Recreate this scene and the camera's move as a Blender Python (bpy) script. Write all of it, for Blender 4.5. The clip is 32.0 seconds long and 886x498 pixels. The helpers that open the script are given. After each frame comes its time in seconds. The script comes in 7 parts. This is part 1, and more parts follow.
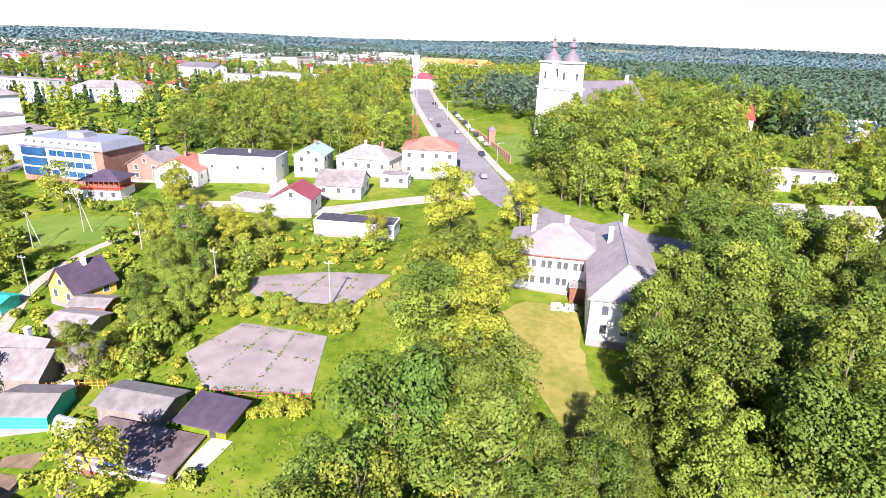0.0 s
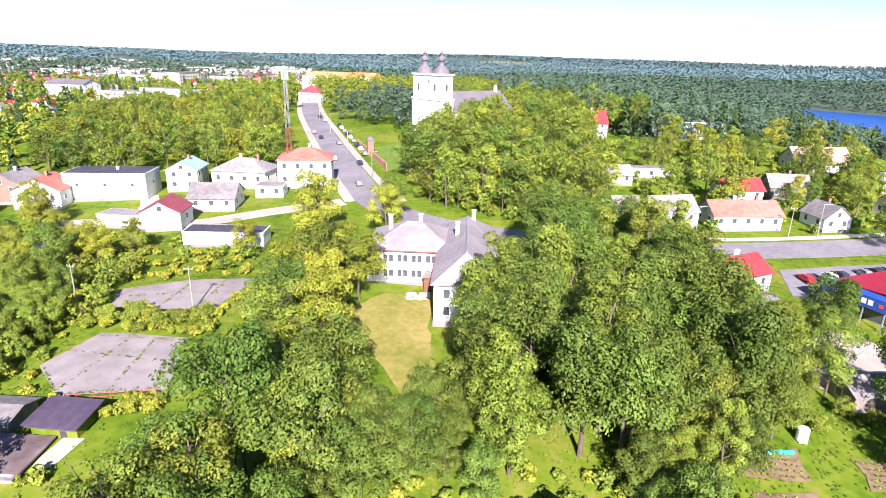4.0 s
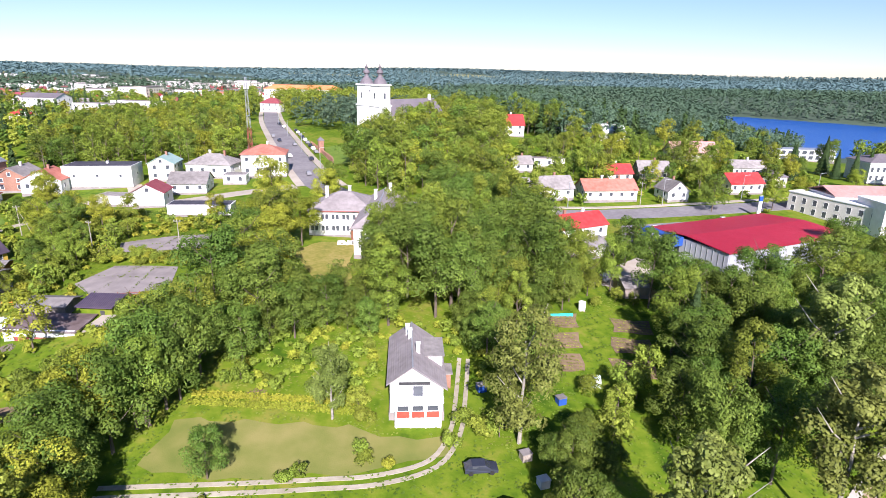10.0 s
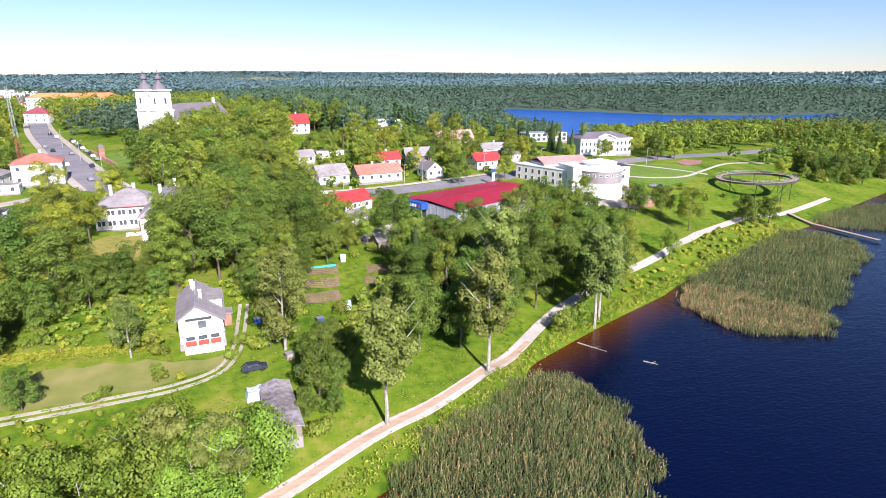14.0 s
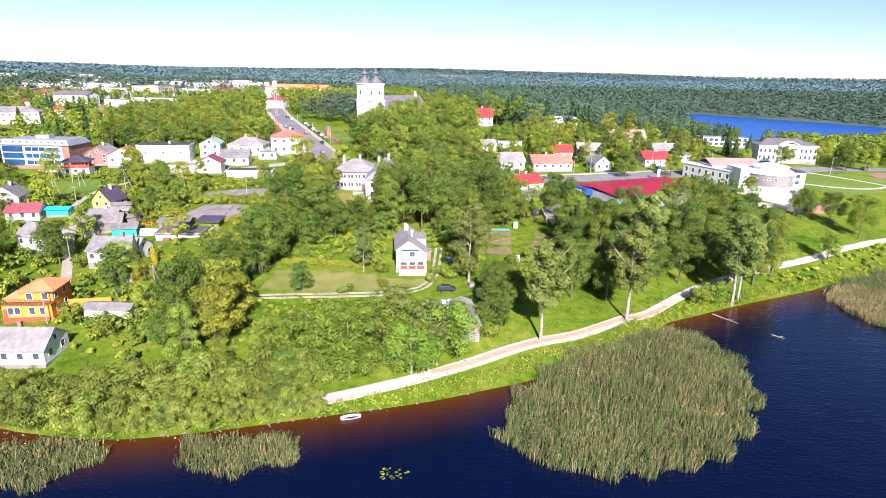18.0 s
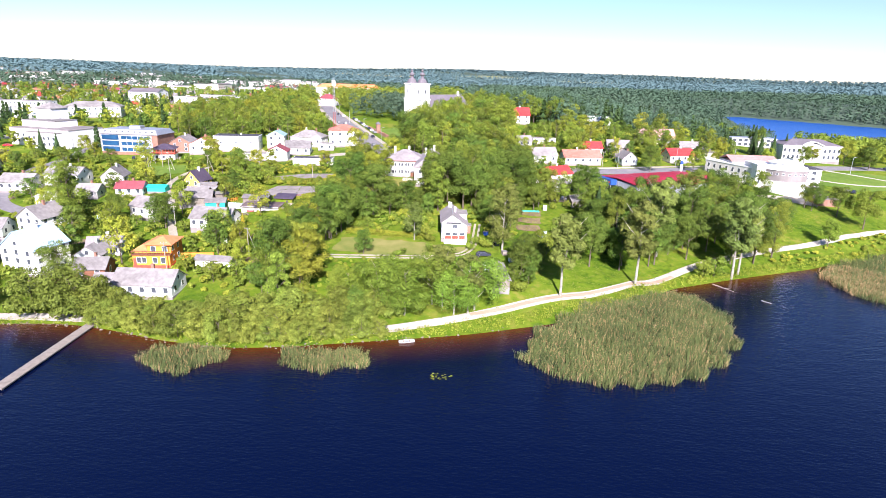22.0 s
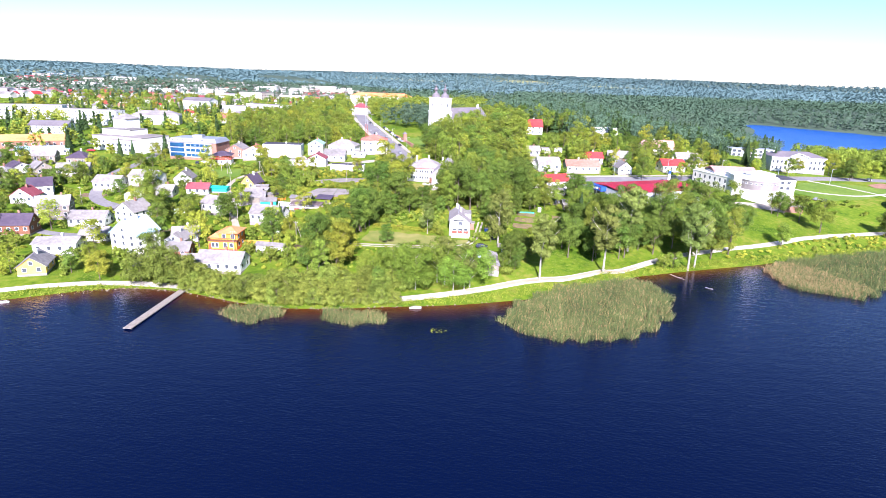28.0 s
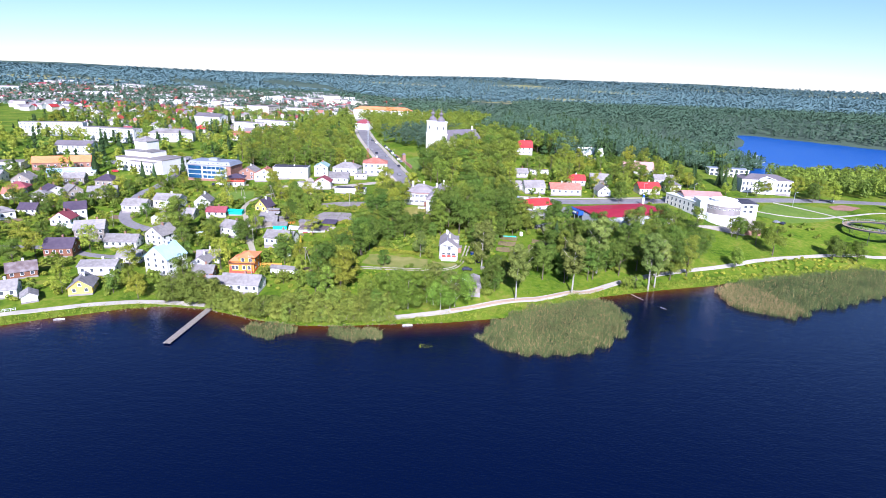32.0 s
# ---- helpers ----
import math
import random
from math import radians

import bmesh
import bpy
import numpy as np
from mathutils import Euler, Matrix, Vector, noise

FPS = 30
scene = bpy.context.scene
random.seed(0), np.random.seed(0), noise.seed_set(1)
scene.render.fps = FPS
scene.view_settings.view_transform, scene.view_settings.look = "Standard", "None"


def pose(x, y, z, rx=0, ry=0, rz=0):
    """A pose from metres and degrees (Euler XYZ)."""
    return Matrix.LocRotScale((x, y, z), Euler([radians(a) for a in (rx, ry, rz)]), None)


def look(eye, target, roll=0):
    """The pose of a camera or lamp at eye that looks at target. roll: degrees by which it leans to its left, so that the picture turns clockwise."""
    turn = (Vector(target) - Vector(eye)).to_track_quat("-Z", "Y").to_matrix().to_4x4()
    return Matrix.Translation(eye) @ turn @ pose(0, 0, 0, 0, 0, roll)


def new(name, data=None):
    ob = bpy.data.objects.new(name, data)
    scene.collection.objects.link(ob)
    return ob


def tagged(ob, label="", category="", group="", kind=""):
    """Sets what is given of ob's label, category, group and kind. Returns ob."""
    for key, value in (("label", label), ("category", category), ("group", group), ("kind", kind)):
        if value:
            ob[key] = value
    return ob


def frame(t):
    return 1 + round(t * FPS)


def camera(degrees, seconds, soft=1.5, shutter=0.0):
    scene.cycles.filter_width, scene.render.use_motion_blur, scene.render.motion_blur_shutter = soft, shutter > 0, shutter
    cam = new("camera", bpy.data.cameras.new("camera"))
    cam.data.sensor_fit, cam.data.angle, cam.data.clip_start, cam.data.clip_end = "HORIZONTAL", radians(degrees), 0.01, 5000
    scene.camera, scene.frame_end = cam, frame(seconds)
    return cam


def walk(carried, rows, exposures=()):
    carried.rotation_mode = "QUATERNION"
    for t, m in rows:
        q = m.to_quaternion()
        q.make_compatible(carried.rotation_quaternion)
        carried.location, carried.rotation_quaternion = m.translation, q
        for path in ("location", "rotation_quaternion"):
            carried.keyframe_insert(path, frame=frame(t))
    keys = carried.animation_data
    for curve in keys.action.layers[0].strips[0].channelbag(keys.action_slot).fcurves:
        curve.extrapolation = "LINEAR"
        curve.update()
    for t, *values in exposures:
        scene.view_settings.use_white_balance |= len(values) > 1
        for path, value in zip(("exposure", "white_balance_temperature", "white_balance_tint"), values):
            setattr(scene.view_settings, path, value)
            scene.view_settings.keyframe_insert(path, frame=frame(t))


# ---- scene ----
EXPOSURES = [(0.0, 1.57, 5950, 28), (3.0, 1.57, 5950, 28), (6.0, 1.5, 5850, 27), (9.0, 1.13, 5850, 25), (13.0, 1.13, 5750, 24), (17.0, 1.23, 5750, 24), (19.0, 1.33, 5850, 25), (23.0, 1.43, 5750, 25), (25.0, 1.48, 5700, 27), (28.0, 1.62, 5500, 27), (30.0, 1.63, 5450, 26), (31.2, 1.51, 5400, 26), (32.0, 1.13, 5200, 25)]
cam = camera(75.56, 32.0, soft=0.6)
# seconds, place, yaw, pitch, roll
PATH = [
    (0.0, 0.16, 0.04, 57.02, 11.66, -19.90, 1.95),
    (0.5, 1.60, 0.35, 56.97, 8.39, -19.69, 1.85),
    (1.0, 3.15, 0.56, 56.91, 4.61, -19.45, 1.72),
    (1.5, 4.84, 0.52, 57.06, 3.26, -19.21, 1.72),
    (2.0, 6.41, -0.22, 57.26, 2.41, -19.01, 1.55),
    (2.5, 7.80, -1.53, 57.50, 2.40, -18.86, 1.53),
    (3.0, 9.04, -3.28, 57.64, 2.44, -18.78, 1.55),
    (3.5, 10.16, -5.36, 57.73, 2.46, -18.65, 1.52),
    (5.5, 14.46, -16.86, 57.47, 1.17, -17.98, 1.37),
    (6.0, 15.54, -20.14, 57.49, 0.99, -17.85, 1.36),
    (6.5, 16.57, -23.63, 57.53, 0.96, -17.75, 1.35),
    (7.0, 17.67, -27.32, 57.54, 0.92, -17.63, 1.31),
    (7.5, 18.80, -31.05, 57.56, 0.94, -17.54, 1.26),
    (8.0, 20.02, -34.96, 57.58, 0.96, -17.45, 1.25),
    (8.5, 21.22, -38.93, 57.57, 0.93, -17.38, 1.27),
    (9.0, 22.53, -43.01, 57.57, 0.00, -17.30, 1.24),
    (9.5, 23.99, -47.04, 57.60, -0.74, -17.22, 1.20),
    (10.0, 25.59, -51.08, 57.66, -0.94, -17.19, 1.12),
    (10.5, 27.20, -55.30, 57.80, -1.78, -17.17, 1.01),
    (11.0, 28.73, -59.80, 57.91, -4.75, -17.09, 0.87),
    (11.5, 30.04, -64.19, 57.91, -8.85, -16.99, 0.58),
    (12.0, 31.05, -68.52, 57.83, -12.48, -16.94, 0.33),
    (12.5, 31.92, -72.74, 57.81, -15.47, -16.91, 0.16),
    (13.0, 32.62, -77.16, 57.94, -17.48, -16.93, 0.07),
    (13.5, 33.32, -81.68, 58.12, -18.56, -16.95, -0.05),
    (14.0, 33.91, -86.22, 58.24, -19.23, -16.94, -0.09),
    (14.5, 34.18, -90.65, 58.27, -19.67, -16.92, -0.02),
    (16.5, 31.47, -107.63, 58.79, -21.57, -16.98, 0.15),
    (17.0, 29.55, -111.56, 58.75, -21.56, -16.98, 0.17),
    (17.5, 27.09, -115.23, 58.64, -18.60, -16.97, 0.34),
    (17.6, 26.75, -116.00, 58.62, -15.96, -17.01, 0.52),
    (17.7, 26.42, -116.78, 58.61, -13.01, -17.05, 0.69),
    (17.8, 26.09, -117.55, 58.59, -9.19, -17.08, 0.87),
    (17.9, 25.76, -118.32, 58.57, -5.43, -17.12, 1.04),
    (18.0, 25.43, -119.10, 58.55, -2.47, -17.16, 1.22),
    (18.1, 25.32, -119.92, 58.56, -0.43, -17.17, 1.27),
    (18.2, 25.21, -120.74, 58.56, 0.72, -17.19, 1.32),
    (18.3, 25.10, -121.56, 58.57, 1.31, -17.20, 1.38),
    (18.4, 24.98, -122.38, 58.57, 1.45, -17.21, 1.43),
    (18.5, 24.87, -123.20, 58.57, 0.63, -17.23, 1.48),
    (19.0, 24.19, -126.99, 58.65, -1.28, -17.18, 1.31),
    (19.5, 23.78, -130.59, 58.61, -1.96, -17.14, 1.33),
    (20.0, 23.41, -134.22, 58.59, -1.43, -17.11, 1.34),
    (20.5, 23.31, -137.78, 58.59, -1.16, -17.10, 1.39),
    (21.0, 23.30, -141.38, 58.61, -0.28, -17.09, 1.46),
    (21.5, 23.47, -145.00, 58.65, 0.76, -17.13, 1.57),
    (22.0, 23.90, -148.53, 58.70, 1.30, -17.16, 1.61),
    (22.5, 24.43, -152.05, 58.74, 1.96, -17.18, 1.65),
    (23.0, 24.98, -155.64, 58.76, 2.49, -17.18, 1.68),
    (23.5, 25.61, -159.21, 58.82, 2.84, -17.16, 1.72),
    (24.0, 26.35, -162.66, 58.87, 3.38, -17.15, 1.72),
    (24.5, 27.20, -165.92, 58.80, 3.82, -17.13, 1.76),
    (25.0, 28.08, -169.17, 58.78, 4.05, -17.11, 1.78),
    (25.5, 28.99, -172.55, 59.28, 4.17, -17.17, 1.79),
    (27.5, 32.80, -186.00, 65.82, 4.39, -17.06, 1.82),
    (28.0, 33.68, -189.38, 67.74, 4.45, -17.01, 1.79),
    (28.5, 34.43, -192.61, 69.80, 4.49, -16.99, 1.77),
    (29.0, 35.22, -195.78, 71.96, 4.53, -16.98, 1.85),
    (29.5, 36.05, -199.00, 74.23, 4.57, -16.95, 1.91),
    (30.0, 36.99, -202.23, 76.52, 4.61, -16.96, 1.95),
    (30.5, 37.94, -205.51, 78.83, 4.64, -17.01, 1.95),
    (31.0, 38.81, -208.88, 81.15, 4.66, -16.98, 1.94),
    (31.5, 39.63, -212.27, 83.46, 4.71, -16.97, 1.97),
    (32.0, 40.52, -215.52, 85.71, 4.71, -16.96, 1.98),
]
walk(cam, [(t, pose(x, y, z, 90 + pitch, 0, yaw) @ pose(0, 0, 0, 0, 0, roll)) for t, x, y, z, yaw, pitch, roll in PATH], EXPOSURES)

# ---- sky and sun ----
SUN_AZ, SUN_EL = radians(-83), radians(33)
to_sun = Vector((math.cos(SUN_AZ) * math.cos(SUN_EL), math.sin(SUN_AZ) * math.cos(SUN_EL), math.sin(SUN_EL)))
world = bpy.data.worlds.new("sky")
world.use_nodes = True
scene.world = world
sky = world.node_tree.nodes.new("ShaderNodeTexSky")
sky.sky_type, sky.sun_disc, sky.sun_elevation = "NISHITA", False, SUN_EL
sky.sun_rotation = radians(90) - SUN_AZ
sky.air_density, sky.dust_density, sky.ozone_density = 1.0, 0.0, 4.0
world.node_tree.links.new(sky.outputs[0], world.node_tree.nodes["Background"].inputs[0])
world.node_tree.nodes["Background"].inputs[1].default_value = 0.056
sun_lamp = bpy.data.lights.new("sun", "SUN")
sun_lamp.energy, sun_lamp.angle, sun_lamp.color = 5.0, radians(0.53), (1.0, 0.93, 0.82)
sun = new("sun", sun_lamp)
sun.matrix_world = look((0, 0, 300), Vector((0, 0, 300)) - to_sun)

# ---- materials ----
def material(name, colors, scale=1.0, rough=0.8, metal=0.0, bump=0.0, bump_scale=None, detail=6.0, spread=0.0, island=0.0, coords="Object", spec=0.3, stretch=(1, 1, 1)):
    """Noise-mixed base colour between two tones, with a second large-scale variation, bump, and per-object or per-piece variation."""
    m = bpy.data.materials.new(name)
    m.use_nodes = True
    nt = m.node_tree
    n, l = nt.nodes, nt.links
    b = n["Principled BSDF"]
    b.inputs["Roughness"].default_value, b.inputs["Metallic"].default_value = rough, metal
    b.inputs["Specular IOR Level"].default_value = spec
    tc, mp = n.new("ShaderNodeTexCoord"), n.new("ShaderNodeMapping")
    mp.inputs["Scale"].default_value = stretch
    l.new(tc.outputs[coords], mp.inputs[0])
    fine, big = n.new("ShaderNodeTexNoise"), n.new("ShaderNodeTexNoise")
    fine.inputs["Scale"].default_value, fine.inputs["Detail"].default_value = scale, detail
    big.inputs["Scale"].default_value, big.inputs["Detail"].default_value = scale * 0.13, 3.0
    for t in (fine, big):
        l.new(mp.outputs[0], t.inputs["Vector"])
    add = n.new("ShaderNodeMath")
    add.operation = "MULTIPLY_ADD"
    add.inputs[1].default_value = 0.55
    l.new(big.outputs[0], add.inputs[0])
    half = n.new("ShaderNodeMath")
    half.operation = "MULTIPLY"
    half.inputs[1].default_value = 0.45
    l.new(fine.outputs[0], half.inputs[0])
    l.new(half.outputs[0], add.inputs[2])
    ramp = n.new("ShaderNodeValToRGB")
    ramp.color_ramp.elements[0].position, ramp.color_ramp.elements[1].position = 0.36, 0.64
    stops = ramp.color_ramp.elements
    stops[0].color, stops[1].color = (*colors[0], 1), (*colors[-1], 1)
    for i, c in enumerate(colors[1:-1]):
        stops.new(0.36 + 0.28 * (i + 1) / (len(colors) - 1)).color = (*c, 1)
    l.new(add.outputs[0], ramp.inputs[0])
    out = ramp.outputs[0]
    if spread or island:
        hsv, src = n.new("ShaderNodeHueSaturation"), None
        val = n.new("ShaderNodeMath")
        val.operation = "MULTIPLY_ADD"
        if island:
            src = n.new("ShaderNodeNewGeometry").outputs["Random Per Island"]
        else:
            src = n.new("ShaderNodeObjectInfo").outputs["Random"]
        amount = island or spread
        val.inputs[1].default_value, val.inputs[2].default_value = 2 * amount, 1 - amount
        l.new(src, val.inputs[0])
        l.new(val.outputs[0], hsv.inputs["Value"])
        if island and spread:
            hue = n.new("ShaderNodeMath")
            hue.operation = "MULTIPLY_ADD"
            hue.inputs[1].default_value, hue.inputs[2].default_value = spread, 0.5 - spread / 2
            l.new(n.new("ShaderNodeObjectInfo").outputs["Random"], hue.inputs[0])
            l.new(hue.outputs[0], hsv.inputs["Hue"])
        l.new(out, hsv.inputs["Color"])
        out = hsv.outputs[0]
    l.new(out, b.inputs["Base Color"])
    if bump:
        bt, bn = n.new("ShaderNodeTexNoise"), n.new("ShaderNodeBump")
        bt.inputs["Scale"].default_value, bt.inputs["Detail"].default_value = bump_scale or scale * 2, 5.0
        l.new(mp.outputs[0], bt.inputs["Vector"])
        bn.inputs["Strength"].default_value, bn.inputs["Distance"].default_value = bump, 0.05
        l.new(bt.outputs[0], bn.inputs["Height"])
        l.new(bn.outputs[0], b.inputs["Normal"])
    return m


def ribbed(m, period, axis="X", strength=0.5):
    """Adds parallel ribs, as of corrugated sheet or planks, to a material's relief."""
    nt = m.node_tree
    n, l = nt.nodes, nt.links
    b = n["Principled BSDF"]
    tc, wv, bn = n.new("ShaderNodeTexCoord"), n.new("ShaderNodeTexWave"), n.new("ShaderNodeBump")
    wv.wave_type, wv.bands_direction = "BANDS", axis
    wv.inputs["Scale"].default_value = 0.314 / period
    wv.inputs["Distortion"].default_value = 0.1
    l.new(tc.outputs["Object"], wv.inputs["Vector"])
    bn.inputs["Strength"].default_value, bn.inputs["Distance"].default_value = strength, 0.04
    l.new(wv.outputs[1], bn.inputs["Height"])
    if b.inputs["Normal"].links:
        l.new(b.inputs["Normal"].links[0].from_socket, bn.inputs["Normal"])
    l.new(bn.outputs[0], b.inputs["Normal"])
    return m


def leafy(name, dark, light, hue=0.035, back=0.09, each=0.3):
    """Leaves: two greens by leaf, a hue of its own for each tree, some light through the leaf."""
    m = material(name, (dark, light), 0.8, 0.55, island=each, spread=hue, spec=0.1)
    nt = m.node_tree
    n, l = nt.nodes, nt.links
    b, out = n["Principled BSDF"], n["Material Output"]
    tr, mix = n.new("ShaderNodeBsdfTranslucent"), n.new("ShaderNodeMixShader")
    tone, wrap, val, info = n.new("ShaderNodeHueSaturation"), n.new("ShaderNodeMath"), n.new("ShaderNodeMath"), n.new("ShaderNodeObjectInfo")
    wrap.operation, val.operation = "PINGPONG", "MULTIPLY_ADD"
    wrap.inputs[1].default_value, val.inputs[1].default_value, val.inputs[2].default_value = 0.13, 4.0, 0.76
    l.new(info.outputs["Random"], wrap.inputs[0])
    l.new(wrap.outputs[0], val.inputs[0])
    l.new(val.outputs[0], tone.inputs["Value"])
    l.new(b.inputs["Base Color"].links[0].from_socket, tone.inputs["Color"])
    l.new(tone.outputs[0], b.inputs["Base Color"])
    l.new(b.inputs["Base Color"].links[0].from_socket, tr.inputs[0])
    mix.inputs[0].default_value = back
    l.new(b.outputs[0], mix.inputs[1])
    l.new(tr.outputs[0], mix.inputs[2])
    l.new(mix.outputs[0], out.inputs[0])
    return m


M = {}
M["grass"] = material("grass", ((0.045, 0.095, 0.005), (0.092, 0.155, 0.007), (0.135, 0.19, 0.012), (0.20, 0.205, 0.032)), 0.5, 0.9, bump=0.9, bump_scale=2.5, detail=10, spec=0.1)
M["lawn"] = material("mown_lawn", ((0.12, 0.15, 0.025), (0.17, 0.18, 0.04), (0.235, 0.215, 0.065)), 0.25, 0.9, bump=0.5, bump_scale=5)
M["green"] = material("fresh_lawn", ((0.085, 0.155, 0.012), (0.15, 0.215, 0.026)), 0.5, 0.9, bump=0.5, bump_scale=5)
M["drygrass"] = material("dry_grass", ((0.14, 0.165, 0.02), (0.23, 0.21, 0.04), (0.31, 0.255, 0.075)), 0.9, 0.9, bump=0.5, bump_scale=5)
M["field"] = material("hay_field", ((0.20, 0.22, 0.06), (0.36, 0.30, 0.12)), 0.03, 0.95)
M["soil"] = material("garden_soil", ((0.13, 0.09, 0.055), (0.24, 0.17, 0.10)), 1.2, 0.95, bump=0.6)
M["gravel"] = material("gravel", ((0.28, 0.25, 0.18), (0.40, 0.36, 0.28)), 1.5, 0.95, bump=0.4)
M["path"] = material("pale_path_paving", ((0.36, 0.325, 0.27), (0.47, 0.425, 0.36)), 1.0, 0.9, bump=0.2)
M["boards"] = ribbed(material("weathered_boards", ((0.32, 0.22, 0.145), (0.44, 0.32, 0.22)), 2.0, 0.8, stretch=(1, 6, 1)), 0.15)
M["asphalt"] = material("asphalt", ((0.16, 0.148, 0.155), (0.24, 0.225, 0.228)), 0.7, 0.9, bump=0.3)
M["concrete"] = material("old_concrete", ((0.17, 0.15, 0.14), (0.30, 0.265, 0.25)), 0.35, 0.9, bump=0.3)
M["plaster"] = material("white_plaster", ((0.68, 0.66, 0.62), (0.80, 0.79, 0.76)), 0.8, 0.85, bump=0.1, spread=0.06)
M["cream"] = material("cream_plaster", ((0.60, 0.54, 0.42), (0.72, 0.67, 0.56)), 0.8, 0.85, spread=0.1)
M["yellow"] = material("yellow_paint", ((0.66, 0.42, 0.06), (0.75, 0.52, 0.12)), 0.8, 0.8)
M["orange"] = material("orange_paint", ((0.72, 0.24, 0.03), (0.80, 0.30, 0.05)), 0.8, 0.8)
M["brick"] = material("red_brick", ((0.24, 0.12, 0.085), (0.34, 0.19, 0.135)), 3.0, 0.9, bump=0.3)
M["palebrick"] = material("pale_silicate_brick", ((0.55, 0.52, 0.47), (0.66, 0.63, 0.58)), 2.0, 0.9, spread=0.08)
M["wood"] = ribbed(material("grey_wood", ((0.20, 0.17, 0.14), (0.34, 0.29, 0.24)), 2.0, 0.85, spread=0.2, stretch=(4, 4, 1)), 0.2)
M["brownwood"] = ribbed(material("brown_wood", ((0.16, 0.07, 0.04), (0.25, 0.11, 0.06)), 2.0, 0.7, stretch=(1, 1, 6)), 0.2, "Z")
M["slate"] = ribbed(material("grey_fibre_cement", ((0.17, 0.155, 0.145), (0.31, 0.285, 0.27)), 0.9, 0.85, bump=0.2, spread=0.18), 0.35, "X", 0.5)
M["darkroof"] = material("black_felt", ((0.035, 0.035, 0.045), (0.08, 0.075, 0.09)), 0.8, 0.8, spread=0.2)
M["purpleroof"] = ribbed(material("dark_metal_roof", ((0.06, 0.045, 0.07), (0.10, 0.075, 0.10)), 0.8, 0.5), 0.35)
M["red"] = ribbed(material("red_metal_roof", ((0.38, 0.03, 0.03), (0.48, 0.06, 0.055)), 0.8, 0.5, spread=0.12), 0.35)
M["crimson"] = ribbed(material("crimson_sheet_roof", ((0.30, 0.012, 0.028), (0.37, 0.022, 0.042)), 0.4, 0.55), 0.5)
M["tile"] = ribbed(material("clay_tile_roof", ((0.34, 0.11, 0.075), (0.47, 0.19, 0.14)), 0.8, 0.8, bump=0.3, spread=0.12), 0.3)
M["orangeroof"] = ribbed(material("orange_tile_roof", ((0.66, 0.20, 0.07), (0.76, 0.28, 0.12)), 0.8, 0.75), 0.35)
M["pinkroof"] = ribbed(material("faded_pink_roof", ((0.40, 0.22, 0.19), (0.50, 0.30, 0.26)), 0.8, 0.8), 0.35)
M["maroon"] = ribbed(material("maroon_roof", ((0.22, 0.05, 0.06), (0.30, 0.08, 0.09)), 0.8, 0.7), 0.35)
M["skyroof"] = ribbed(material("pale_blue_metal_roof", ((0.36, 0.52, 0.66), (0.45, 0.60, 0.74)), 0.8, 0.45), 0.4)
M["greenroof"] = ribbed(material("sea_green_roof", ((0.26, 0.40, 0.36), (0.36, 0.48, 0.44)), 0.8, 0.6), 0.4)
M["teal"] = material("teal_paint", ((0.02, 0.42, 0.36), (0.04, 0.52, 0.44)), 0.8, 0.6)
M["blue"] = material("blue_sign_panel", ((0.02, 0.07, 0.30), (0.03, 0.09, 0.36)), 0.8, 0.5)
M["metal"] = material("galvanised_steel", ((0.40, 0.41, 0.42), (0.52, 0.53, 0.54)), 1.0, 0.45, metal=0.6)
M["darkmetal"] = material("dark_metal", ((0.05, 0.05, 0.055), (0.09, 0.09, 0.09)), 1.0, 0.5, metal=0.3)
M["panelgrey"] = ribbed(material("grey_wall_sheet", ((0.36, 0.37, 0.40), (0.46, 0.47, 0.50)), 0.5, 0.6), 0.5)
M["redpaint"] = material("red_paint", ((0.50, 0.06, 0.04), (0.62, 0.10, 0.06)), 1.0, 0.6)
M["oxide"] = material("oxide_red_door", ((0.28, 0.07, 0.06), (0.36, 0.10, 0.08)), 1.0, 0.7)
M["white"] = material("white_paint", ((0.74, 0.74, 0.72), (0.82, 0.82, 0.80)), 1.0, 0.6)
M["bark"] = material("grey_bark", ((0.09, 0.07, 0.05), (0.20, 0.16, 0.12)), 2.0, 0.9, bump=0.5, stretch=(1, 1, 0.3))
M["birchbark"] = material("pale_bark", ((0.20, 0.18, 0.14), (0.46, 0.43, 0.36)), 1.6, 0.85, bump=0.3)
M["glass"] = material("window_glass", ((0.05, 0.055, 0.065), (0.10, 0.11, 0.125)), 0.3, 0.08, spec=0.6)
M["blueglass"] = material("blue_glazing", ((0.012, 0.045, 0.10), (0.03, 0.10, 0.20)), 0.35, 0.08, spec=0.6)
M["greenhouse"] = material("greenhouse_film", ((0.40, 0.50, 0.56), (0.55, 0.64, 0.68)), 0.8, 0.3)
M["leaf_a"] = leafy("leaves_mid", (0.115, 0.158, 0.017), (0.235, 0.285, 0.036))
M["leaf_b"] = leafy("leaves_yellow_green", (0.175, 0.212, 0.018), (0.315, 0.338, 0.036))
M["leaf_c"] = leafy("leaves_dark", (0.07, 0.118, 0.016), (0.152, 0.205, 0.03))
M["leaf_v"] = leafy("leaves_willow", (0.108, 0.145, 0.02), (0.212, 0.255, 0.038))
M["leaf_w"] = leafy("leaves_grey_green", (0.105, 0.138, 0.026), (0.215, 0.26, 0.054))
M["leaf_y"] = leafy("golden_needles", (0.4, 0.34, 0.02), (0.6, 0.5, 0.04))
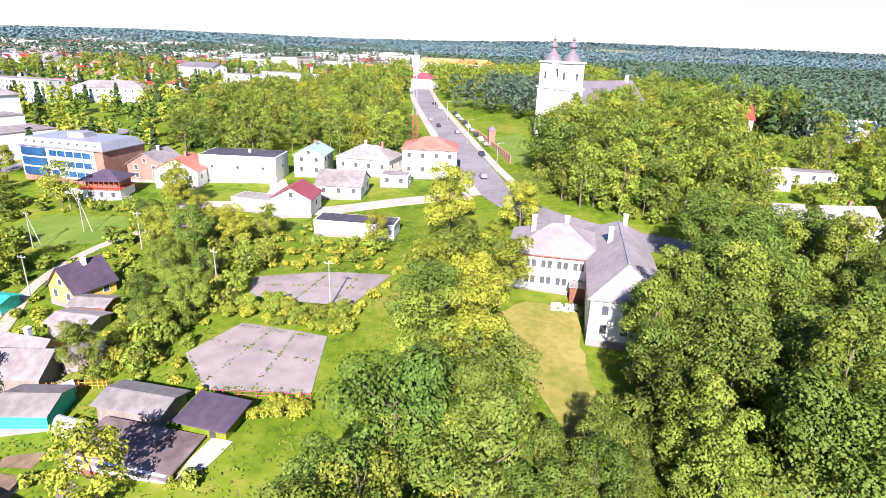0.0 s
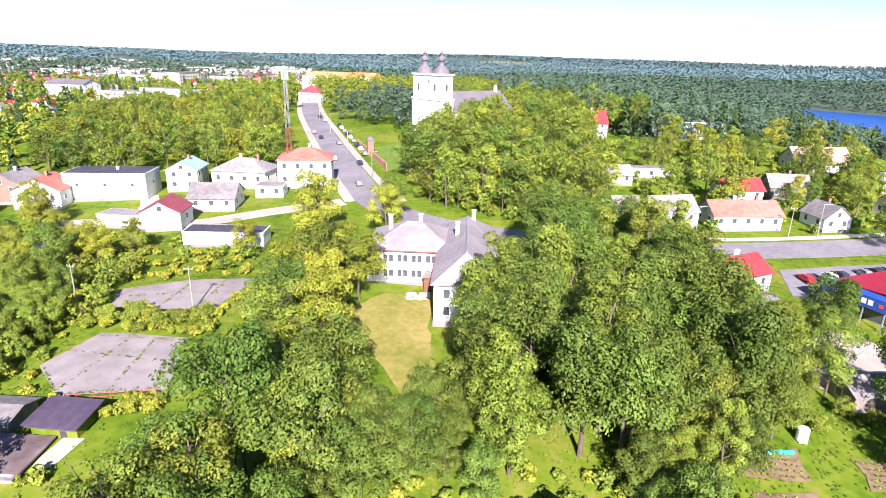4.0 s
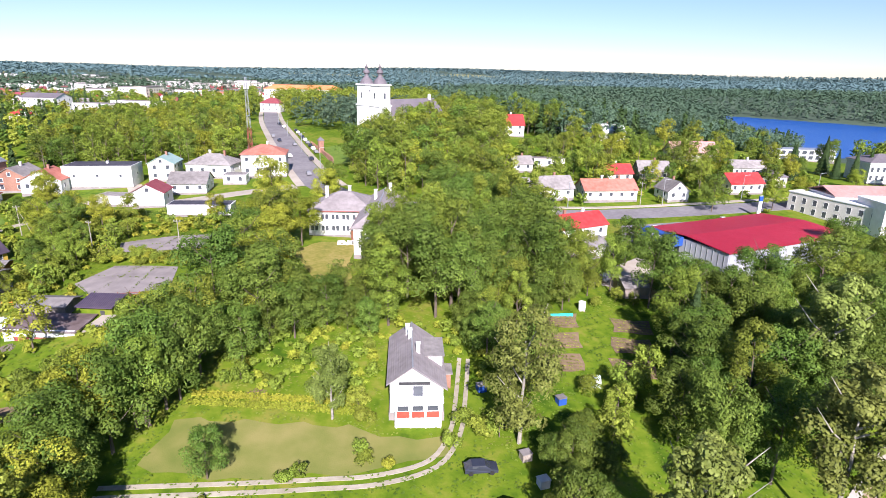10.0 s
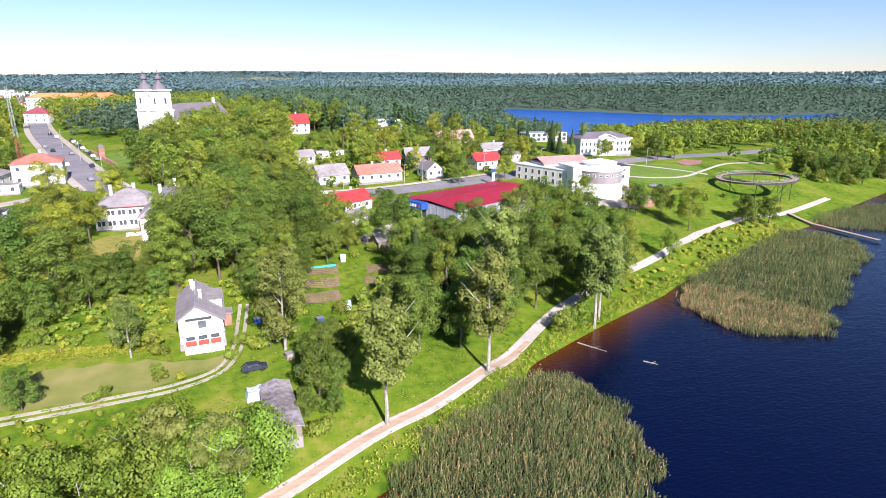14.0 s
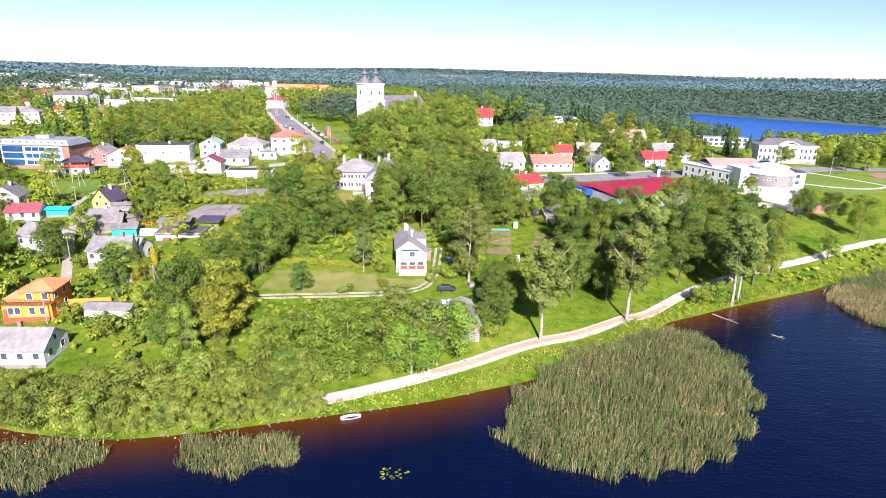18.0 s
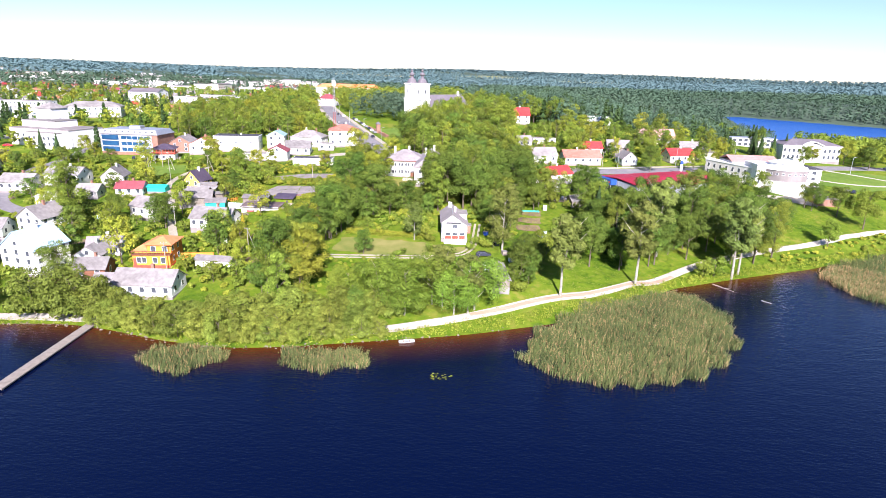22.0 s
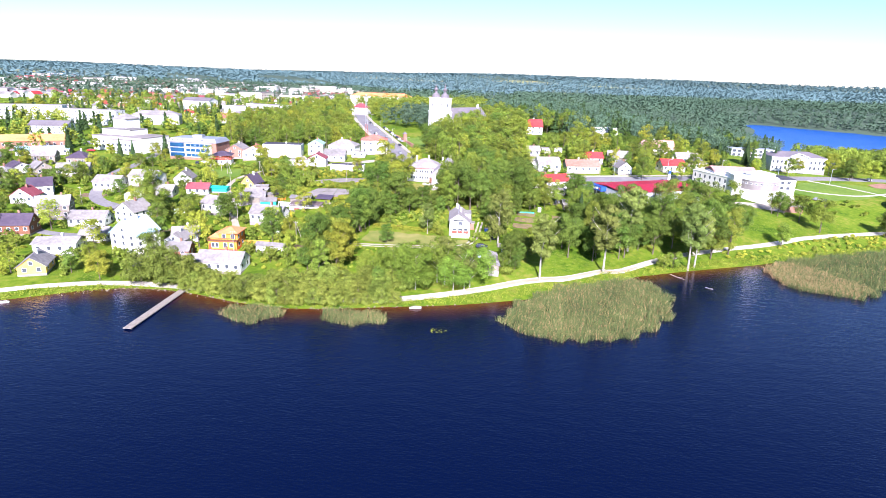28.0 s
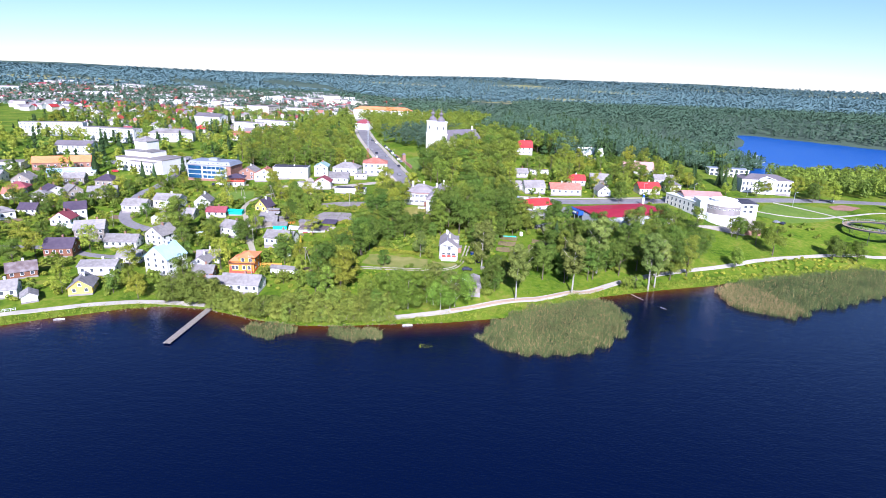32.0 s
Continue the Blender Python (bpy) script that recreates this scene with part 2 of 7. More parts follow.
M["turf"] = material("turf_blades", ((0.065, 0.125, 0.006), (0.125, 0.19, 0.014), (0.20, 0.22, 0.032)), 0.2, 0.9, island=0.25)
M["needle"] = leafy("needles", (0.035, 0.07, 0.022), (0.07, 0.115, 0.035), back=0.1)
# middle-distance woods: conifer blue-green, with some air haze put into the colour
M["forest"] = leafy("hazy_far_leaves", (0.075, 0.135, 0.082), (0.135, 0.20, 0.118), hue=0.02, back=0.15, each=0.16)
# farthest woods: pale blue air haze is painted into the leaf colour
M["ridge"] = leafy("hazy_ridge_leaves", (0.095, 0.165, 0.165), (0.14, 0.21, 0.205), hue=0.02, back=0.1, each=0.08)
M["darkslate"] = ribbed(material("dark_slate_roof", ((0.13, 0.115, 0.125), (0.19, 0.165, 0.175)), 0.8, 0.7), 0.4)
M["planks"] = M["boards"]
M["carpaint"] = material("car_paint", ((0.30, 0.30, 0.31), (0.34, 0.34, 0.35)), 0.5, 0.25, metal=0.3, spec=0.5)
M["cardark"] = material("dark_car_paint", ((0.03, 0.035, 0.05), (0.045, 0.05, 0.07)), 0.5, 0.25, spec=0.5)
M["carred"] = material("red_car_paint", ((0.5, 0.02, 0.03), (0.55, 0.03, 0.04)), 0.5, 0.25, spec=0.5)
M["rubber"] = material("tyre_rubber", ((0.02, 0.02, 0.02), (0.03, 0.03, 0.03)), 2, 0.9)
M["paleground"] = material("sandy_yard", ((0.32, 0.28, 0.23), (0.44, 0.39, 0.32)), 0.4, 0.95, bump=0.3)
M["sand"] = material("beach_sand", ((0.55, 0.42, 0.29), (0.66, 0.52, 0.37)), 0.2, 0.95)
M["stone"] = material("shore_stone", ((0.13, 0.11, 0.085), (0.26, 0.22, 0.18)), 1.0, 0.9, bump=0.4, spread=0.2)
M["paleslate"] = ribbed(material("pale_fibre_cement", ((0.22, 0.195, 0.19), (0.33, 0.295, 0.29)), 0.9, 0.85, bump=0.2), 0.35)
M["leaf_g"] = leafy("leaves_bright", (0.085, 0.14, 0.014), (0.185, 0.25, 0.028))
M["oldroof"] = ribbed(material("patched_old_roofing", ((0.10, 0.085, 0.085), (0.20, 0.175, 0.17), (0.36, 0.33, 0.32)), 1.2, 0.9, bump=0.4), 0.35)
M["brownroof"] = material("rusty_sheet_roof", ((0.10, 0.07, 0.065), (0.17, 0.13, 0.125), (0.28, 0.25, 0.24)), 0.5, 0.8, bump=0.2)
M["reed"] = material("reed_blades", ((0.065, 0.098, 0.026), (0.135, 0.165, 0.046)), 0.10, 0.7, island=0.3)
M["reedbrown"] = material("brown_reed_blades", ((0.30, 0.20, 0.09), (0.44, 0.30, 0.14)), 0.1, 0.7, island=0.3)

water = bpy.data.materials.new("lake_water")
water.use_nodes = True
_n, _l = water.node_tree.nodes, water.node_tree.links
_b = _n["Principled BSDF"]
_at, _mx = _n.new("ShaderNodeAttribute"), _n.new("ShaderNodeMix")
_at.attribute_name, _mx.data_type = "shallow", "RGBA"
_mx.inputs[6].default_value, _mx.inputs[7].default_value = (0.0004, 0.0026, 0.0195, 1), (0.085, 0.025, 0.003, 1)
_l.new(_at.outputs["Fac"], _mx.inputs[0])
_l.new(_mx.outputs[2], _b.inputs["Base Color"])
_b.inputs["Roughness"].default_value, _b.inputs["IOR"].default_value = 0.07, 1.33
_tc, _mp, _w1, _w2, _ad, _bn = [_n.new(k) for k in ("ShaderNodeTexCoord", "ShaderNodeMapping", "ShaderNodeTexNoise", "ShaderNodeTexNoise", "ShaderNodeMath", "ShaderNodeBump")]
_mp.inputs["Rotation"].default_value, _mp.inputs["Scale"].default_value = (0, 0, 0.5), (0.45, 1.2, 1)
_l.new(_tc.outputs["Object"], _mp.inputs[0])
for _t, _s in ((_w1, 0.35), (_w2, 1.6)):
    _t.inputs["Scale"].default_value, _t.inputs["Detail"].default_value = _s, 3
    _l.new(_mp.outputs[0], _t.inputs["Vector"])
_ad.operation = "ADD"
_l.new(_w1.outputs[0], _ad.inputs[0])
_l.new(_w2.outputs[0], _ad.inputs[1])
_bn.inputs["Strength"].default_value, _bn.inputs["Distance"].default_value = 0.3, 0.3
_l.new(_ad.outputs[0], _bn.inputs["Height"])
_l.new(_bn.outputs[0], _b.inputs["Normal"])
M["water"] = water
# far lake: the blue of reflected sky is put into its base colour
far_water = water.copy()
far_water.name = "sky_tinted_lake_water"
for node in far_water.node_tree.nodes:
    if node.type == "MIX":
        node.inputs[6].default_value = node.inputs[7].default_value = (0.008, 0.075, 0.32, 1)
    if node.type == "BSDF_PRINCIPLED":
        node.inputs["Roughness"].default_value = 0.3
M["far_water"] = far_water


def obj(name, bm_or_mesh, mat, parent=None, label="", smooth=False):
    """One mesh object from a bmesh or mesh, under a parent if given."""
    me = bm_or_mesh
    if isinstance(me, bmesh.types.BMesh):
        me = bpy.data.meshes.new(name)
        bm_or_mesh.to_mesh(me)
        bm_or_mesh.free()
    if mat is not None and not me.materials:
        me.materials.append(M[mat] if isinstance(mat, str) else mat)
    if smooth:
        me.polygons.foreach_set("use_smooth", [True] * len(me.polygons))
    ob = new(name, me)
    if parent is not None:
        ob.parent = parent
    if label:
        ob["label"] = label
    return ob


part = obj


def mesh_of(name, verts, faces):
    me = bpy.data.meshes.new(name)
    me.from_pydata(verts, [], faces)
    me.update()
    return me


def box(bm, x0, x1, y0, y1, z0, z1):
    v = [bm.verts.new(p) for p in ((x0, y0, z0), (x1, y0, z0), (x1, y1, z0), (x0, y1, z0), (x0, y0, z1), (x1, y0, z1), (x1, y1, z1), (x0, y1, z1))]
    for f in ((3, 2, 1, 0), (4, 5, 6, 7), (0, 1, 5, 4), (1, 2, 6, 5), (2, 3, 7, 6), (3, 0, 4, 7)):
        bm.faces.new([v[i] for i in f])
    return bm


def tube(bm, p, q, r0, r1, sides=8):
    """A tapered tube between two points."""
    p, q = Vector(p), Vector(q)
    turn = (q - p).to_track_quat("Z", "Y").to_matrix()
    rings = []
    for c, r in ((p, r0), (q, r1)):
        rings.append([bm.verts.new(c + turn @ Vector((r * math.cos(6.2832 * i / sides), r * math.sin(6.2832 * i / sides), 0))) for i in range(sides)])
    for i in range(sides):
        bm.faces.new((rings[0][i], rings[0][(i + 1) % sides], rings[1][(i + 1) % sides], rings[1][i]))
    bm.faces.new(rings[1])
    bm.faces.new(rings[0][::-1])
    return bm


def thing(name, label, category, x, y, z, yaw=0.0, group="", kind=""):
    e = new(name)
    e.empty_display_size = 0.3
    e.matrix_world = pose(x, y, z, 0, 0, yaw)
    return tagged(e, label, category, group, kind)

# ---- ground ----
# shoreline of the near lake: x, y
SHORE = [(-900,-420),(-500,-230),(-300,-140),(-180,-88),(-121,-53),(-101,-40),(-76,-29),(-60,-29.5),(-40,-35),(-24,-37),(-10,-35),(9,-30.5),(29,-25.5),(41,-21),
         (63,-7.5),(84,6.5),(95,13),(118,23.5),(141,33),(152,39),(234,71),(268,83),(297,95),(402,133),(520,160),(900,210)]
# ground heights: x, y, z
SPOTS = [(24,28,8.6),(32,12,7),(38,-4,4.6),(54,-4,2.2),(76,6,2.6),(20,48,12.6),(5,75,14),(8,105,14.5),(-35,45,12.8),(-38,85,15.5),(-8,5,6.5),
         (-82,25,4.5),(-115,22,3.6),(-150,40,5),(-170,185,17),(-90,155,17),(-60,220,20),(-5,240,24),(60,235,27),(58,60,11.5),(85,110,13),(75,150,15.5),
         (150,100,12.5),(157,222,18),(240,190,14),(240,120,9),(300,150,9),(170,60,4),(-230,190,17),(-300,330,20),(-120,450,25),(60,420,28),(300,330,7),(420,270,9),(480,330,5),(560,350,3.5),(620,340,4),(700,400,3.5),(650,420,2),(800,430,4),(900,430,6)]
def _nodes():
    xs=[];zs=[]
    for (x0,y0),(x1,y1) in zip(SHORE,SHORE[1:]):
        n=max(1,int(math.hypot(x1-x0,y1-y0)/22))
        for i in range(n):
            f=i/n; x=x0+(x1-x0)*f; y=y0+(y1-y0)*f; l=math.hypot(x1-x0,y1-y0); nx,ny=-(y1-y0)/l,(x1-x0)/l
            xs+=[(x,y),(x-nx*9,y-ny*9),(x+nx*5,y+ny*5)]; zs+=[0.0,-1.6,0.9]
    for x,y,z in SPOTS: xs.append((x,y)); zs.append(z)
    for a in range(0,360,20):
        c,s=math.cos(math.radians(a)),math.sin(math.radians(a))
        if s>0.15: xs.append((900*c,100+900*s)); zs.append(26)
    return np.array(xs,float),np.array(zs,float)
_X,_Z=_nodes()
_m=_Z.mean()
_W=np.linalg.solve(np.hypot(_X[:,None,0]-_X[None,:,0],_X[:,None,1]-_X[None,:,1])+0.01*np.eye(len(_X)),_Z-_m)
LAKE2=[(335,562),(294,522),(274,470),(286,405),(365,398),(480,430),(640,440),(800,490),(1100,520),(1100,560),(790,560),(650,620),(610,690),(500,840),(470,865),(452,764),(400,640)]
def lake2_d(x,y):
    """signed distance to the far lake, positive inside"""
    x=np.asarray(x,float); y=np.asarray(y,float); d=np.full(x.shape,1e9); ins=np.zeros(x.shape,bool)
    n=len(LAKE2)
    for i in range(n):
        (x0,y0),(x1,y1)=LAKE2[i],LAKE2[(i+1)%n]; ex,ey=x1-x0,y1-y0
        t=np.clip(((x-x0)*ex+(y-y0)*ey)/(ex*ex+ey*ey),0,1); d=np.minimum(d,np.hypot(x-x0-t*ex,y-y0-t*ey))
        ins^=((y0>y)!=(y1>y))&(x<ex*(y-y0)/(ey+1e-12)+x0)
    return np.where(ins,d,-d)
def height(x,y):
    x=np.asarray(x,float); y=np.asarray(y,float); sh=x.shape; x=x.ravel(); y=y.ravel()
    z=np.empty(len(x))
    for i in range(0,len(x),20000):
        z[i:i+20000]=np.hypot(x[i:i+20000,None]-_X[:,0],y[i:i+20000,None]-_X[:,1])@_W+_m
    r=np.hypot(x,y-60); far=np.clip((r-700)/900,0,1)
    hills=26+12*np.sin(x/430+1.3)*np.cos(y/520)+9*np.sin(x/910-y/700)+34*np.clip((r-1800)/2600,0,1)
    z=np.where(r>700,z*(1-far)+hills*far,z) 
    ysh=np.interp(x,[p[0] for p in SHORE],[p[1] for p in SHORE])
    z=np.where(y<ysh-12,np.minimum(z,-1.6),z)
    d=lake2_d(x,y); k=np.clip((d+150)/150,0,1); k=k*k*(3-2*k)
    z=np.where(d>-150,np.minimum(z,z*(1-k)+(-0.3)*k),z); z=np.where(d>0,np.minimum(z,-0.3-np.clip(d/10,0,1.4)),z)
    return z.reshape(sh)


def h(x, y):
    return float(height(np.array([x]), np.array([y]))[0])


def graded(lo, hi, mid, fine, near, grow):
    """Grid lines, fine spaced within near of mid and growing outwards."""
    right, left, step = [mid], [mid], fine
    while right[-1] < hi:
        step = fine if right[-1] - mid < near else step * grow
        right.append(right[-1] + step)
    step = fine
    while left[-1] > lo:
        step = fine if mid - left[-1] < near else step * grow
        left.append(left[-1] - step)
    return np.array(left[:0:-1] + right)


gx, gy = graded(-4300, 4300, 20, 4.0, 260, 1.09), graded(-2400, 4600, 60, 4.0, 190, 1.09)
GX, GY = np.meshgrid(gx, gy)
GZ = height(GX, GY)
nx, ny = len(gx), len(gy)
idx = np.arange(nx * ny).reshape(ny, nx)
quads = np.stack([idx[:-1, :-1], idx[:-1, 1:], idx[1:, 1:], idx[1:, :-1]], -1).reshape(-1, 4)
ground = obj("ground", mesh_of("ground", np.stack([GX, GY, GZ], -1).reshape(-1, 3).tolist(), quads.tolist()), "grass", smooth=True)
M["floor"] = material("forest_floor", ((0.05, 0.08, 0.05), (0.08, 0.115, 0.075)), 0.05, 0.95)
ground.data.materials.append(M["floor"])
gc = np.stack([GX, GY], -1).reshape(-1, 2)[quads].mean(1)
wooded = (np.hypot(gc[:, 0], gc[:, 1] - 60) > 620) & ~((gc[:, 0] < 0) & (gc[:, 1] < 1100))
wooded |= (gc[:, 0] > 40) & (gc[:, 1] > 345)
ground.data.polygons.foreach_set("material_index", wooded.astype(np.int32))
tagged(ground, "grassy sloping ground of the town above the lake", "ground", kind="structure")


def on_mesh(x, y):
    """Height of the ground mesh at a place."""
    i = int(np.clip(np.searchsorted(gx, x) - 1, 0, nx - 2))
    j = int(np.clip(np.searchsorted(gy, y) - 1, 0, ny - 2))
    u, v = (x - gx[i]) / (gx[i + 1] - gx[i]), (y - gy[j]) / (gy[j + 1] - gy[j])
    return float(GZ[j, i] * (1 - u) * (1 - v) + GZ[j, i + 1] * u * (1 - v) + GZ[j + 1, i] * (1 - u) * v + GZ[j + 1, i + 1] * u * v)


wx, wy = graded(-2600, 2600, 40, 3.0, 190, 1.15), graded(-2400, 330, -10, 3.0, 110, 1.15)
WX, WY = np.meshgrid(wx, wy)
widx = np.arange(len(wx) * len(wy)).reshape(len(wy), len(wx))
wq = np.stack([widx[:-1, :-1], widx[:-1, 1:], widx[1:, 1:], widx[1:, :-1]], -1).reshape(-1, 4)
wme = mesh_of("water", np.stack([WX, WY, 0 * WX], -1).reshape(-1, 3).tolist(), wq.tolist())
bed = np.clip(1 + height(WX, WY) / 2.1, 0, 1).ravel() ** 1.6 * (np.hypot(WX - 20, WY) < 420).ravel()
wme.attributes.new("shallow", "FLOAT", "POINT").data.foreach_set("value", bed)
tagged(obj("water", wme, "water"), "dark blue lake water with small ripples", "lake", kind="structure")

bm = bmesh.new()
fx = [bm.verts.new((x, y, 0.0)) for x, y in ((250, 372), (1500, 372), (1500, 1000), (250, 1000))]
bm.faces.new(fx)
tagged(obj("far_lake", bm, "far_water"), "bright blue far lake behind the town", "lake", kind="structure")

ROADS = []


def smooth_line(pts, step=3.0):
    """A rounded line through points."""
    pts = [Vector((p[0], p[1])) for p in pts]
    out = []
    for i in range(len(pts) - 1):
        p0, p1, p2, p3 = pts[max(i - 1, 0)], pts[i], pts[i + 1], pts[min(i + 2, len(pts) - 1)]
        n = max(2, int((p2 - p1).length / step))
        for k in range(n):
            t = k / n
            out.append(0.5 * ((2 * p1) + (p2 - p0) * t + (2 * p0 - 5 * p1 + 4 * p2 - p3) * t * t + (3 * p1 - p0 - 3 * p2 + p3) * t ** 3))
    return out + [pts[-1]]


def ribbon(name, pts, width, mat, lift=0.10, label="", category="", thick=0.3, clear=True, step=3.0, offset=0.0):
    """A paved strip draped over the ground, with a body below it."""
    line = smooth_line(pts, step)
    verts, faces = [], []
    cols = max(1, int(width / 3.0))
    for i, p in enumerate(line):
        d = (line[min(i + 1, len(line) - 1)] - line[max(i - 1, 0)]).normalized()
        side = Vector((-d.y, d.x))
        for k in range(cols + 1):
            q = p + side * (width * (k / cols - 0.5) + offset)
            verts.append((q.x, q.y, max(on_mesh(q.x, q.y), 0.05) + lift))
        for k in (0, cols):
            q = p + side * (width * (k / cols - 0.5) + offset)
            verts.append((q.x, q.y, max(on_mesh(q.x, q.y), 0.05) + lift - thick))
    row = cols + 3
    for i in range(len(line) - 1):
        a, b = i * row, (i + 1) * row
        for k in range(cols):
            faces.append((a + k, b + k, b + k + 1, a + k + 1))
        faces.append((a + row - 2, b + row - 2, b, a))
        faces.append((a + cols, b + cols, b + row - 1, a + row - 1))
    me = mesh_of(name, verts, [f[::-1] for f in faces])
    ob = obj(name, me, mat)
    if clear:
        ROADS.append((np.array([tuple(p) for p in line]), width / 2))
    return tagged(ob, label, category or name, kind="structure")


def inside(poly, x, y):
    ok = False
    for (x0, y0), (x1, y1) in zip(poly, poly[1:] + poly[:1]):
        if (y0 > y) != (y1 > y) and x < (x1 - x0) * (y - y0) / (y1 - y0) + x0:
            ok = not ok
    return ok


def patch(name, poly, mat, lift=0.08, label="", category="", step=2.5, clear=True):
    """A flat piece of ground cover with its own outline, draped over the ground."""
    bm = bmesh.new()
    rim = []
    for (x0, y0), (x1, y1) in zip(poly, poly[1:] + poly[:1]):
        n = max(1, int(math.hypot(x1 - x0, y1 - y0) / step))
        rim += [(x0 + (x1 - x0) * i / n, y0 + (y1 - y0) * i / n) for i in range(n)]
    if mat in ("lawn", "green", "drygrass", "soil"):
        amp = 0.5 if mat == "lawn" else 0.3
        rim = [(x + amp * math.sin(x * 1.3 + y * 0.9), y + amp * math.sin(x * 0.8 - y * 1.1)) for x, y in rim]
    face = bm.faces.new([bm.verts.new((x, y, 0)) for x, y in rim])
    xs, ys = [p[0] for p in poly], [p[1] for p in poly]
    size = max(step, (max(xs) - min(xs)) / 40)
    x = min(xs) + size
    while x < max(xs):
        bmesh.ops.bisect_plane(bm, geom=bm.verts[:] + bm.edges[:] + bm.faces[:], plane_co=(x, 0, 0), plane_no=(1, 0, 0))
        x += size
    y = min(ys) + size
    while y < max(ys):
        bmesh.ops.bisect_plane(bm, geom=bm.verts[:] + bm.edges[:] + bm.faces[:], plane_co=(0, y, 0), plane_no=(0, 1, 0))
        y += size
    for v in bm.verts:
        v.co.z = on_mesh(v.co.x, v.co.y) + lift
    if sum(f.normal.z * f.calc_area() for f in bm.faces) < 0:
        bmesh.ops.reverse_faces(bm, faces=bm.faces[:])
    if clear:
        PATCHES.append(list(poly))
    return tagged(obj(name, bm, mat), label, category or name, kind="structure")


PATCHES = []

# ---- streets and paths ----
ribbon("road", [(-150, 560), (-105, 412), (-84, 340), (-62, 275), (-29, 185), (-14, 150), (5, 134), (28, 128), (55, 127), (84, 130), (118, 136), (150, 145), (190, 160), (228, 173), (304, 197), (400, 222)], 10, "asphalt", 0.10, "grey asphalt main street running downhill past the church", "road")
ribbon("pavement", [(-112, 412), (-91, 340), (-69, 275), (-36, 185), (-22, 150)], 3.0, "paleground", 0.16, "pale pavement along the main street", "pavement")
ribbon("pavement", [(-98, 412), (-77, 340), (-55, 275), (-22, 185), (-7, 152)], 2.6, "paleground", 0.16, "pale pavement along the main street", "pavement")
ribbon("pavement", [(36, 135), (55, 134.5), (84, 137.5), (118, 143.5), (150, 153), (190, 168)], 2.0, "paleground", 0.16, "pale pavement along the main street", "pavement")
ribbon("promenade", [(-300, -136), (-180, -82), (-124, -46), (-99, -32), (-84, -27), (-60, -26.5), (-30, -31), (0, -28.5), (20, -22), (37, -14), (53, -5), (76, 7), (103, 28), (128, 42), (152, 53), (175, 64), (188, 71), (222, 84), (248, 88), (294, 105)], 2.6, "path", 0.2, "pale lakeside promenade path", "path", thick=0.5)
ribbon("boardwalk", [(28, -18), (37, -14), (53, -5), (76, 7), (90, 17)], 1.15, "boards", 0.27, "brown plank strip along the promenade", "boardwalk")
ribbon("boardwalk", [(247, 86), (247.4, 75), (247.8, 62), (248.2, 49)], 1.8, "boards", 0.9, "brown boardwalk over the reeds", "boardwalk")
for off in (-0.75, 0.75):
    ribbon("lane", [(-16, 8), (0, 9), (11, 10), (19, 11), (26, 14), (29, 20), (30, 27), (31, 38)], 0.7, "gravel", 0.09, "worn gravel wheel track to the white house", "lane", offset=off, step=1.5)
ribbon("lane", [(-60, 12), (-66, 24), (-76, 43), (-88, 68), (-95, 80), (-97, 95), (-93, 108), (-84, 114)], 2.6, "gravel", 0.12, "pale unpaved village lane", "lane")
ribbon("lane", [(-84, -14), (-90, -2), (-104, 12), (-134, 12), (-155, 16), (-180, 10), (-230, -10)], 4.0, "asphalt", 0.12, "narrow asphalt lane between the houses", "lane")
ribbon("lane", [(-130, 48), (-152, 62), (-168, 100), (-168, 121), (-172, 150), (-176, 190)], 5.5, "asphalt", 0.12, "grey street beside the town houses", "lane")
ribbon("lane", [(-80, 128), (-76, 140), (-82, 152)], 5, "paleground", 0.12, "pale yard driveway", "lane")
ribbon("lane", [(-96, 126), (-70, 130), (-58, 128), (-40, 140), (-24, 150)], 6, "paleground", 0.13, "pale yard street behind the houses", "lane")
ribbon("footpath", [(200, 140), (216, 135), (236, 136), (262, 150), (292, 165), (330, 170)], 1.6, "path", 0.18, "pale footpath in the hillside park", "path")
ribbon("footpath", [(222, 165), (240, 152), (254, 140)], 1.8, "path", 0.19, "pale footpath in the hillside park", "path")
ribbon("street", [(-240, 176), (-200, 205), (-176, 200)], 14, "asphalt", 0.1, "grey parking street by the town hall", "street")
patch("school_lawn", [(-10, 84), (-4, 92), (5.5, 94), (5.6, 80), (7.6, 66), (9, 57), (5, 56), (1, 64), (-5, 76)], "drygrass", 0.08, "mown yellowish school lawn", "lawn")
patch("concrete_yard", [(-54, 89), (-42, 93), (-29, 95), (-32, 81), (-42, 80.5), (-51, 82)], "concrete", 0.09, "cracked grey concrete yard slab", "concrete yard")
patch("concrete_yard", [(-51, 64), (-47, 73), (-32, 71.5), (-28.5, 58), (-43, 56.5)], "concrete", 0.09, "cracked grey concrete yard slab", "concrete yard")
patch("garden_lawn", [(-11, 21), (14, 20.5), (18, 18.5), (27, 19), (28, 16), (18, 12.2), (0, 10.2), (-13, 12)], "lawn", 0.07, "mown olive garden lawn", "lawn")
patch("meadow", [(-110, 96), (-128, 104), (-124, 114), (-104, 116), (-98, 110), (-99, 101)], "green", 0.07, "open green meadow beside the houses", "meadow")
patch("meadow", [(-70, 80), (-78, 88), (-74, 96), (-66, 92)], "green", 0.07, "mown strip of meadow", "meadow")
patch("park_lawn", [(198, 131), (214, 122), (236, 130), (262, 152), (265, 160), (240, 166), (214, 158)], "green", 0.07, "fresh green park lawn", "lawn")
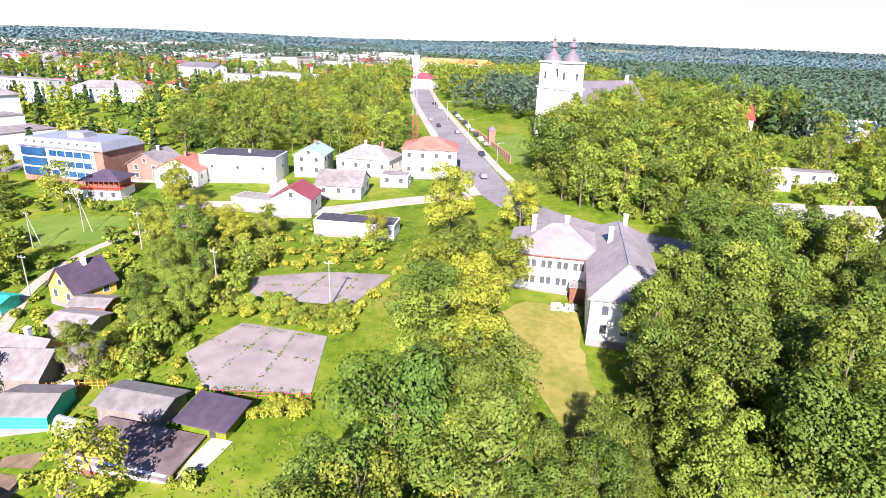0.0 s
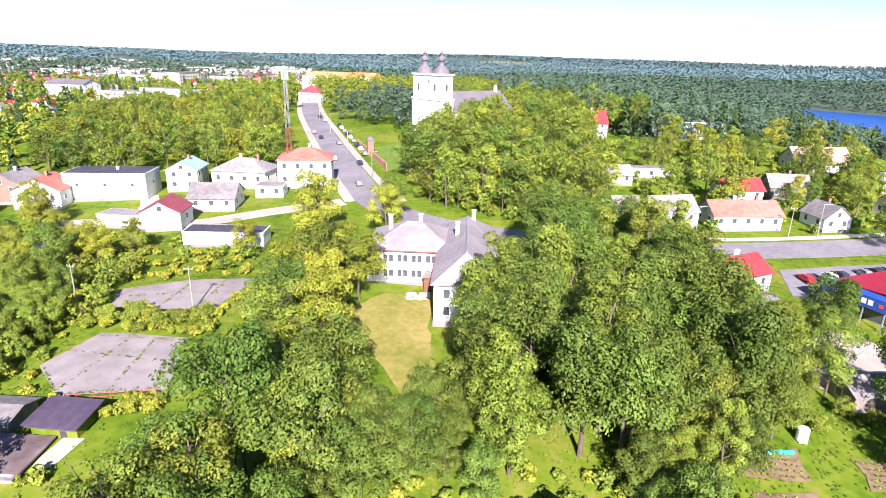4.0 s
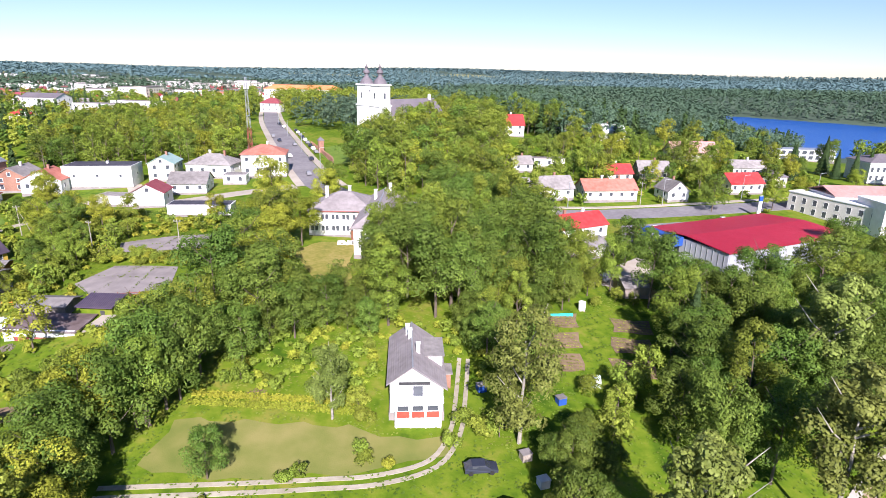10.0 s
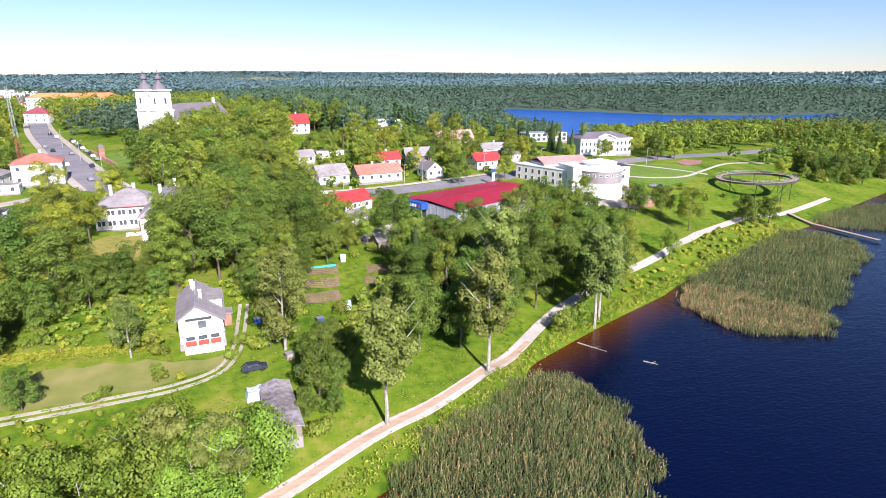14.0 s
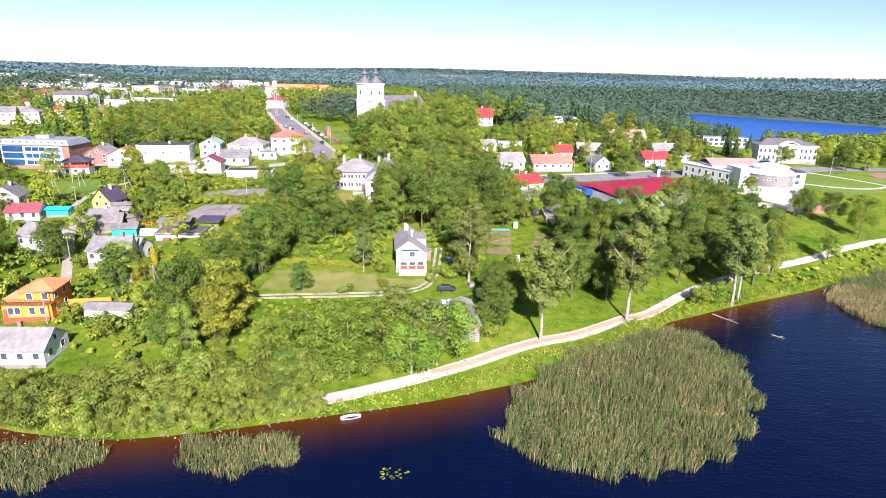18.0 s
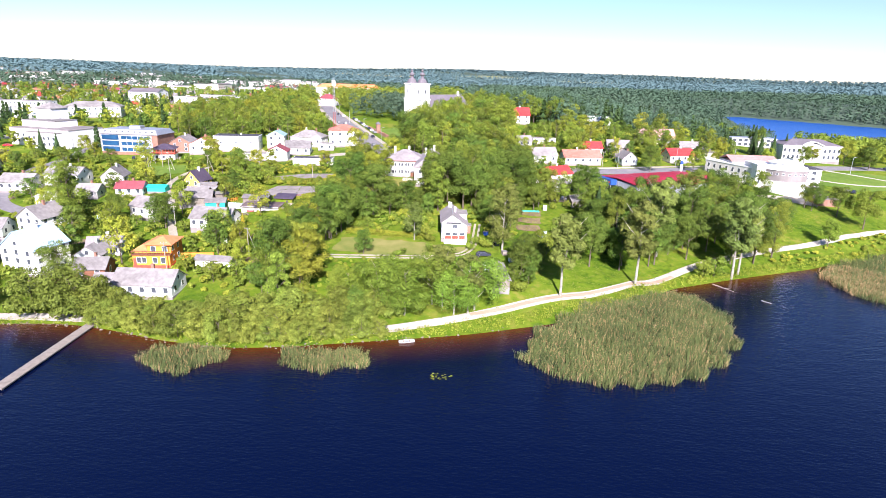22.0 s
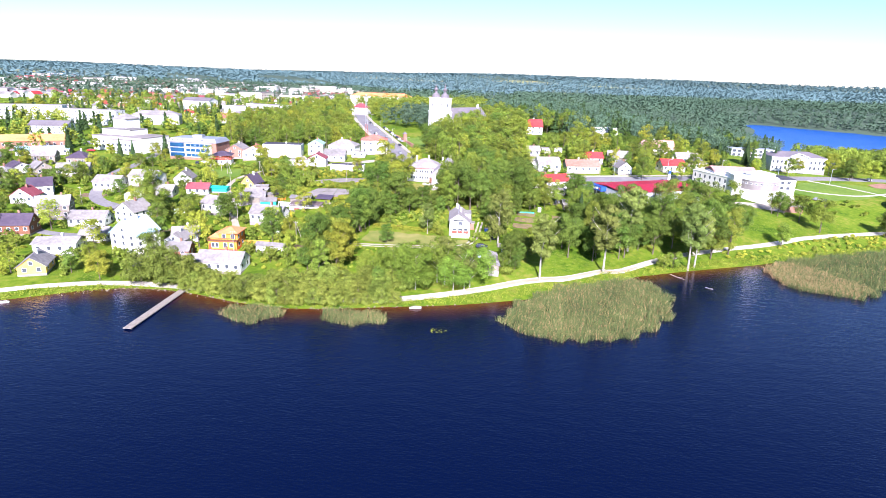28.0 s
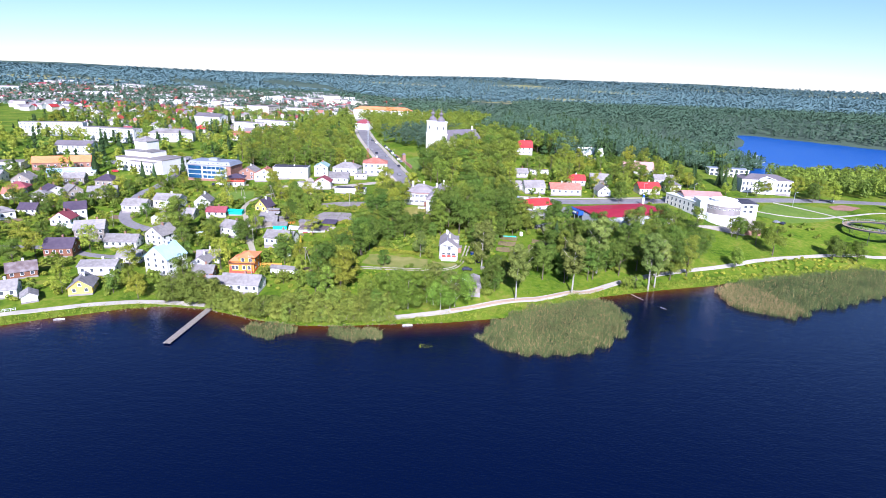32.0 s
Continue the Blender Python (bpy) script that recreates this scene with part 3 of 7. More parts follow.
patch("church_lawn", [(-34, 222), (-18, 234), (-12, 214), (-10, 190), (-16, 186)], "green", 0.07, "green lawn beside the church wall", "lawn")
patch("plaza", [(258, 160), (270, 163), (282, 174), (272, 178), (258, 168)], "brick", 0.12, "reddish paved plaza in the park", "plaza")
patch("sandy_yard", [(61, 72), (69, 82), (79, 91), (85, 86), (80, 75), (70, 69)], "paleground", 0.10, "pale sandy yard", "yard")
patch("sandy_yard", [(-36.9, 41.8), (-34.4, 44), (-33.6, 48.2), (-36.4, 48.3), (-37.0, 45)], "paleground", 0.10, "pale sandy path beside the garage", "yard")
patch("sandy_yard", [(148, 96), (176, 92), (192, 116), (196, 128), (180, 124), (178, 104), (160, 100)], "paleground", 0.10, "pale sandy yard", "yard")
patch("parking_lot", [(79, 104), (83, 118), (100, 122), (128, 127), (134, 124), (124, 117), (84, 101.5)], "asphalt", 0.09, "asphalt parking lot of the supermarket", "parking lot")
for k, (gx0, gy0) in enumerate(((44, 36), (45, 43), (46, 50), (57, 36), (59, 43), (61, 50))):
    patch("garden_bed", [(gx0, gy0), (gx0 + 8, gy0 + 0.6), (gx0 + 8.5, gy0 + 5.6), (gx0 + 0.5, gy0 + 5)], "soil", 0.10, "bare soil vegetable bed", "garden bed")
for k, (gx0, gy0, gw, gd) in enumerate(((-62, 36, 8, 5), (-60, 41, 5, 3), (-40, 20, 8, 4), (-36, 2, 6, 5), (-130, 2, 8, 4), (-160, 60, 12, 6), (-100, 20, 7, 5), (-210, 40, 14, 8), (-200, 70, 12, 7))):
    patch("garden_bed", [(gx0, gy0), (gx0 + gw, gy0 + 0.8), (gx0 + gw, gy0 + gd), (gx0, gy0 + gd - 0.8)], "soil", 0.10, "bare soil vegetable bed", "garden bed")

# ---- houses ----
FOOT = []
WIN = {}


def window_meshes(w, hh):
    """Frame, pane, and both in one, for a window of a size."""
    key = (round(w, 2), round(hh, 2))
    if key not in WIN:
        t = 0.1
        loops = [[(-a, y, -b), (a, y, -b), (a, y, b), (-a, y, b)] for a, b, y in ((w / 2 + t, hh / 2 + t, 0.0), (w / 2 + t, hh / 2 + t, -0.06), (w / 2, hh / 2, -0.06), (w / 2, hh / 2, -0.015))]
        out = []
        for rings, pane in (((0, 1, 2, 3), False), ((3,), True), ((0, 1, 2, 3), True)):
            verts = [p for r in rings for p in loops[r]]
            faces = [(4 * r + i, 4 * r + (i + 1) % 4, 4 * r + 4 + (i + 1) % 4, 4 * r + 4 + i) for r in range(len(rings) - 1) for i in range(4)]
            if pane:
                k = 4 * (len(rings) - 1)
                faces.append((k, k + 1, k + 2, k + 3))
            me = mesh_of("window" if len(rings) > 1 else "pane", verts, faces)
            if len(rings) > 1:
                me.materials.append(M["white"])
            me.materials.append(M["glass"])
            if pane and len(rings) > 1:
                me.polygons[len(faces) - 1].material_index = 1
            out.append(me)
        WIN[key] = out
    return WIN[key]


def add_window(parent, x, y, z, yaw, w=1.1, hh=1.35, split=False):
    """A window on a wall; near ones have the pane as a piece of its own."""
    f, p = window_meshes(w, hh)[:2] if split else (window_meshes(w, hh)[2], None)
    win = new("window", f)
    win.parent, win.matrix_local = parent, pose(x, y, z, 0, 0, yaw)
    if p:
        new("pane", p).parent = win
    return win


def gable_roof(w, d, eave, rise, over, thick, along):
    """Two roof slabs with ridge along x or y."""
    bm = bmesh.new()
    half = (d if along == "x" else w) / 2
    length = (w if along == "x" else d) / 2 + over
    run = half + over
    drop = rise * over / half
    prof = [(-run, eave - drop), (0, eave + rise), (run, eave - drop)]
    k = thick * math.hypot(half, rise) / half
    rings = []
    for s in (-length, length):
        ring = []
        for u, z in prof:
            ring.append(bm.verts.new((s, u, z + k) if along == "x" else (u, s, z + k)))
        for u, z in prof[::-1]:
            ring.append(bm.verts.new((s, u, z) if along == "x" else (u, s, z)))
        rings.append(ring)
    n = 6
    for i in range(n):
        bm.faces.new((rings[0][i], rings[0][(i + 1) % n], rings[1][(i + 1) % n], rings[1][i]))
    for r in rings:
        bm.faces.new((r[0], r[1], r[4], r[5]))
        bm.faces.new((r[1], r[2], r[3], r[4]))
    bmesh.ops.recalc_face_normals(bm, faces=bm.faces[:])
    return bm


def hip_roof(w, d, eave, rise, over):
    bm = bmesh.new()
    a, b = w / 2 + over, d / 2 + over
    r = max(a, b) - min(a, b)
    top = [(-r, 0), (r, 0)] if a >= b else [(0, -r), (0, r)]
    lo = [bm.verts.new((x, y, eave - 0.12)) for x, y in ((-a, -b), (a, -b), (a, b), (-a, b))]
    mi = [bm.verts.new((x, y, eave + 0.05)) for x, y in ((-a, -b), (a, -b), (a, b), (-a, b))]
    t = [bm.verts.new((x, y, eave + rise)) for x, y in top]
    bm.faces.new(lo[::-1])
    for i in range(4):
        bm.faces.new((lo[i], lo[(i + 1) % 4], mi[(i + 1) % 4], mi[i]))
    if a >= b:
        fs = ((mi[0], mi[1], t[1], t[0]), (mi[1], mi[2], t[1]), (mi[2], mi[3], t[0], t[1]), (mi[3], mi[0], t[0]))
    else:
        fs = ((mi[0], mi[1], t[0]), (mi[1], mi[2], t[1], t[0]), (mi[2], mi[3], t[1]), (mi[3], mi[0], t[0], t[1]))
    for f in fs:
        bm.faces.new(f)
    bmesh.ops.recalc_face_normals(bm, faces=bm.faces[:])
    return bm


def house(name, label, fx, fy, yaw, w, d, eave, roof="gx", rise=2.6, wall="plaster", top="slate", cols=3, rows=0, side=2, chim=1, over=0.45, base=0.0, win=(1.1, 1.35), category="house", skirt="concrete", sink=0.0, gwall=None, back=False):
    """A house whose front middle stands at (fx, fy), its front along yaw."""
    c, s = math.cos(radians(yaw)), math.sin(radians(yaw))
    x, y = fx - s * d / 2, fy + c * d / 2
    zs = [on_mesh(x + c * u - s * v, y + s * u + c * v) for u in (-w / 2, 0, w / 2) for v in (-d / 2, 0, d / 2)]
    z = sum(zs) / 9 + base
    low = min(zs) - z - 0.4
    e = thing(name, label, category, x, y, z, yaw)
    FOOT.append((x, y, yaw, w / 2 + 0.6, d / 2 + 0.6))
    bm = box(bmesh.new(), -w / 2 - 0.06, w / 2 + 0.06, -d / 2 - 0.06, d / 2 + 0.06, low, 0.45)
    part("plinth", bm, skirt, e)
    bm = bmesh.new()
    if roof in ("gx", "gy"):
        if roof == "gx":
            prof = [(-d / 2, 0.45), (d / 2, 0.45), (d / 2, eave), (0, eave + rise), (-d / 2, eave)]
            ends = [[bm.verts.new((sx, u, v)) for u, v in prof] for sx in (-w / 2, w / 2)]
        else:
            prof = [(-w / 2, 0.45), (w / 2, 0.45), (w / 2, eave), (0, eave + rise), (-w / 2, eave)]
            ends = [[bm.verts.new((u, sy, v)) for u, v in prof] for sy in (-d / 2, d / 2)]
        for i in range(5):
            bm.faces.new((ends[0][i], ends[0][(i + 1) % 5], ends[1][(i + 1) % 5], ends[1][i]))
        for r in ends:
            bm.faces.new(r)
        bmesh.ops.recalc_face_normals(bm, faces=bm.faces[:])
    else:
        box(bm, -w / 2, w / 2, -d / 2, d / 2, 0.45, eave)
    wl = part("wall", bm, wall, e)
    if roof == "gx":
        rf = part("roof", gable_roof(w, d, eave, rise, over, 0.14, "x"), top, e)
    elif roof == "gy":
        rf = part("roof", gable_roof(w, d, eave, rise, over, 0.14, "y"), top, e)
    elif roof == "hip":
        rf = part("roof", hip_roof(w, d, eave, rise, over), top, e)
    else:
        bm = box(bmesh.new(), -w / 2 - 0.1, w / 2 + 0.1, -d / 2 - 0.1, d / 2 + 0.1, eave, eave + 0.25)
        part("parapet", bm, wall, e)
        bm = box(bmesh.new(), -w / 2 + 0.2, w / 2 - 0.2, -d / 2 + 0.2, d / 2 - 0.2, eave + 0.2, eave + 0.3)
        rf = part("roof", bm, top, e)
    n = rows or max(1, int(round((eave - 0.3) / 2.9)))
    sh = (eave - 0.5) / n
    for r in range(n):
        zz = 0.5 + sh * (r + 0.55)
        for i in range(cols):
            add_window(e, -w / 2 + w * (i + 0.5) / cols, -d / 2, zz, 0, *win)
            if back:
                add_window(e, -w / 2 + w * (i + 0.5) / cols, d / 2, zz, 180, *win)
        for i in range(side):
            for sx, yw in ((-1, -90), (1, 90)):
                add_window(e, sx * w / 2, -d / 2 + d * (i + 0.5) / side, zz, yw, *win)
    if rise > 2.2 and roof == "gy":
        add_window(e, 0, -d / 2, eave + rise * 0.32, 0, min(win[0], 1.0), 1.1)
    if rise > 2.2 and roof == "gx":
        for sx, yw in ((-1, -90), (1, 90)):
            add_window(e, sx * w / 2, 0, eave + rise * 0.32, yw, 0.9, 1.0)
    for k in range(chim):
        u = (k + 1) / (chim + 1) - 0.5 + 0.07
        cx, cy = (w * u, 0.5) if roof != "gy" else (0.5, d * u)
        bm = box(bmesh.new(), cx - 0.35, cx + 0.35, cy - 0.35, cy + 0.35, eave + (rise * 0.4 if roof != "flat" else 0), eave + (rise if roof != "flat" else 0) + 1.0)
        box(bm, cx - 0.42, cx + 0.42, cy - 0.42, cy + 0.42, eave + (rise if roof != "flat" else 0) + 1.0, eave + (rise if roof != "flat" else 0) + 1.15)
        part("chimney", bm, "brick" if (k + len(FOOT)) % 2 else "plaster", e)
    return e


H = house
# front middle x, y, yaw, width, depth, eave height
H("shed", "long grey shed with a patched fibre-cement roof", 36.2, -8.0, 4, 4.4, 14, 2.5, "gy", 0.7, "wood", "oldroof", 0, 1, 1, 0, category="shed")
H("house", "tall white house with a pale blue metal roof", -94.5, -5, -14, 11.5, 11, 7.5, "gy", 4.6, "plaster", "skyroof", 3, 3, 3, 1)
H("house", "long white house with grey roof near the shore", -54.0, -17.5, 0, 15.0, 8, 3.6, "gx", 2.8, "plaster", "slate", 5, 1, 2, 1)
H("house", "small house with a yellow gable and grey roof", -111, -28, 24, 8.0, 10, 3.0, "gy", 3.0, "yellow", "slate", 2, 1, 2, 1)
H("shed", "small white shed with a grey roof", -123.5, -37.5, 40, 5.0, 6, 2.4, "gy", 1.4, "plaster", "slate", 0, 1, 1, 0, category="shed")
H("house", "brown wooden house with a dark brown roof", -142, -18.5, 40, 10, 8, 3.0, "gx", 2.8, "brownwood", "brownroof", 3, 1, 2, 1)
H("house", "log house with a dark purple metal roof", -146, 6, 15, 11.5, 9, 4.2, "gx", 3.4, "brownwood", "purpleroof", 4, 1, 2, 1)
H("house", "large grey two-storey wooden house", -147, 28, 25, 12.5, 10, 6.0, "gx", 3.2, "wood", "slate", 4, 2, 3, 2)
H("house", "long low white house with grey roof", -128.5, 22.5, 8, 14.5, 8, 3.2, "gx", 2.6, "plaster", "slate", 5, 1, 2, 1)
H("house", "small cream house with grey roof", -114, 5.5, 4, 10, 7, 3.0, "gx", 2.4, "cream", "slate", 3, 1, 2, 1)
H("house", "white house with pale gable and grey roof", -115, 27.5, -14, 10, 10, 5.4, "gy", 3.6, "plaster", "slate", 3, 2, 3, 1)
H("house", "white modern house with a low grey roof", -117, -10, 14, 14, 9, 4.2, "gx", 1.4, "plaster", "slate", 4, 1, 2, 1)
H("house", "long grey-roofed house with cream walls", -183, 90, 25, 15, 8, 3.6, "gx", 3.0, "cream", "slate", 5, 1, 2, 1)
H("house", "grey gabled wooden house with fibre-cement roof", -245, 104, 12, 11, 10, 3.4, "gy", 3.6, "wood", "slate", 3, 1, 2, 1)
H("house", "grey-roofed house in a row of joined houses", -152, 70, 2, 12.5, 10, 4.0, "gx", 2.6, "palebrick", "slate", 4, 1, 2, 1)
H("house", "white house with grey roof in a row of joined houses", -138, 78, 0, 14, 10, 5.0, "gx", 2.6, "plaster", "slate", 4, 1, 2, 1)
H("house", "small white house with grey gable", -128, 55, 4, 9, 9, 3.6, "gy", 2.6, "plaster", "slate", 2, 1, 2, 1)
H("house", "white house with steep grey roof", -118, 80, 12, 8.5, 9, 4.0, "gy", 3.6, "plaster", "slate", 2, 1, 2, 1)
H("house", "low house with a maroon roof", -104, 67, 8, 10, 7, 3.0, "gx", 2.2, "plaster", "maroon", 3, 1, 2, 1)
H("shed", "bright teal painted garden shed", -95, 70.5, 2, 7, 4, 2.3, "gx", 0.6, "teal", "teal", 0, 1, 0, 0, category="shed")
H("house", "small grey-roofed garden house with pale walls", -119, 64, 4, 8, 7, 3.0, "gx", 2.2, "palebrick", "slate", 2, 1, 1, 1)
H("house", "small yellow wooden house with a steep dark roof", -82.5, 74.8, -14, 7.2, 7.5, 3.0, "gy", 3.8, "yellow", "purpleroof", 2, 1, 2, 1)
H("house", "house with a pale grey roof among gardens", -55, 26, -6, 13, 8.5, 3.8, "gx", 2.8, "plaster", "slate", 5, 1, 2, 1)
H("house", "yellow-walled cottage with a grey roof", -73, 55, 0, 9, 7, 2.8, "gx", 2.6, "yellow", "slate", 3, 1, 1, 1)
H("house", "grey house with a pale roof", -85, 41, -20, 11, 9, 4.2, "gx", 2.6, "palebrick", "slate", 3, 1, 2, 1)
H("shed", "white garden shed with a green door", -43, -1, -4, 10, 4, 2.5, "gx", 0.7, "plaster", "slate", 1, 1, 0, 0, category="shed")
H("house", "low dark wooden house with a grey roof", -74, -7, 10, 8, 7, 3.0, "gx", 2.2, "brownwood", "slate", 2, 1, 1, 1)
H("house", "narrow white cottage with a grey gable", -80, 2, 6, 7, 9, 3.2, "gy", 2.4, "plaster", "slate", 2, 1, 2, 1)
H("shed", "small brown-roofed wooden shed", -77, -15, 0, 5, 4, 2.2, "gx", 0.7, "wood", "maroon", 0, 1, 0, 0, category="shed")
H("shed", "old grey wooden shed with patched roof", -48, 48.9, 0, 8.8, 5, 2.3, "gx", 0.7, "wood", "slate", 0, 1, 0, 0, category="shed")
H("shed", "weathered plank shed with pale roof", -73.2, 66, 2, 7.2, 5, 2.2, "gx", 0.6, "wood", "slate", 0, 1, 0, 0, category="shed")
H("shed", "low wooden lean-to with grey roof", -74.5, 71.6, 8, 6, 4, 2.3, "gx", 0.5, "brownwood", "slate", 0, 1, 0, 0, category="shed")
H("shed", "wide grey-roofed barn in the yard", -71, 52, 14, 11, 8, 3.0, "gx", 2.0, "wood", "slate", 0, 1, 0, 0, category="barn")
H("shed", "teal-sided shed with a grey roof", -61.5, 46.5, 14, 6.5, 6, 2.6, "gx", 0.9, "teal", "slate", 0, 1, 0, 0, category="shed")
H("shed", "pile-side plank shed with white roof", -64, 59, 30, 5, 4, 2.0, "gx", 0.5, "wood", "slate", 0, 1, 0, 0, category="shed")
H("house", "brick house with a grey roof behind the veranda house", -119, 143, 6, 11, 12, 5, "gy", 3.2, "brick", "slate", 2, 2, 2, 1)
H("house", "white house with a faded red roof", -106, 139, 8, 12.5, 10, 5, "gy", 3.2, "plaster", "tile", 3, 1, 2, 1)
H("building", "white box-shaped building with a black flat roof", -91.5, 147, 8, 22.5, 11, 7.5, "flat", 0, "plaster", "darkroof", 3, 1, 1, 1, win=(0.8, 0.9))
H("house", "cream-yellow house with a sea-green roof", -74, 157, 8, 9, 11, 6.5, "gy", 2.4, "cream", "greenroof", 2, 2, 3, 1)
H("house", "white house with grey mansard hip roof", -59, 162, -4, 17, 12, 5, "hip", 3.4, "plaster", "slate", 4, 1, 2, 2)
H("house", "low grey-roofed house in the yard", -57, 138, 8, 12, 11, 3.6, "gx", 3.0, "plaster", "slate", 3, 1, 2, 0)
H("house", "small white outbuilding with a flat grey roof", -46, 152, 6, 8, 6, 3.2, "flat", 0, "plaster", "slate", 2, 1, 1, 0)
H("house", "white stone-based house with a maroon gable roof", -62.5, 122, 8, 9.5, 9, 4.6, "gy", 2.6, "plaster", "maroon", 0, 1, 1, 0)
H("garage", "row of low white garages with black flat roof", -43, 112, 4, 18, 6, 3.2, "flat", 0, "plaster", "darkroof", 0, 1, 0, 0, category="garage")
H("garage", "low grey garage with pale flat roof", -73, 124, -4, 14, 6, 3.0, "flat", 0, "palebrick", "slate", 0, 1, 0, 0, category="garage")
H("office_building", "white office with a red hip roof", -38.5, 163, 10, 16, 13, 8.5, "hip", 3.0, "plaster", "tile", 4, 2, 3, 1, category="office")
H("house", "white house with a bright red roof", 66, 101, 28, 20, 9, 4, "gx", 2.8, "plaster", "red", 4, 1, 2, 2)
H("shed", "grey-roofed shed behind the sandy yard", 67, 88, 30, 9, 8, 2.8, "gx", 1.6, "palebrick", "slate", 0, 1, 1, 0, category="shed")
H("shed", "low building with a pale blue-grey roof", 53, 112, 10, 8, 7, 3.2, "gx", 1.2, "plaster", "skyroof", 1, 1, 1, 0, category="shed")
H("shed", "grey roof outbuilding beside the yard", 72, 66, 10, 9, 6, 2.6, "gx", 1.6, "wood", "slate", 0, 1, 1, 0, category="shed")
H("house", "white house with a grey gable roof by the street", 68, 144, 15, 13, 9, 4, "gx", 3.6, "plaster", "slate", 3, 1, 2, 1)
H("house", "cream house with a red tile roof", 87, 144, 6, 19, 10, 4, "gx", 3.0, "cream", "tile", 5, 1, 2, 2)
H("house", "small white house with a grey gable", 111, 145, 10, 8, 9, 3.6, "gy", 3.2, "plaster", "slate", 2, 1, 2, 1)
H("house", "cream house with a bright red roof and porch", 142, 158, 12, 14, 9, 4, "gx", 3.2, "cream", "red", 4, 1, 2, 1)
H("house", "grey wooden house with twin gables", 112, 172, -4, 12, 9, 4, "gx", 3.4, "wood", "slate", 3, 1, 2, 1)
H("house", "house with a dark red roof behind gardens", 96, 168, 8, 13, 8, 3.6, "gx", 3.0, "plaster", "red", 3, 1, 2, 1)
H("house", "grey-roofed cottage near the wood", 61, 178, 12, 8, 7, 3.2, "gx", 2.6, "palebrick", "slate", 2, 1, 1, 1)
H("house", "old roofless stone outbuilding", 73, 186, 4, 13, 6, 3.4, "flat", 0, "palebrick", "concrete", 3, 1, 1, 0)
H("house", "small white cottage with pale roof", 56, 149, 6, 7, 7, 3, "gx", 2.2, "plaster", "slate", 2, 1, 1, 0)
H("house", "large house with a faded pink roof", 149, 220, 4, 22, 11, 4.5, "gx", 4.6, "cream", "pinkroof", 5, 1, 2, 2)
H("house", "white house with a pale metal roof on the hill", 120, 266, 6, 20, 11, 5, "gx", 4, "plaster", "white", 4, 1, 2, 1)
H("house", "white villa with a bright red roof among trees", 64, 246, 8, 14, 10, 6, "gx", 4.8, "plaster", "red", 3, 2, 3, 1)
H("house", "white cottage with a grey roof near the wood edge", 97, 272, 10, 11, 9, 4, "gx", 3.2, "plaster", "slate", 3, 1, 2, 1)
H("house", "low grey-roofed house by the street", 160, 191, 0, 14, 9, 4, "gx", 2.6, "palebrick", "slate", 4, 1, 2, 1)
H("house", "grey-brown roofed house by the street", 160, 172, 12, 12, 8, 4, "hip", 2.6, "cream", "darkslate", 3, 1, 2, 1)
H("beach_pavilion", "modern white beach pavilion with a flat roof", 230, 262, -4, 30, 12, 6, "flat", 0, "plaster", "metal", 8, 2, 3, 0, category="building", win=(2.4, 2.0))
H("brick_building", "long brick building with an orange roof", -250, 146, 30, 34, 12, 5.5, "gx", 3.4, "brick", "orangeroof", 9, 1, 2, 0, category="building")
H("storehouse", "long low white building with a pale blue-grey roof", -232, 131, 32, 27, 8, 3.6, "gx", 1.6, "plaster", "skyroof", 6, 1, 1, 0, category="building")
H("storehouse", "white flat-roofed workshop building", -288, 134, 20, 30, 14, 5, "flat", 0, "plaster", "concrete", 6, 1, 2, 0, category="building")
H("building", "white building with a grey-brown hip roof", -282, 200, 12, 26, 12, 7, "gx", 3.0, "plaster", "darkslate", 7, 2, 2, 0)
H("apartment_block", "long white four-storey apartment block", -366, 285, 18, 52, 12, 12, "flat", 0, "plaster", "concrete", 16, 4, 2, 0, category="apartment block")
H("apartment_block", "long white four-storey apartment block", -297, 264, -4, 50, 12, 12, "flat", 0, "plaster", "concrete", 16, 4, 2, 0, category="apartment block")
H("school_building", "white two-storey building with grey hip roof", -248, 278, 18, 37, 14, 8, "hip", 3.4, "plaster", "slate", 10, 2, 3, 1, category="school")
H("school_building", "tall white block with a grey roof", -270, 390, -8, 30, 16, 12, "gx", 3, "plaster", "darkslate", 6, 3, 3, 0, category="school")
H("school_building", "white three-storey school block", -210, 352, -16, 30, 13, 10.5, "flat", 0, "plaster", "concrete", 8, 3, 3, 0, category="school")
H("school_building", "white school wing with a red edge roof", -175, 352, 0, 44, 13, 6.5, "flat", 0, "plaster", "red", 12, 2, 3, 0, category="school")
H("school_building", "long white building with a red roof", -107, 535, -1, 75, 16, 13, "hip", 4, "plaster", "orangeroof", 18, 3, 3, 0, category="school")
H("house", "house with dark red roof beside the street", -104, 408, -10, 16, 12, 7, "hip", 4, "plaster", "maroon", 3, 2, 2, 1)
H("building", "white building beyond the trees", -60, 560, 4, 34, 12, 9, "flat", 0, "plaster", "concrete", 8, 2, 2, 0)
H("house", "small white house with a grey roof by the promenade", -134.5, -37, 30, 9, 8, 3.4, "gx", 2.4, "plaster", "slate", 3, 1, 2, 1)
H("house", "grey-roofed wooden house on the lake lane", -156, -22, 35, 9, 7, 3.2, "gx", 2.4, "wood", "slate", 3, 1, 2, 1)
H("house", "white gabled house with a pale grey roof", -79.5, 9, 20, 9, 8, 3.0, "gx", 2.4, "plaster", "paleslate", 3, 1, 2, 1)
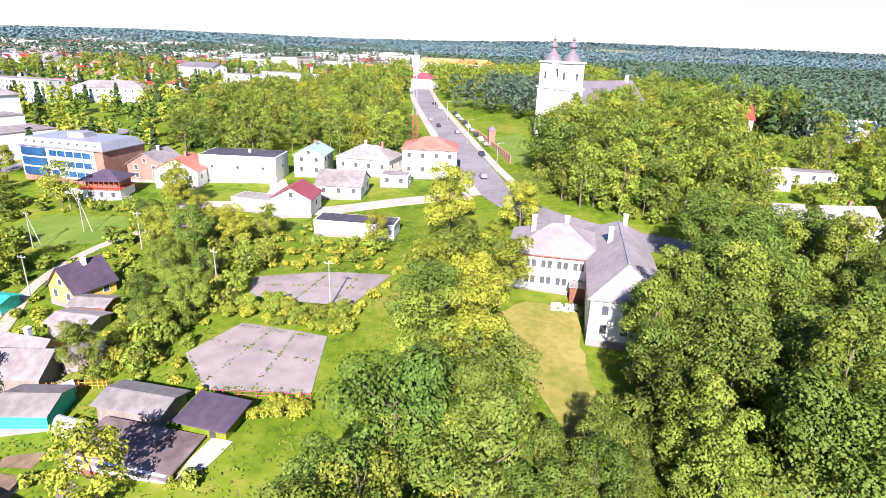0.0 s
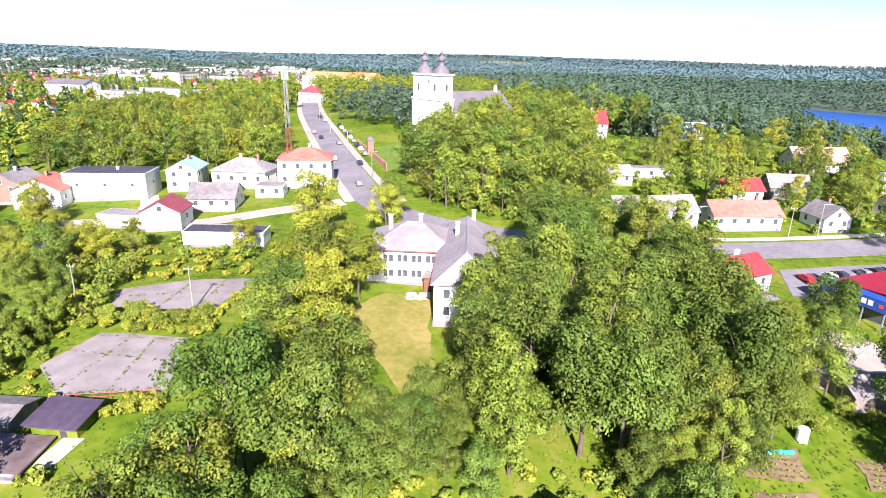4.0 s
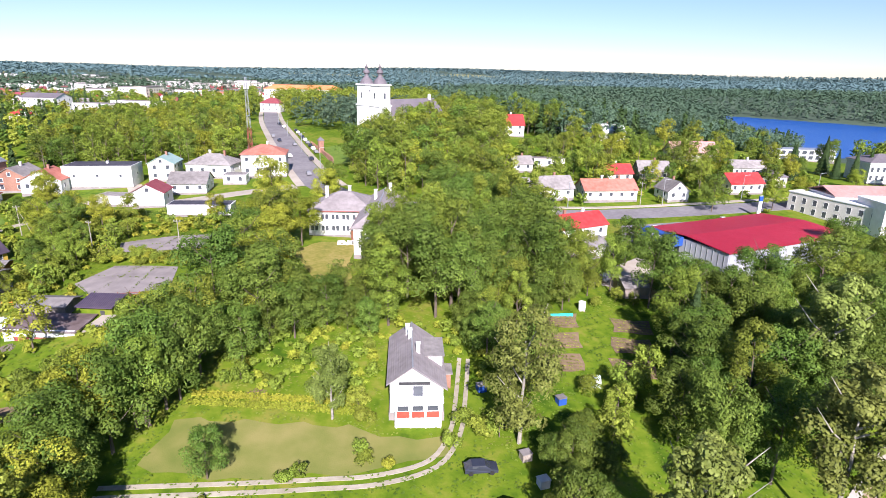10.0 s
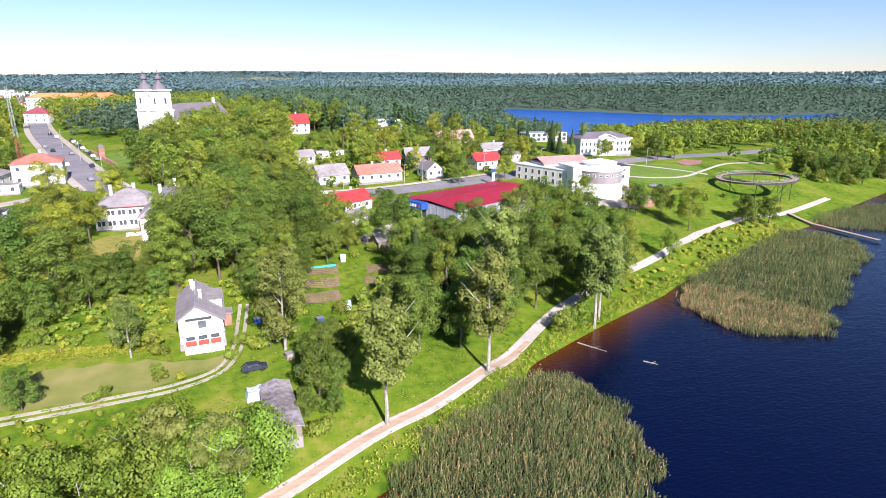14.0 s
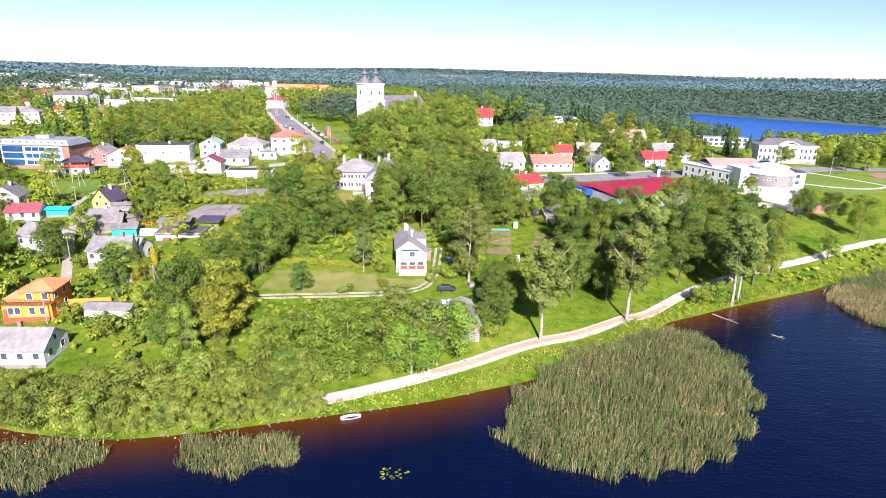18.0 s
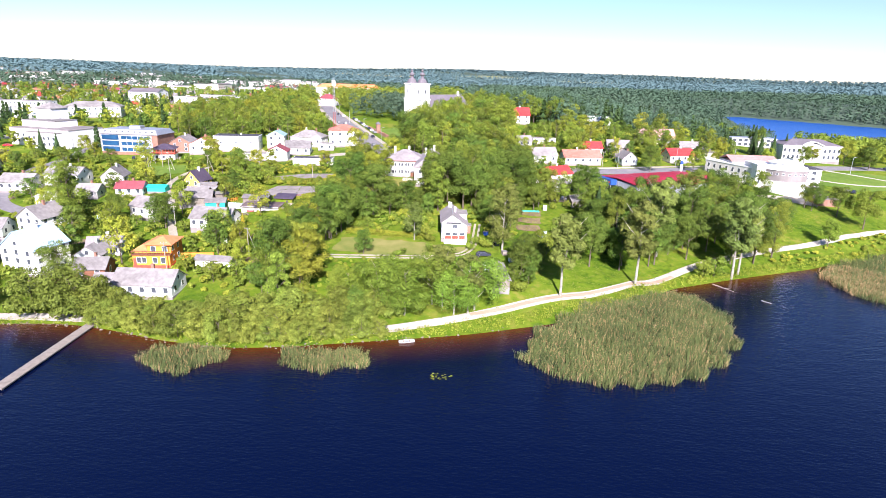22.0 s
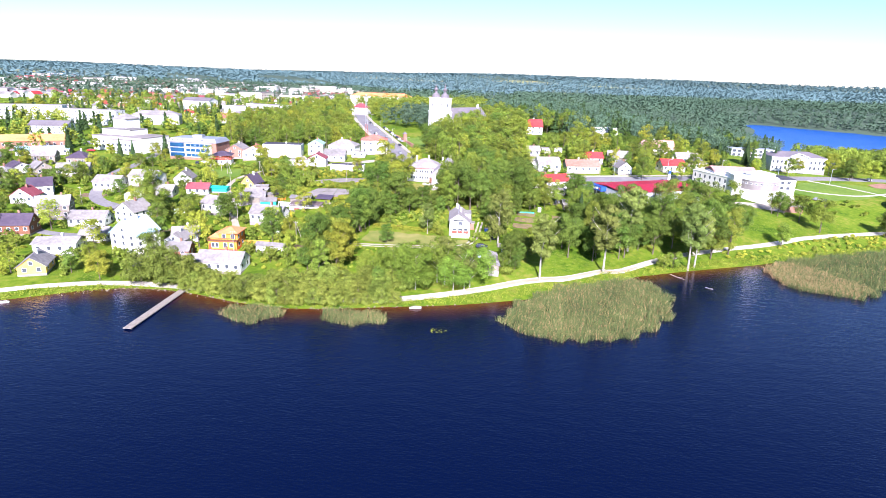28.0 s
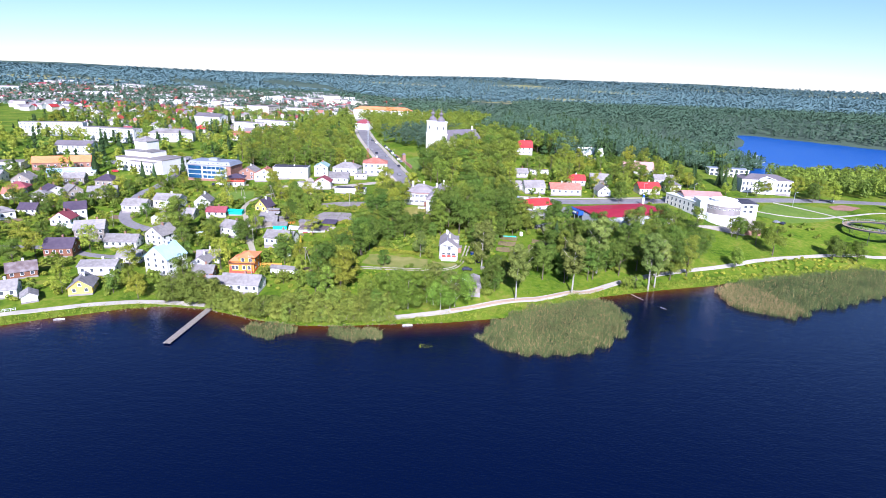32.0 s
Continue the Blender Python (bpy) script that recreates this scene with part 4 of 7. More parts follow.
H("shed", "low pale-roofed shed by the dark wooden house", -67.5, -10.5, 4, 6, 4, 2.2, "gx", 0.8, "palebrick", "paleslate", 0, 1, 0, 0, category="shed")
# more houses of the lakeside quarter
pick = random.Random(11)
for k in range(300):
    x, y = pick.uniform(-290, -152), pick.uniform(-60, 125)
    if y < float(np.interp(x, [p[0] for p in SHORE], [p[1] for p in SHORE])) + 16 or len(FOOT) > 118:
        continue
    w, d = pick.uniform(8, 13), pick.uniform(7, 10)
    if any(math.hypot(x - f[0], y - f[1]) < 15 for f in FOOT) or any(np.min(np.hypot(line[:, 0] - x, line[:, 1] - y)) < half + 9 for line, half in ROADS):
        continue
    H("house", "pitched-roof house in the lakeside quarter", x, y, pick.choice((-30, 20, 35, 60, 10)), w, d, pick.uniform(3, 5.2), pick.choice(("gx", "gy", "gx", "hip")), pick.uniform(2.4, 3.4), pick.choice(("plaster", "cream", "palebrick", "wood", "plaster")), pick.choice(("slate", "slate", "maroon", "slate", "purpleroof", "tile")), 3, 1, 2, 1)

# ---- buildings with a shape of their own ----
rng0 = random.Random(5)


def place(name, label, category, x, y, yaw=0.0, half=(5, 5), dz=0.0, **k):
    FOOT.append((x, y, yaw, half[0] + 0.5, half[1] + 0.5))
    return thing(name, label, category, x, y, on_mesh(x, y) + dz, yaw, **k)


def block(e, name, x0, x1, y0, y1, z0, z1, mat, label=""):
    return part(name, box(bmesh.new(), x0, x1, y0, y1, z0, z1), mat, e, label)


def shift(bm, x, y, z=0):
    bmesh.ops.translate(bm, verts=bm.verts[:], vec=(x, y, z))
    return bm


# white house above the meadow
e = place("house", "white two-storey house with grey roof and red balcony panels", "house", 23.0, 29.5, 3, (4.6, 8.4), 0.2)
block(e, "plinth", -4.1, 4.1, -7.0, 7.6, -2.0, 0.4, "concrete")
bm = bmesh.new()
prof = [(-3.9, 0.4), (3.9, 0.4), (3.9, 4.6), (-0.6, 7.9), (-3.9, 5.5)]
ends = [[bm.verts.new((u, sy, v)) for u, v in prof] for sy in (-6.9, 7.5)]
for i in range(5):
    bm.faces.new((ends[0][i], ends[0][(i + 1) % 5], ends[1][(i + 1) % 5], ends[1][i]))
for r in ends:
    bm.faces.new(r)
bmesh.ops.recalc_face_normals(bm, faces=bm.faces[:])
part("wall", bm, "plaster", e)
for nm, (ax, az, bx, bz) in (("roof_slope", (-4.4, 5.2, -0.6, 7.98)), ("roof_slope", (-0.6, 7.98, 4.5, 4.25))):
    bm = bmesh.new()
    vs = []
    for yy in (-7.6, 8.0):
        for x, z in ((ax, az), (bx, bz)):
            vs.append(bm.verts.new((x, yy, z)))
            vs.append(bm.verts.new((x, yy, z + 0.16)))
    for f in ((0, 2, 3, 1), (4, 5, 7, 6), (0, 4, 6, 2), (1, 3, 7, 5), (0, 1, 5, 4), (2, 6, 7, 3)):
        bm.faces.new([vs[i] for i in f])
    bmesh.ops.recalc_face_normals(bm, faces=bm.faces[:])
    part(nm, bm, "paleslate", e)
block(e, "balcony_door", -0.5, 0.9, -6.95, -6.88, 3.1, 4.7, "glass")
block(e, "dormer", 1.2, 4.05, -1.2, 4.6, 4.4, 6.6, "plaster")
block(e, "dormer_roof", 0.8, 4.4, -1.5, 4.9, 6.6, 6.76, "slate")
block(e, "ridge_cap", -0.72, -0.48, -7.6, 8.0, 8.1, 8.2, "metal")
for cx, cy, ch in ((-1.3, 4.6, 9.2), (-0.9, 2.6, 9.4), (0.3, -1.6, 9.0)):
    bm = box(bmesh.new(), cx - 0.3, cx + 0.3, cy - 0.3, cy + 0.3, 6.5, ch)
    box(bm, cx - 0.37, cx + 0.37, cy - 0.37, cy + 0.37, ch, ch + 0.12)
    part("chimney", bm, "plaster", e)
block(e, "veranda", -3.2, 3.6, -8.6, -6.9, -1.2, 2.9, "plaster")
block(e, "balcony_floor", -3.5, 3.9, -8.8, -6.9, 2.9, 3.1, "white")
for i in range(3):
    block(e, "balcony_panel", -2.9 + i * 2.15, -1.05 + i * 2.15, -8.72, -8.62, 0.6, 1.6, "redpaint", "orange-red balcony panel")
for i in range(4):
    block(e, "veranda_post", -3.05 + i * 2.15, -2.93 + i * 2.15, -8.76, -8.62, -1.2, 2.9, "white")
for i in range(3):
    add_window(e, -2.0 + i * 2.15, -8.6, 2.1, 0, 1.5, 0.8, True)
for i in range(9):
    block(e, "baluster", -3.4 + i * 0.9, -3.34 + i * 0.9, -8.76, -8.7, 3.1, 3.9, "white")
block(e, "handrail", -3.5, 3.9, -8.8, -8.68, 3.9, 4.0, "white")
# flat dark slab on the wall paints a loggia's shade; no opening is cut
block(e, "loggia_shade", -2.6, 2.0, -6.96, -6.88, 4.9, 5.4, "darkmetal", "dark slab standing for the shaded recess under the gable")
for i in range(4):
    for sx, yw in ((-3.9, -90), (3.9, 90)):
        add_window(e, sx, -4.8 + i * 3.2, 2.2, yw, 1.1, 1.35, True)
        if sx < 0:
            add_window(e, sx, -4.8 + i * 3.2, 4.5, yw, 0.9, 0.8)
block(e, "porch", 3.9, 5.6, 0.5, 3.6, -1.0, 2.4, "brick")
block(e, "porch_roof", 3.8, 5.9, 0.3, 3.8, 2.4, 2.55, "slate")

# orange house
e = place("house", "bright orange two-storey house with an orange hip roof", "house", -61.0, 4.8, 4, (5.5, 5))
block(e, "plinth", -5.2, 5.2, -4.6, 4.6, -1.5, 0.5, "redpaint")
block(e, "lower_wall", -5.1, 5.1, -4.5, 4.5, 0.5, 3.4, "orange")
block(e, "upper_wall", -1.5, 5.1, -3.2, 4.5, 3.4, 6.2, "orange")
block(e, "terrace_floor", -5.3, 5.3, -4.8, -3.0, 3.4, 3.6, "brownwood")
part("roof", shift(hip_roof(6.6, 7.7, 6.2, 1.6, 0.6), 1.8, 0.6), "orangeroof", e)
part("side_roof", shift(hip_roof(3.6, 7.4, 4.4, 1.3, 0.3), -3.3, 0.8), "orangeroof", e)
block(e, "side_wall", -5.0, -1.5, -2.9, 4.5, 3.4, 4.4, "orange")
for i in range(11):
    block(e, "baluster", -5.2 + i * 1.03, -5.1 + i * 1.03, -4.75, -4.67, 3.6, 4.5, "brownwood")
block(e, "handrail", -5.3, 5.3, -4.8, -4.62, 4.5, 4.62, "brownwood")
for x in (-3.4, -2.0, 1.0, 3.2):
    add_window(e, x, -4.5, 2.0, 0, 1.1, 1.6)
for x in (0.2, 3.4):
    add_window(e, x, -3.2, 4.9, 0, 1.2, 1.5)
block(e, "door", -4.9, -4.1, -4.58, -4.48, 0.5, 2.5, "redpaint", "red front door")
for y in (-2, 1.5):
    add_window(e, 5.1, y, 2.0, 90)
    add_window(e, 5.1, y, 4.9, 90)
e = place("garden_wall", "long orange painted garden wall", "wall", -50.5, 6.5, 10, (4.5, 0.3))
block(e, "wall", -4.5, 4.5, -0.2, 0.2, -0.6, 1.7, "orange")

# garage with two red doors
e = place("garage", "long low white garage with rusty brown roof and red doors", "garage", -43.9, 44.7, -1, (6.6, 3.5), -1.3)
block(e, "wall", -6.4, 6.4, -3.1, 3.1, -2.2, 2.4, "plaster")
bm = box(bmesh.new(), -6.8, 6.8, -3.5, 3.5, 2.4, 2.62)
for v in bm.verts:
    v.co.z += 0.08 * v.co.y
part("roof", bm, "brownroof", e, "rusty grey-brown sheet roof")
for x in (-3.2, 0.4):
    block(e, "garage_door", x - 1.3, x + 1.3, -3.2, -3.08, -1.0, 1.1, "oxide", "faded red garage door")
e = place("shed", "green shed with a sloping black sheet roof", "shed", -37.4, 50.4, -3, (3.5, 2.5), -0.3)
block(e, "wall", -3.0, 3.0, -2.0, 2.0, -1.0, 2.2, "grass")
bm = box(bmesh.new(), -3.6, 3.6, -2.8, 2.6, 2.3, 2.5)
for v in bm.verts:
    v.co.z += 0.14 * v.co.y
part("roof", bm, "purpleroof", e, "black sheet-metal roof")
block(e, "door", 0.8, 1.6, -2.06, -1.98, -0.8, 1.2, "darkmetal")

# school in two wings
e = place("school_building", "white two-storey school with pale grey hipped roofs", "building", 4.5, 96, 0, (13, 16), 0)
block(e, "plinth", -12.6, 1.7, 1.3, 15.6, -2.5, 0.7, "concrete")
block(e, "wall", -12.5, 1.8, 1.4, 15.5, 0.7, 7.4, "plaster")
part("roof", shift(hip_roof(17, 14.1, 7.4, 4.0, 0.5), -3.8, 8.45), "paleslate", e)
block(e, "wing_plinth", 1.72, 12.6, -15.6, 19.1, -3.0, 0.7, "concrete")
block(e, "wing_wall", 1.8, 12.5, -15.5, 19, 0.7, 7.42, "plaster")
part("wing_roof", shift(hip_roof(10.7, 34.5, 7.42, 4.05, 0.55), 7.15, 1.75), "paleslate", e)
part("wing_ridge_cap", box(bmesh.new(), 7.0, 7.3, -10.0, 13.5, 11.45, 11.58), "metal", e)
block(e, "eave_gutter", -12.9, 1.3, 0.78, 0.9, 7.25, 7.4, "oxide", "rusty red eave gutter")
block(e, "wing_gutter", 1.16, 1.28, -16.0, 0.7, 7.27, 7.42, "oxide", "rusty red eave gutter")
for x, y in ((-8.5, 8), (-2.5, 9.4), (5.2, 4.5), (8.4, 14)):
    bm = box(bmesh.new(), x - 0.4, x + 0.4, y - 0.4, y + 0.4, 9.0, 12.6)
    box(bm, x - 0.48, x + 0.48, y - 0.48, y + 0.48, 12.6, 12.75)
    part("chimney", bm, "plaster", e)
for r in range(2):
    for i in range(5):
        for o in (-0.55, 0.55):
            add_window(e, -11 + i * 2.8 + o, 1.4, 2.6 + r * 3.1, 0, 0.8, 1.4)
    for i in range(5):
        add_window(e, 1.8, -13.6 + i * 3.1, 2.6 + r * 3.1, -90, 1.0, 1.5)
    for i in range(3):
        add_window(e, 4.0 + i * 3.1, -15.5, 2.6 + r * 3.1, 0, 1.0, 1.5)
block(e, "porch", -0.9, 1.7, -1.6, 1.3, -0.5, 3.0, "brownwood", "dark wooden porch in the corner")
block(e, "porch_roof", -1.2, 1.75, -1.9, 1.36, 3.0, 3.15, "slate")
e = place("brick_pile", "stack of old pale bricks by the school wall", "brick pile", 2.8, 91.5, 4, (2.2, 1.2))
for k in range(40):
    x, y, z = rng0.uniform(-2, 2), rng0.uniform(-0.9, 0.9), rng0.uniform(0, 0.9)
    part("brick", box(bmesh.new(), x - 0.35, x + 0.35, y - 0.25, y + 0.25, z - 0.2, z + 0.1), "palebrick", e)

# supermarket
e = place("supermarket", "low supermarket with a wide crimson sheet roof", "shop", 112.2, 100.2, 24, (24, 13.5), 0.2)
block(e, "wall", -23, 23, -13, 13, -3, 5.0, "panelgrey")
for s in (-1, 1):
    bm = bmesh.new()
    vs = [bm.verts.new((x, y, z)) for x in (-23.4, 23.4) for y, z in ((0, 6.0), (s * 13.5, 5.0), (0, 6.15), (s * 13.5, 5.15))]
    for f in ((0, 1, 3, 2), (4, 6, 7, 5), (0, 4, 5, 1), (2, 3, 7, 6), (1, 5, 7, 3), (0, 2, 6, 4)):
        bm.faces.new([vs[i] for i in f])
    bmesh.ops.recalc_face_normals(bm, faces=bm.faces[:])
    part("roof_slope", bm, "crimson", e)
block(e, "sign_band", -26.0, -23.05, 1.0, 13.4, 3.1, 5.4, "blue", "blue sign band with white bars")
for i in range(6):
    block(e, "sign_bar", -26.05, -26.01, 3.6 + i * 1.25, 4.5 + i * 1.25, 3.8, 4.8, "white", "white bar on the sign")
block(e, "sign_bar", -26.05, -26.01, 1.8, 2.6, 3.9, 4.6, "redpaint", "red mark on the sign")
block(e, "entrance_glazing", -23.1, -23.02, 2.0, 12.0, 0.0, 3.0, "glass")
for i in range(4):
    block(e, "canopy_post", -25.9, -25.7, 1.2 + i * 3.9, 1.4 + i * 3.9, -0.6, 3.1, "metal")
for i in range(16):
    block(e, "wall_rib", -22.6 + i * 2.95, -22.5 + i * 2.95, -13.1, -13.0, -3, 5.0, "metal")
for i in range(8):
    block(e, "wall_rib", -23.1, -23.0, -12 + i * 1.7, -11.9 + i * 1.7, -2, 5.0, "metal")
block(e, "rear_wing", 23.0, 27, -11, 6, -3, 3.2, "white")
e = place("sign_pylon", "white and blue advertising pylon by the street", "sign", 131, 129, 10, (0.6, 0.3))
block(e, "column", -0.6, 0.6, -0.2, 0.2, 0, 7, "white")
block(e, "sign_panel", -0.62, 0.62, -0.26, 0.26, 5.2, 6.9, "blue")

# culture house: long block, round hall, rear wing
e = place("culture_house", "white culture house with a round hall and flat roofs", "building", 161, 124.5, 0, (18, 18))
bm = box(bmesh.new(), -4.5, 4.5, -15, 15, -3, 7.4)
bmesh.ops.rotate(bm, verts=bm.verts[:], matrix=Matrix.Rotation(radians(22), 3, "Z"))
part("long_wall", shift(bm, -4, 4), "palebrick", e)
bm = box(bmesh.new(), -4.7, 4.7, -15.2, 15.2, 7.4, 7.75)
bmesh.ops.rotate(bm, verts=bm.verts[:], matrix=Matrix.Rotation(radians(22), 3, "Z"))
part("long_roof", shift(bm, -4, 4), "white", e)
for r in range(2):
    for i in range(8):
        q = Matrix.Rotation(radians(22), 3, "Z") @ Vector((-4.5, -13 + i * 3.7, 0))
        add_window(e, q.x - 4, q.y + 4, 2.2 + r * 3.0, -68, 1.3, 1.9)
block(e, "front_block", -3.5, 4.5, -14, -2, -3, 9.6, "plaster")
block(e, "front_block_roof", -3.7, 4.7, -14.2, -1.8, 9.6, 9.9, "white")
for i in range(3):
    add_window(e, -2 + i * 2.4, -14, 2.4, 0, 0.9, 2.2)
bm = tube(bmesh.new(), (9.5, -12.5, -3), (9.5, -12.5, 8.2), 9.2, 9.2, 40)
part("round_hall", bm, "concrete", e)
part("hall_base", tube(bmesh.new(), (9.5, -12.5, -3), (9.5, -12.5, 3.4), 9.6, 9.6, 40), "plaster", e, "stained pale lower wall")
part("hall_lantern", tube(bmesh.new(), (9.5, -12.5, 9.3), (9.5, -12.5, 11.0), 6.8, 6.8, 12), "white", e)
part("lantern_roof", tube(bmesh.new(), (9.5, -12.5, 11.0), (9.5, -12.5, 12.4), 7.3, 0.4, 12), "white", e)
part("round_roof", tube(bmesh.new(), (9.5, -12.5, 8.2), (9.5, -12.5, 9.3), 9.5, 8.6, 40), "white", e)
for k in range(12):
    a = radians(180 + k * 15)
    add_window(e, 9.5 + 9.2 * math.cos(a), -12.5 + 9.2 * math.sin(a), 6.6, math.degrees(a) + 90, 0.9, 0.7)
block(e, "rear_wing", 2, 34, 0, 14, -3, 6.2, "plaster")
block(e, "rear_roof", 1.8, 34.2, -0.2, 14.2, 6.2, 6.5, "darkroof")
part("stage_roof", shift(gable_roof(22, 14, 8.5, 2.2, 0.4, 0.2, "x"), 4, 10), "pinkroof", e)
block(e, "stage_wall", -7, 15, 3, 17, 0, 8.5, "plaster")
for r in range(2):
    for i in range(6):
        add_window(e, 14 + i * 3.3, 0, 1.8 + r * 2.8, 0, 1.8, 1.4)
e = place("brick_shed", "low red brick shed with a grey roof", "shed", 181, 97, 12, (5, 3))
block(e, "wall", -4.5, 4.5, -2.5, 2.5, -2, 2.6, "brick")
block(e, "roof", -4.9, 4.9, -2.9, 2.9, 2.6, 2.8, "concrete")

# theatre with a portico
e = place("theatre_building", "white neoclassical hall with portico and dark hip roof", "building", 228, 198, -3, (17, 9))
block(e, "plinth", -16.2, 16.2, -8.2, 8.2, -3, 0.8, "concrete")
block(e, "wall", -16, 16, -8, 8, 0.8, 9.0, "plaster")
part("cornice", box(bmesh.new(), -16.5, 16.5, -8.5, 8.5, 9.0, 9.5), "white", e)
part("roof", hip_roof(32, 16, 9.6, 3.0, 0.5), "darkslate", e)
block(e, "portico_wall", -5.5, 5.5, -9.6, -8, 0, 9.0, "plaster")
part("pediment", shift(gable_roof(11, 4, 9.5, 2.2, 0.3, 0.3, "y"), 0, -8.2), "white", e)
part("pediment_field", shift(box(bmesh.new(), -4.5, 4.5, -0.2, 0.2, 9.0, 10.6), 0, -9.2), "plaster", e)
for i in range(6):
    part("column", tube(bmesh.new(), (-5 + i * 2, -9.9, 0.6), (-5 + i * 2, -9.9, 9.0), 0.38, 0.32, 12), "white", e)
for i in range(4):
    for s in (-1, 1):
        for r in range(2):
            add_window(e, s * (7.4 + i * 2.5), -8, 3.0 + r * 3.6, 0, 1.2, 2.0)

# blue-glazed office
e = place("office_building", "four-storey office with blue glass bands and brick walls", "office", -142, 146, -3, (15.5, 8.5))
block(e, "wall", -15, 15, -8, 8, -3, 9.6, "brick")
block(e, "front_cladding", -15.05, 12, -8.02, -7.9, 0.9, 9.7, "panelgrey")
bm = hip_roof(30, 16, 9.7, 0.1, 0.5)
part("roof", bm, "concrete", e)
bm = bmesh.new()
vs = [bm.verts.new((sx * a, sy * b, z)) for a, b, z in ((15.3, 8.3, 9.8), (13.6, 6.6, 12.0)) for sx, sy in ((-1, -1), (1, -1), (1, 1), (-1, 1))]
for f in ((0, 1, 5, 4), (1, 2, 6, 5), (2, 3, 7, 6), (3, 0, 4, 7), (4, 5, 6, 7)):
    bm.faces.new([vs[i] for i in f])
bmesh.ops.recalc_face_normals(bm, faces=bm.faces[:])
part("mansard", bm, "metal", e, "pale metal mansard storey")
for i in range(9):
    o = add_window(e, -12.5 + i * 3.1, -7.6, 10.9, 0, 0.9, 0.8)
    o.rotation_euler[0] = radians(-38)
for r in range(3):
    block(e, "glass_band", -14.0, -5.4, -8.5, -8.02, 1.2 + r * 2.9, 3.4 + r * 2.9, "blueglass", "blue window band")
    block(e, "glass_band", -4.4, 11.0, -8.14, -8.02, 1.4 + r * 2.9, 3.0 + r * 2.9, "blueglass", "blue window band")
    block(e, "spandrel", -4.4, 11.0, -8.2, -8.02, 3.05 + r * 2.9, 3.9 + r * 2.9, "panelgrey", "pale grey panel under the windows")
    for i in range(6):
        block(e, "mullion", -4.3 + i * 3.0, -4.15 + i * 3.0, -8.24, -8.03, 1.4 + r * 2.9, 3.0 + r * 2.9, "white")
block(e, "roof_plant", -3, 3, -2, 2, 12.0, 13.4, "metal")

# house with red balcony
e = place("house", "white-based house with a red wooden veranda and dark hip roof", "house", -120.5, 130, 14, (5.5, 4.5))
block(e, "wall", -5, 5, -4, 4, -2, 2.8, "plaster")
block(e, "upper_wall", -4.2, 4.2, -3.2, 4, 2.8, 5.2, "brownwood")
block(e, "veranda_floor", -5.4, 5.4, -4.6, 4.2, 2.8, 2.95, "redpaint")
block(e, "veranda_rail", -5.4, 5.4, -4.6, -4.5, 3.3, 3.8, "redpaint")
for i in range(9):
    block(e, "veranda_post", -5.35 + i * 1.32, -5.2 + i * 1.32, -4.58, -4.45, 2.95, 5.2, "redpaint")
part("roof", hip_roof(10.4, 8.8, 5.2, 2.2, 0.5), "purpleroof", e)
for i in range(3):
    add_window(e, -3 + i * 3, -4, 1.4, 0)

# town hall
e = place("town_hall", "white stepped public building with a corner tower", "building", -197, 164, -14, (21, 12))
block(e, "wall", -20, 20, -11, 11, -3, 8.5, "plaster")
block(e, "roof", -20.2, 20.2, -11.2, 11.2, 8.5, 8.8, "concrete")
block(e, "upper_block", -19, 4, -4, 10, 8.8, 12.0, "plaster")
block(e, "upper_roof", -19.2, 4.2, -4.2, 10.2, 12.0, 12.3, "slate")
block(e, "front_block", -4, 16, -15, -11, -3, 7.2, "plaster")
block(e, "front_roof", -4.2, 16.2, -15.2, -10.8, 7.2, 7.5, "concrete")
block(e, "tower", -19, -8, 5, 16, 0, 18, "plaster")
part("tower_roof", shift(hip_roof(11, 11, 18, 3.2, 0.6), -13.5, 10.5), "slate", e)
for r in range(2):
    for i in range(6):
        add_window(e, -2 + i * 3.2, -15, 1.5 + r * 3, 0, 1.4, 1.6)
    for i in range(4):
        add_window(e, -18 + i * 3.6, -11, 2.0 + r * 3, 0, 1.4, 1.6)

# church with two towers
e = place("church", "white baroque church with twin onion-domed towers", "church", -4, 228, 44, (6, 8))
for s in (-1, 1):
    w = 3.5
    y = s * 5.1
    block(e, "tower_base", -w, w, y - w, y + w, -1, 18.5, "plaster")
    block(e, "cornice", -w - 0.35, w + 0.35, y - w - 0.35, y + w + 0.35, 18.5, 19.1, "white")
    block(e, "tower_stage", -w + 0.25, w - 0.25, y - w + 0.25, y + w - 0.25, 19.1, 27.8, "plaster")
    block(e, "top_cornice", -w - 0.25, w + 0.25, y - w - 0.25, y + w + 0.25, 27.8, 28.4, "white")
    bm = bmesh.new()
    prof = [(3.3, 28.4), (2.9, 29.6), (2.2, 30.6), (1.3, 31.3), (0.9, 32.0), (0.9, 32.8), (1.6, 33.4), (1.5, 34.2), (0.6, 34.9), (0.5, 35.5), (0.85, 35.9), (0.3, 36.5), (0.06, 37.8)]
    for (r0, z0), (r1, z1) in zip(prof, prof[1:]):
        tube(bm, (0, y, z0), (0, y, z1), r0, r1, 12)
    part("onion_dome", bm, "darkslate", e, "dark onion dome with finial")
    for yw, px, py in ((-90, -w + 0.25, y), (0, 0, y - w + 0.25)):
        add_window(e, px, py, 23.2, yw, 1.1, 2.6)
block(e, "facade", -3.1, 2.5, -1.58, 1.58, -1, 22.5, "plaster")
part("nave_wall", box(bmesh.new(), 3.3, 38, -7.5, 7.5, -1, 14.0), "plaster", e)
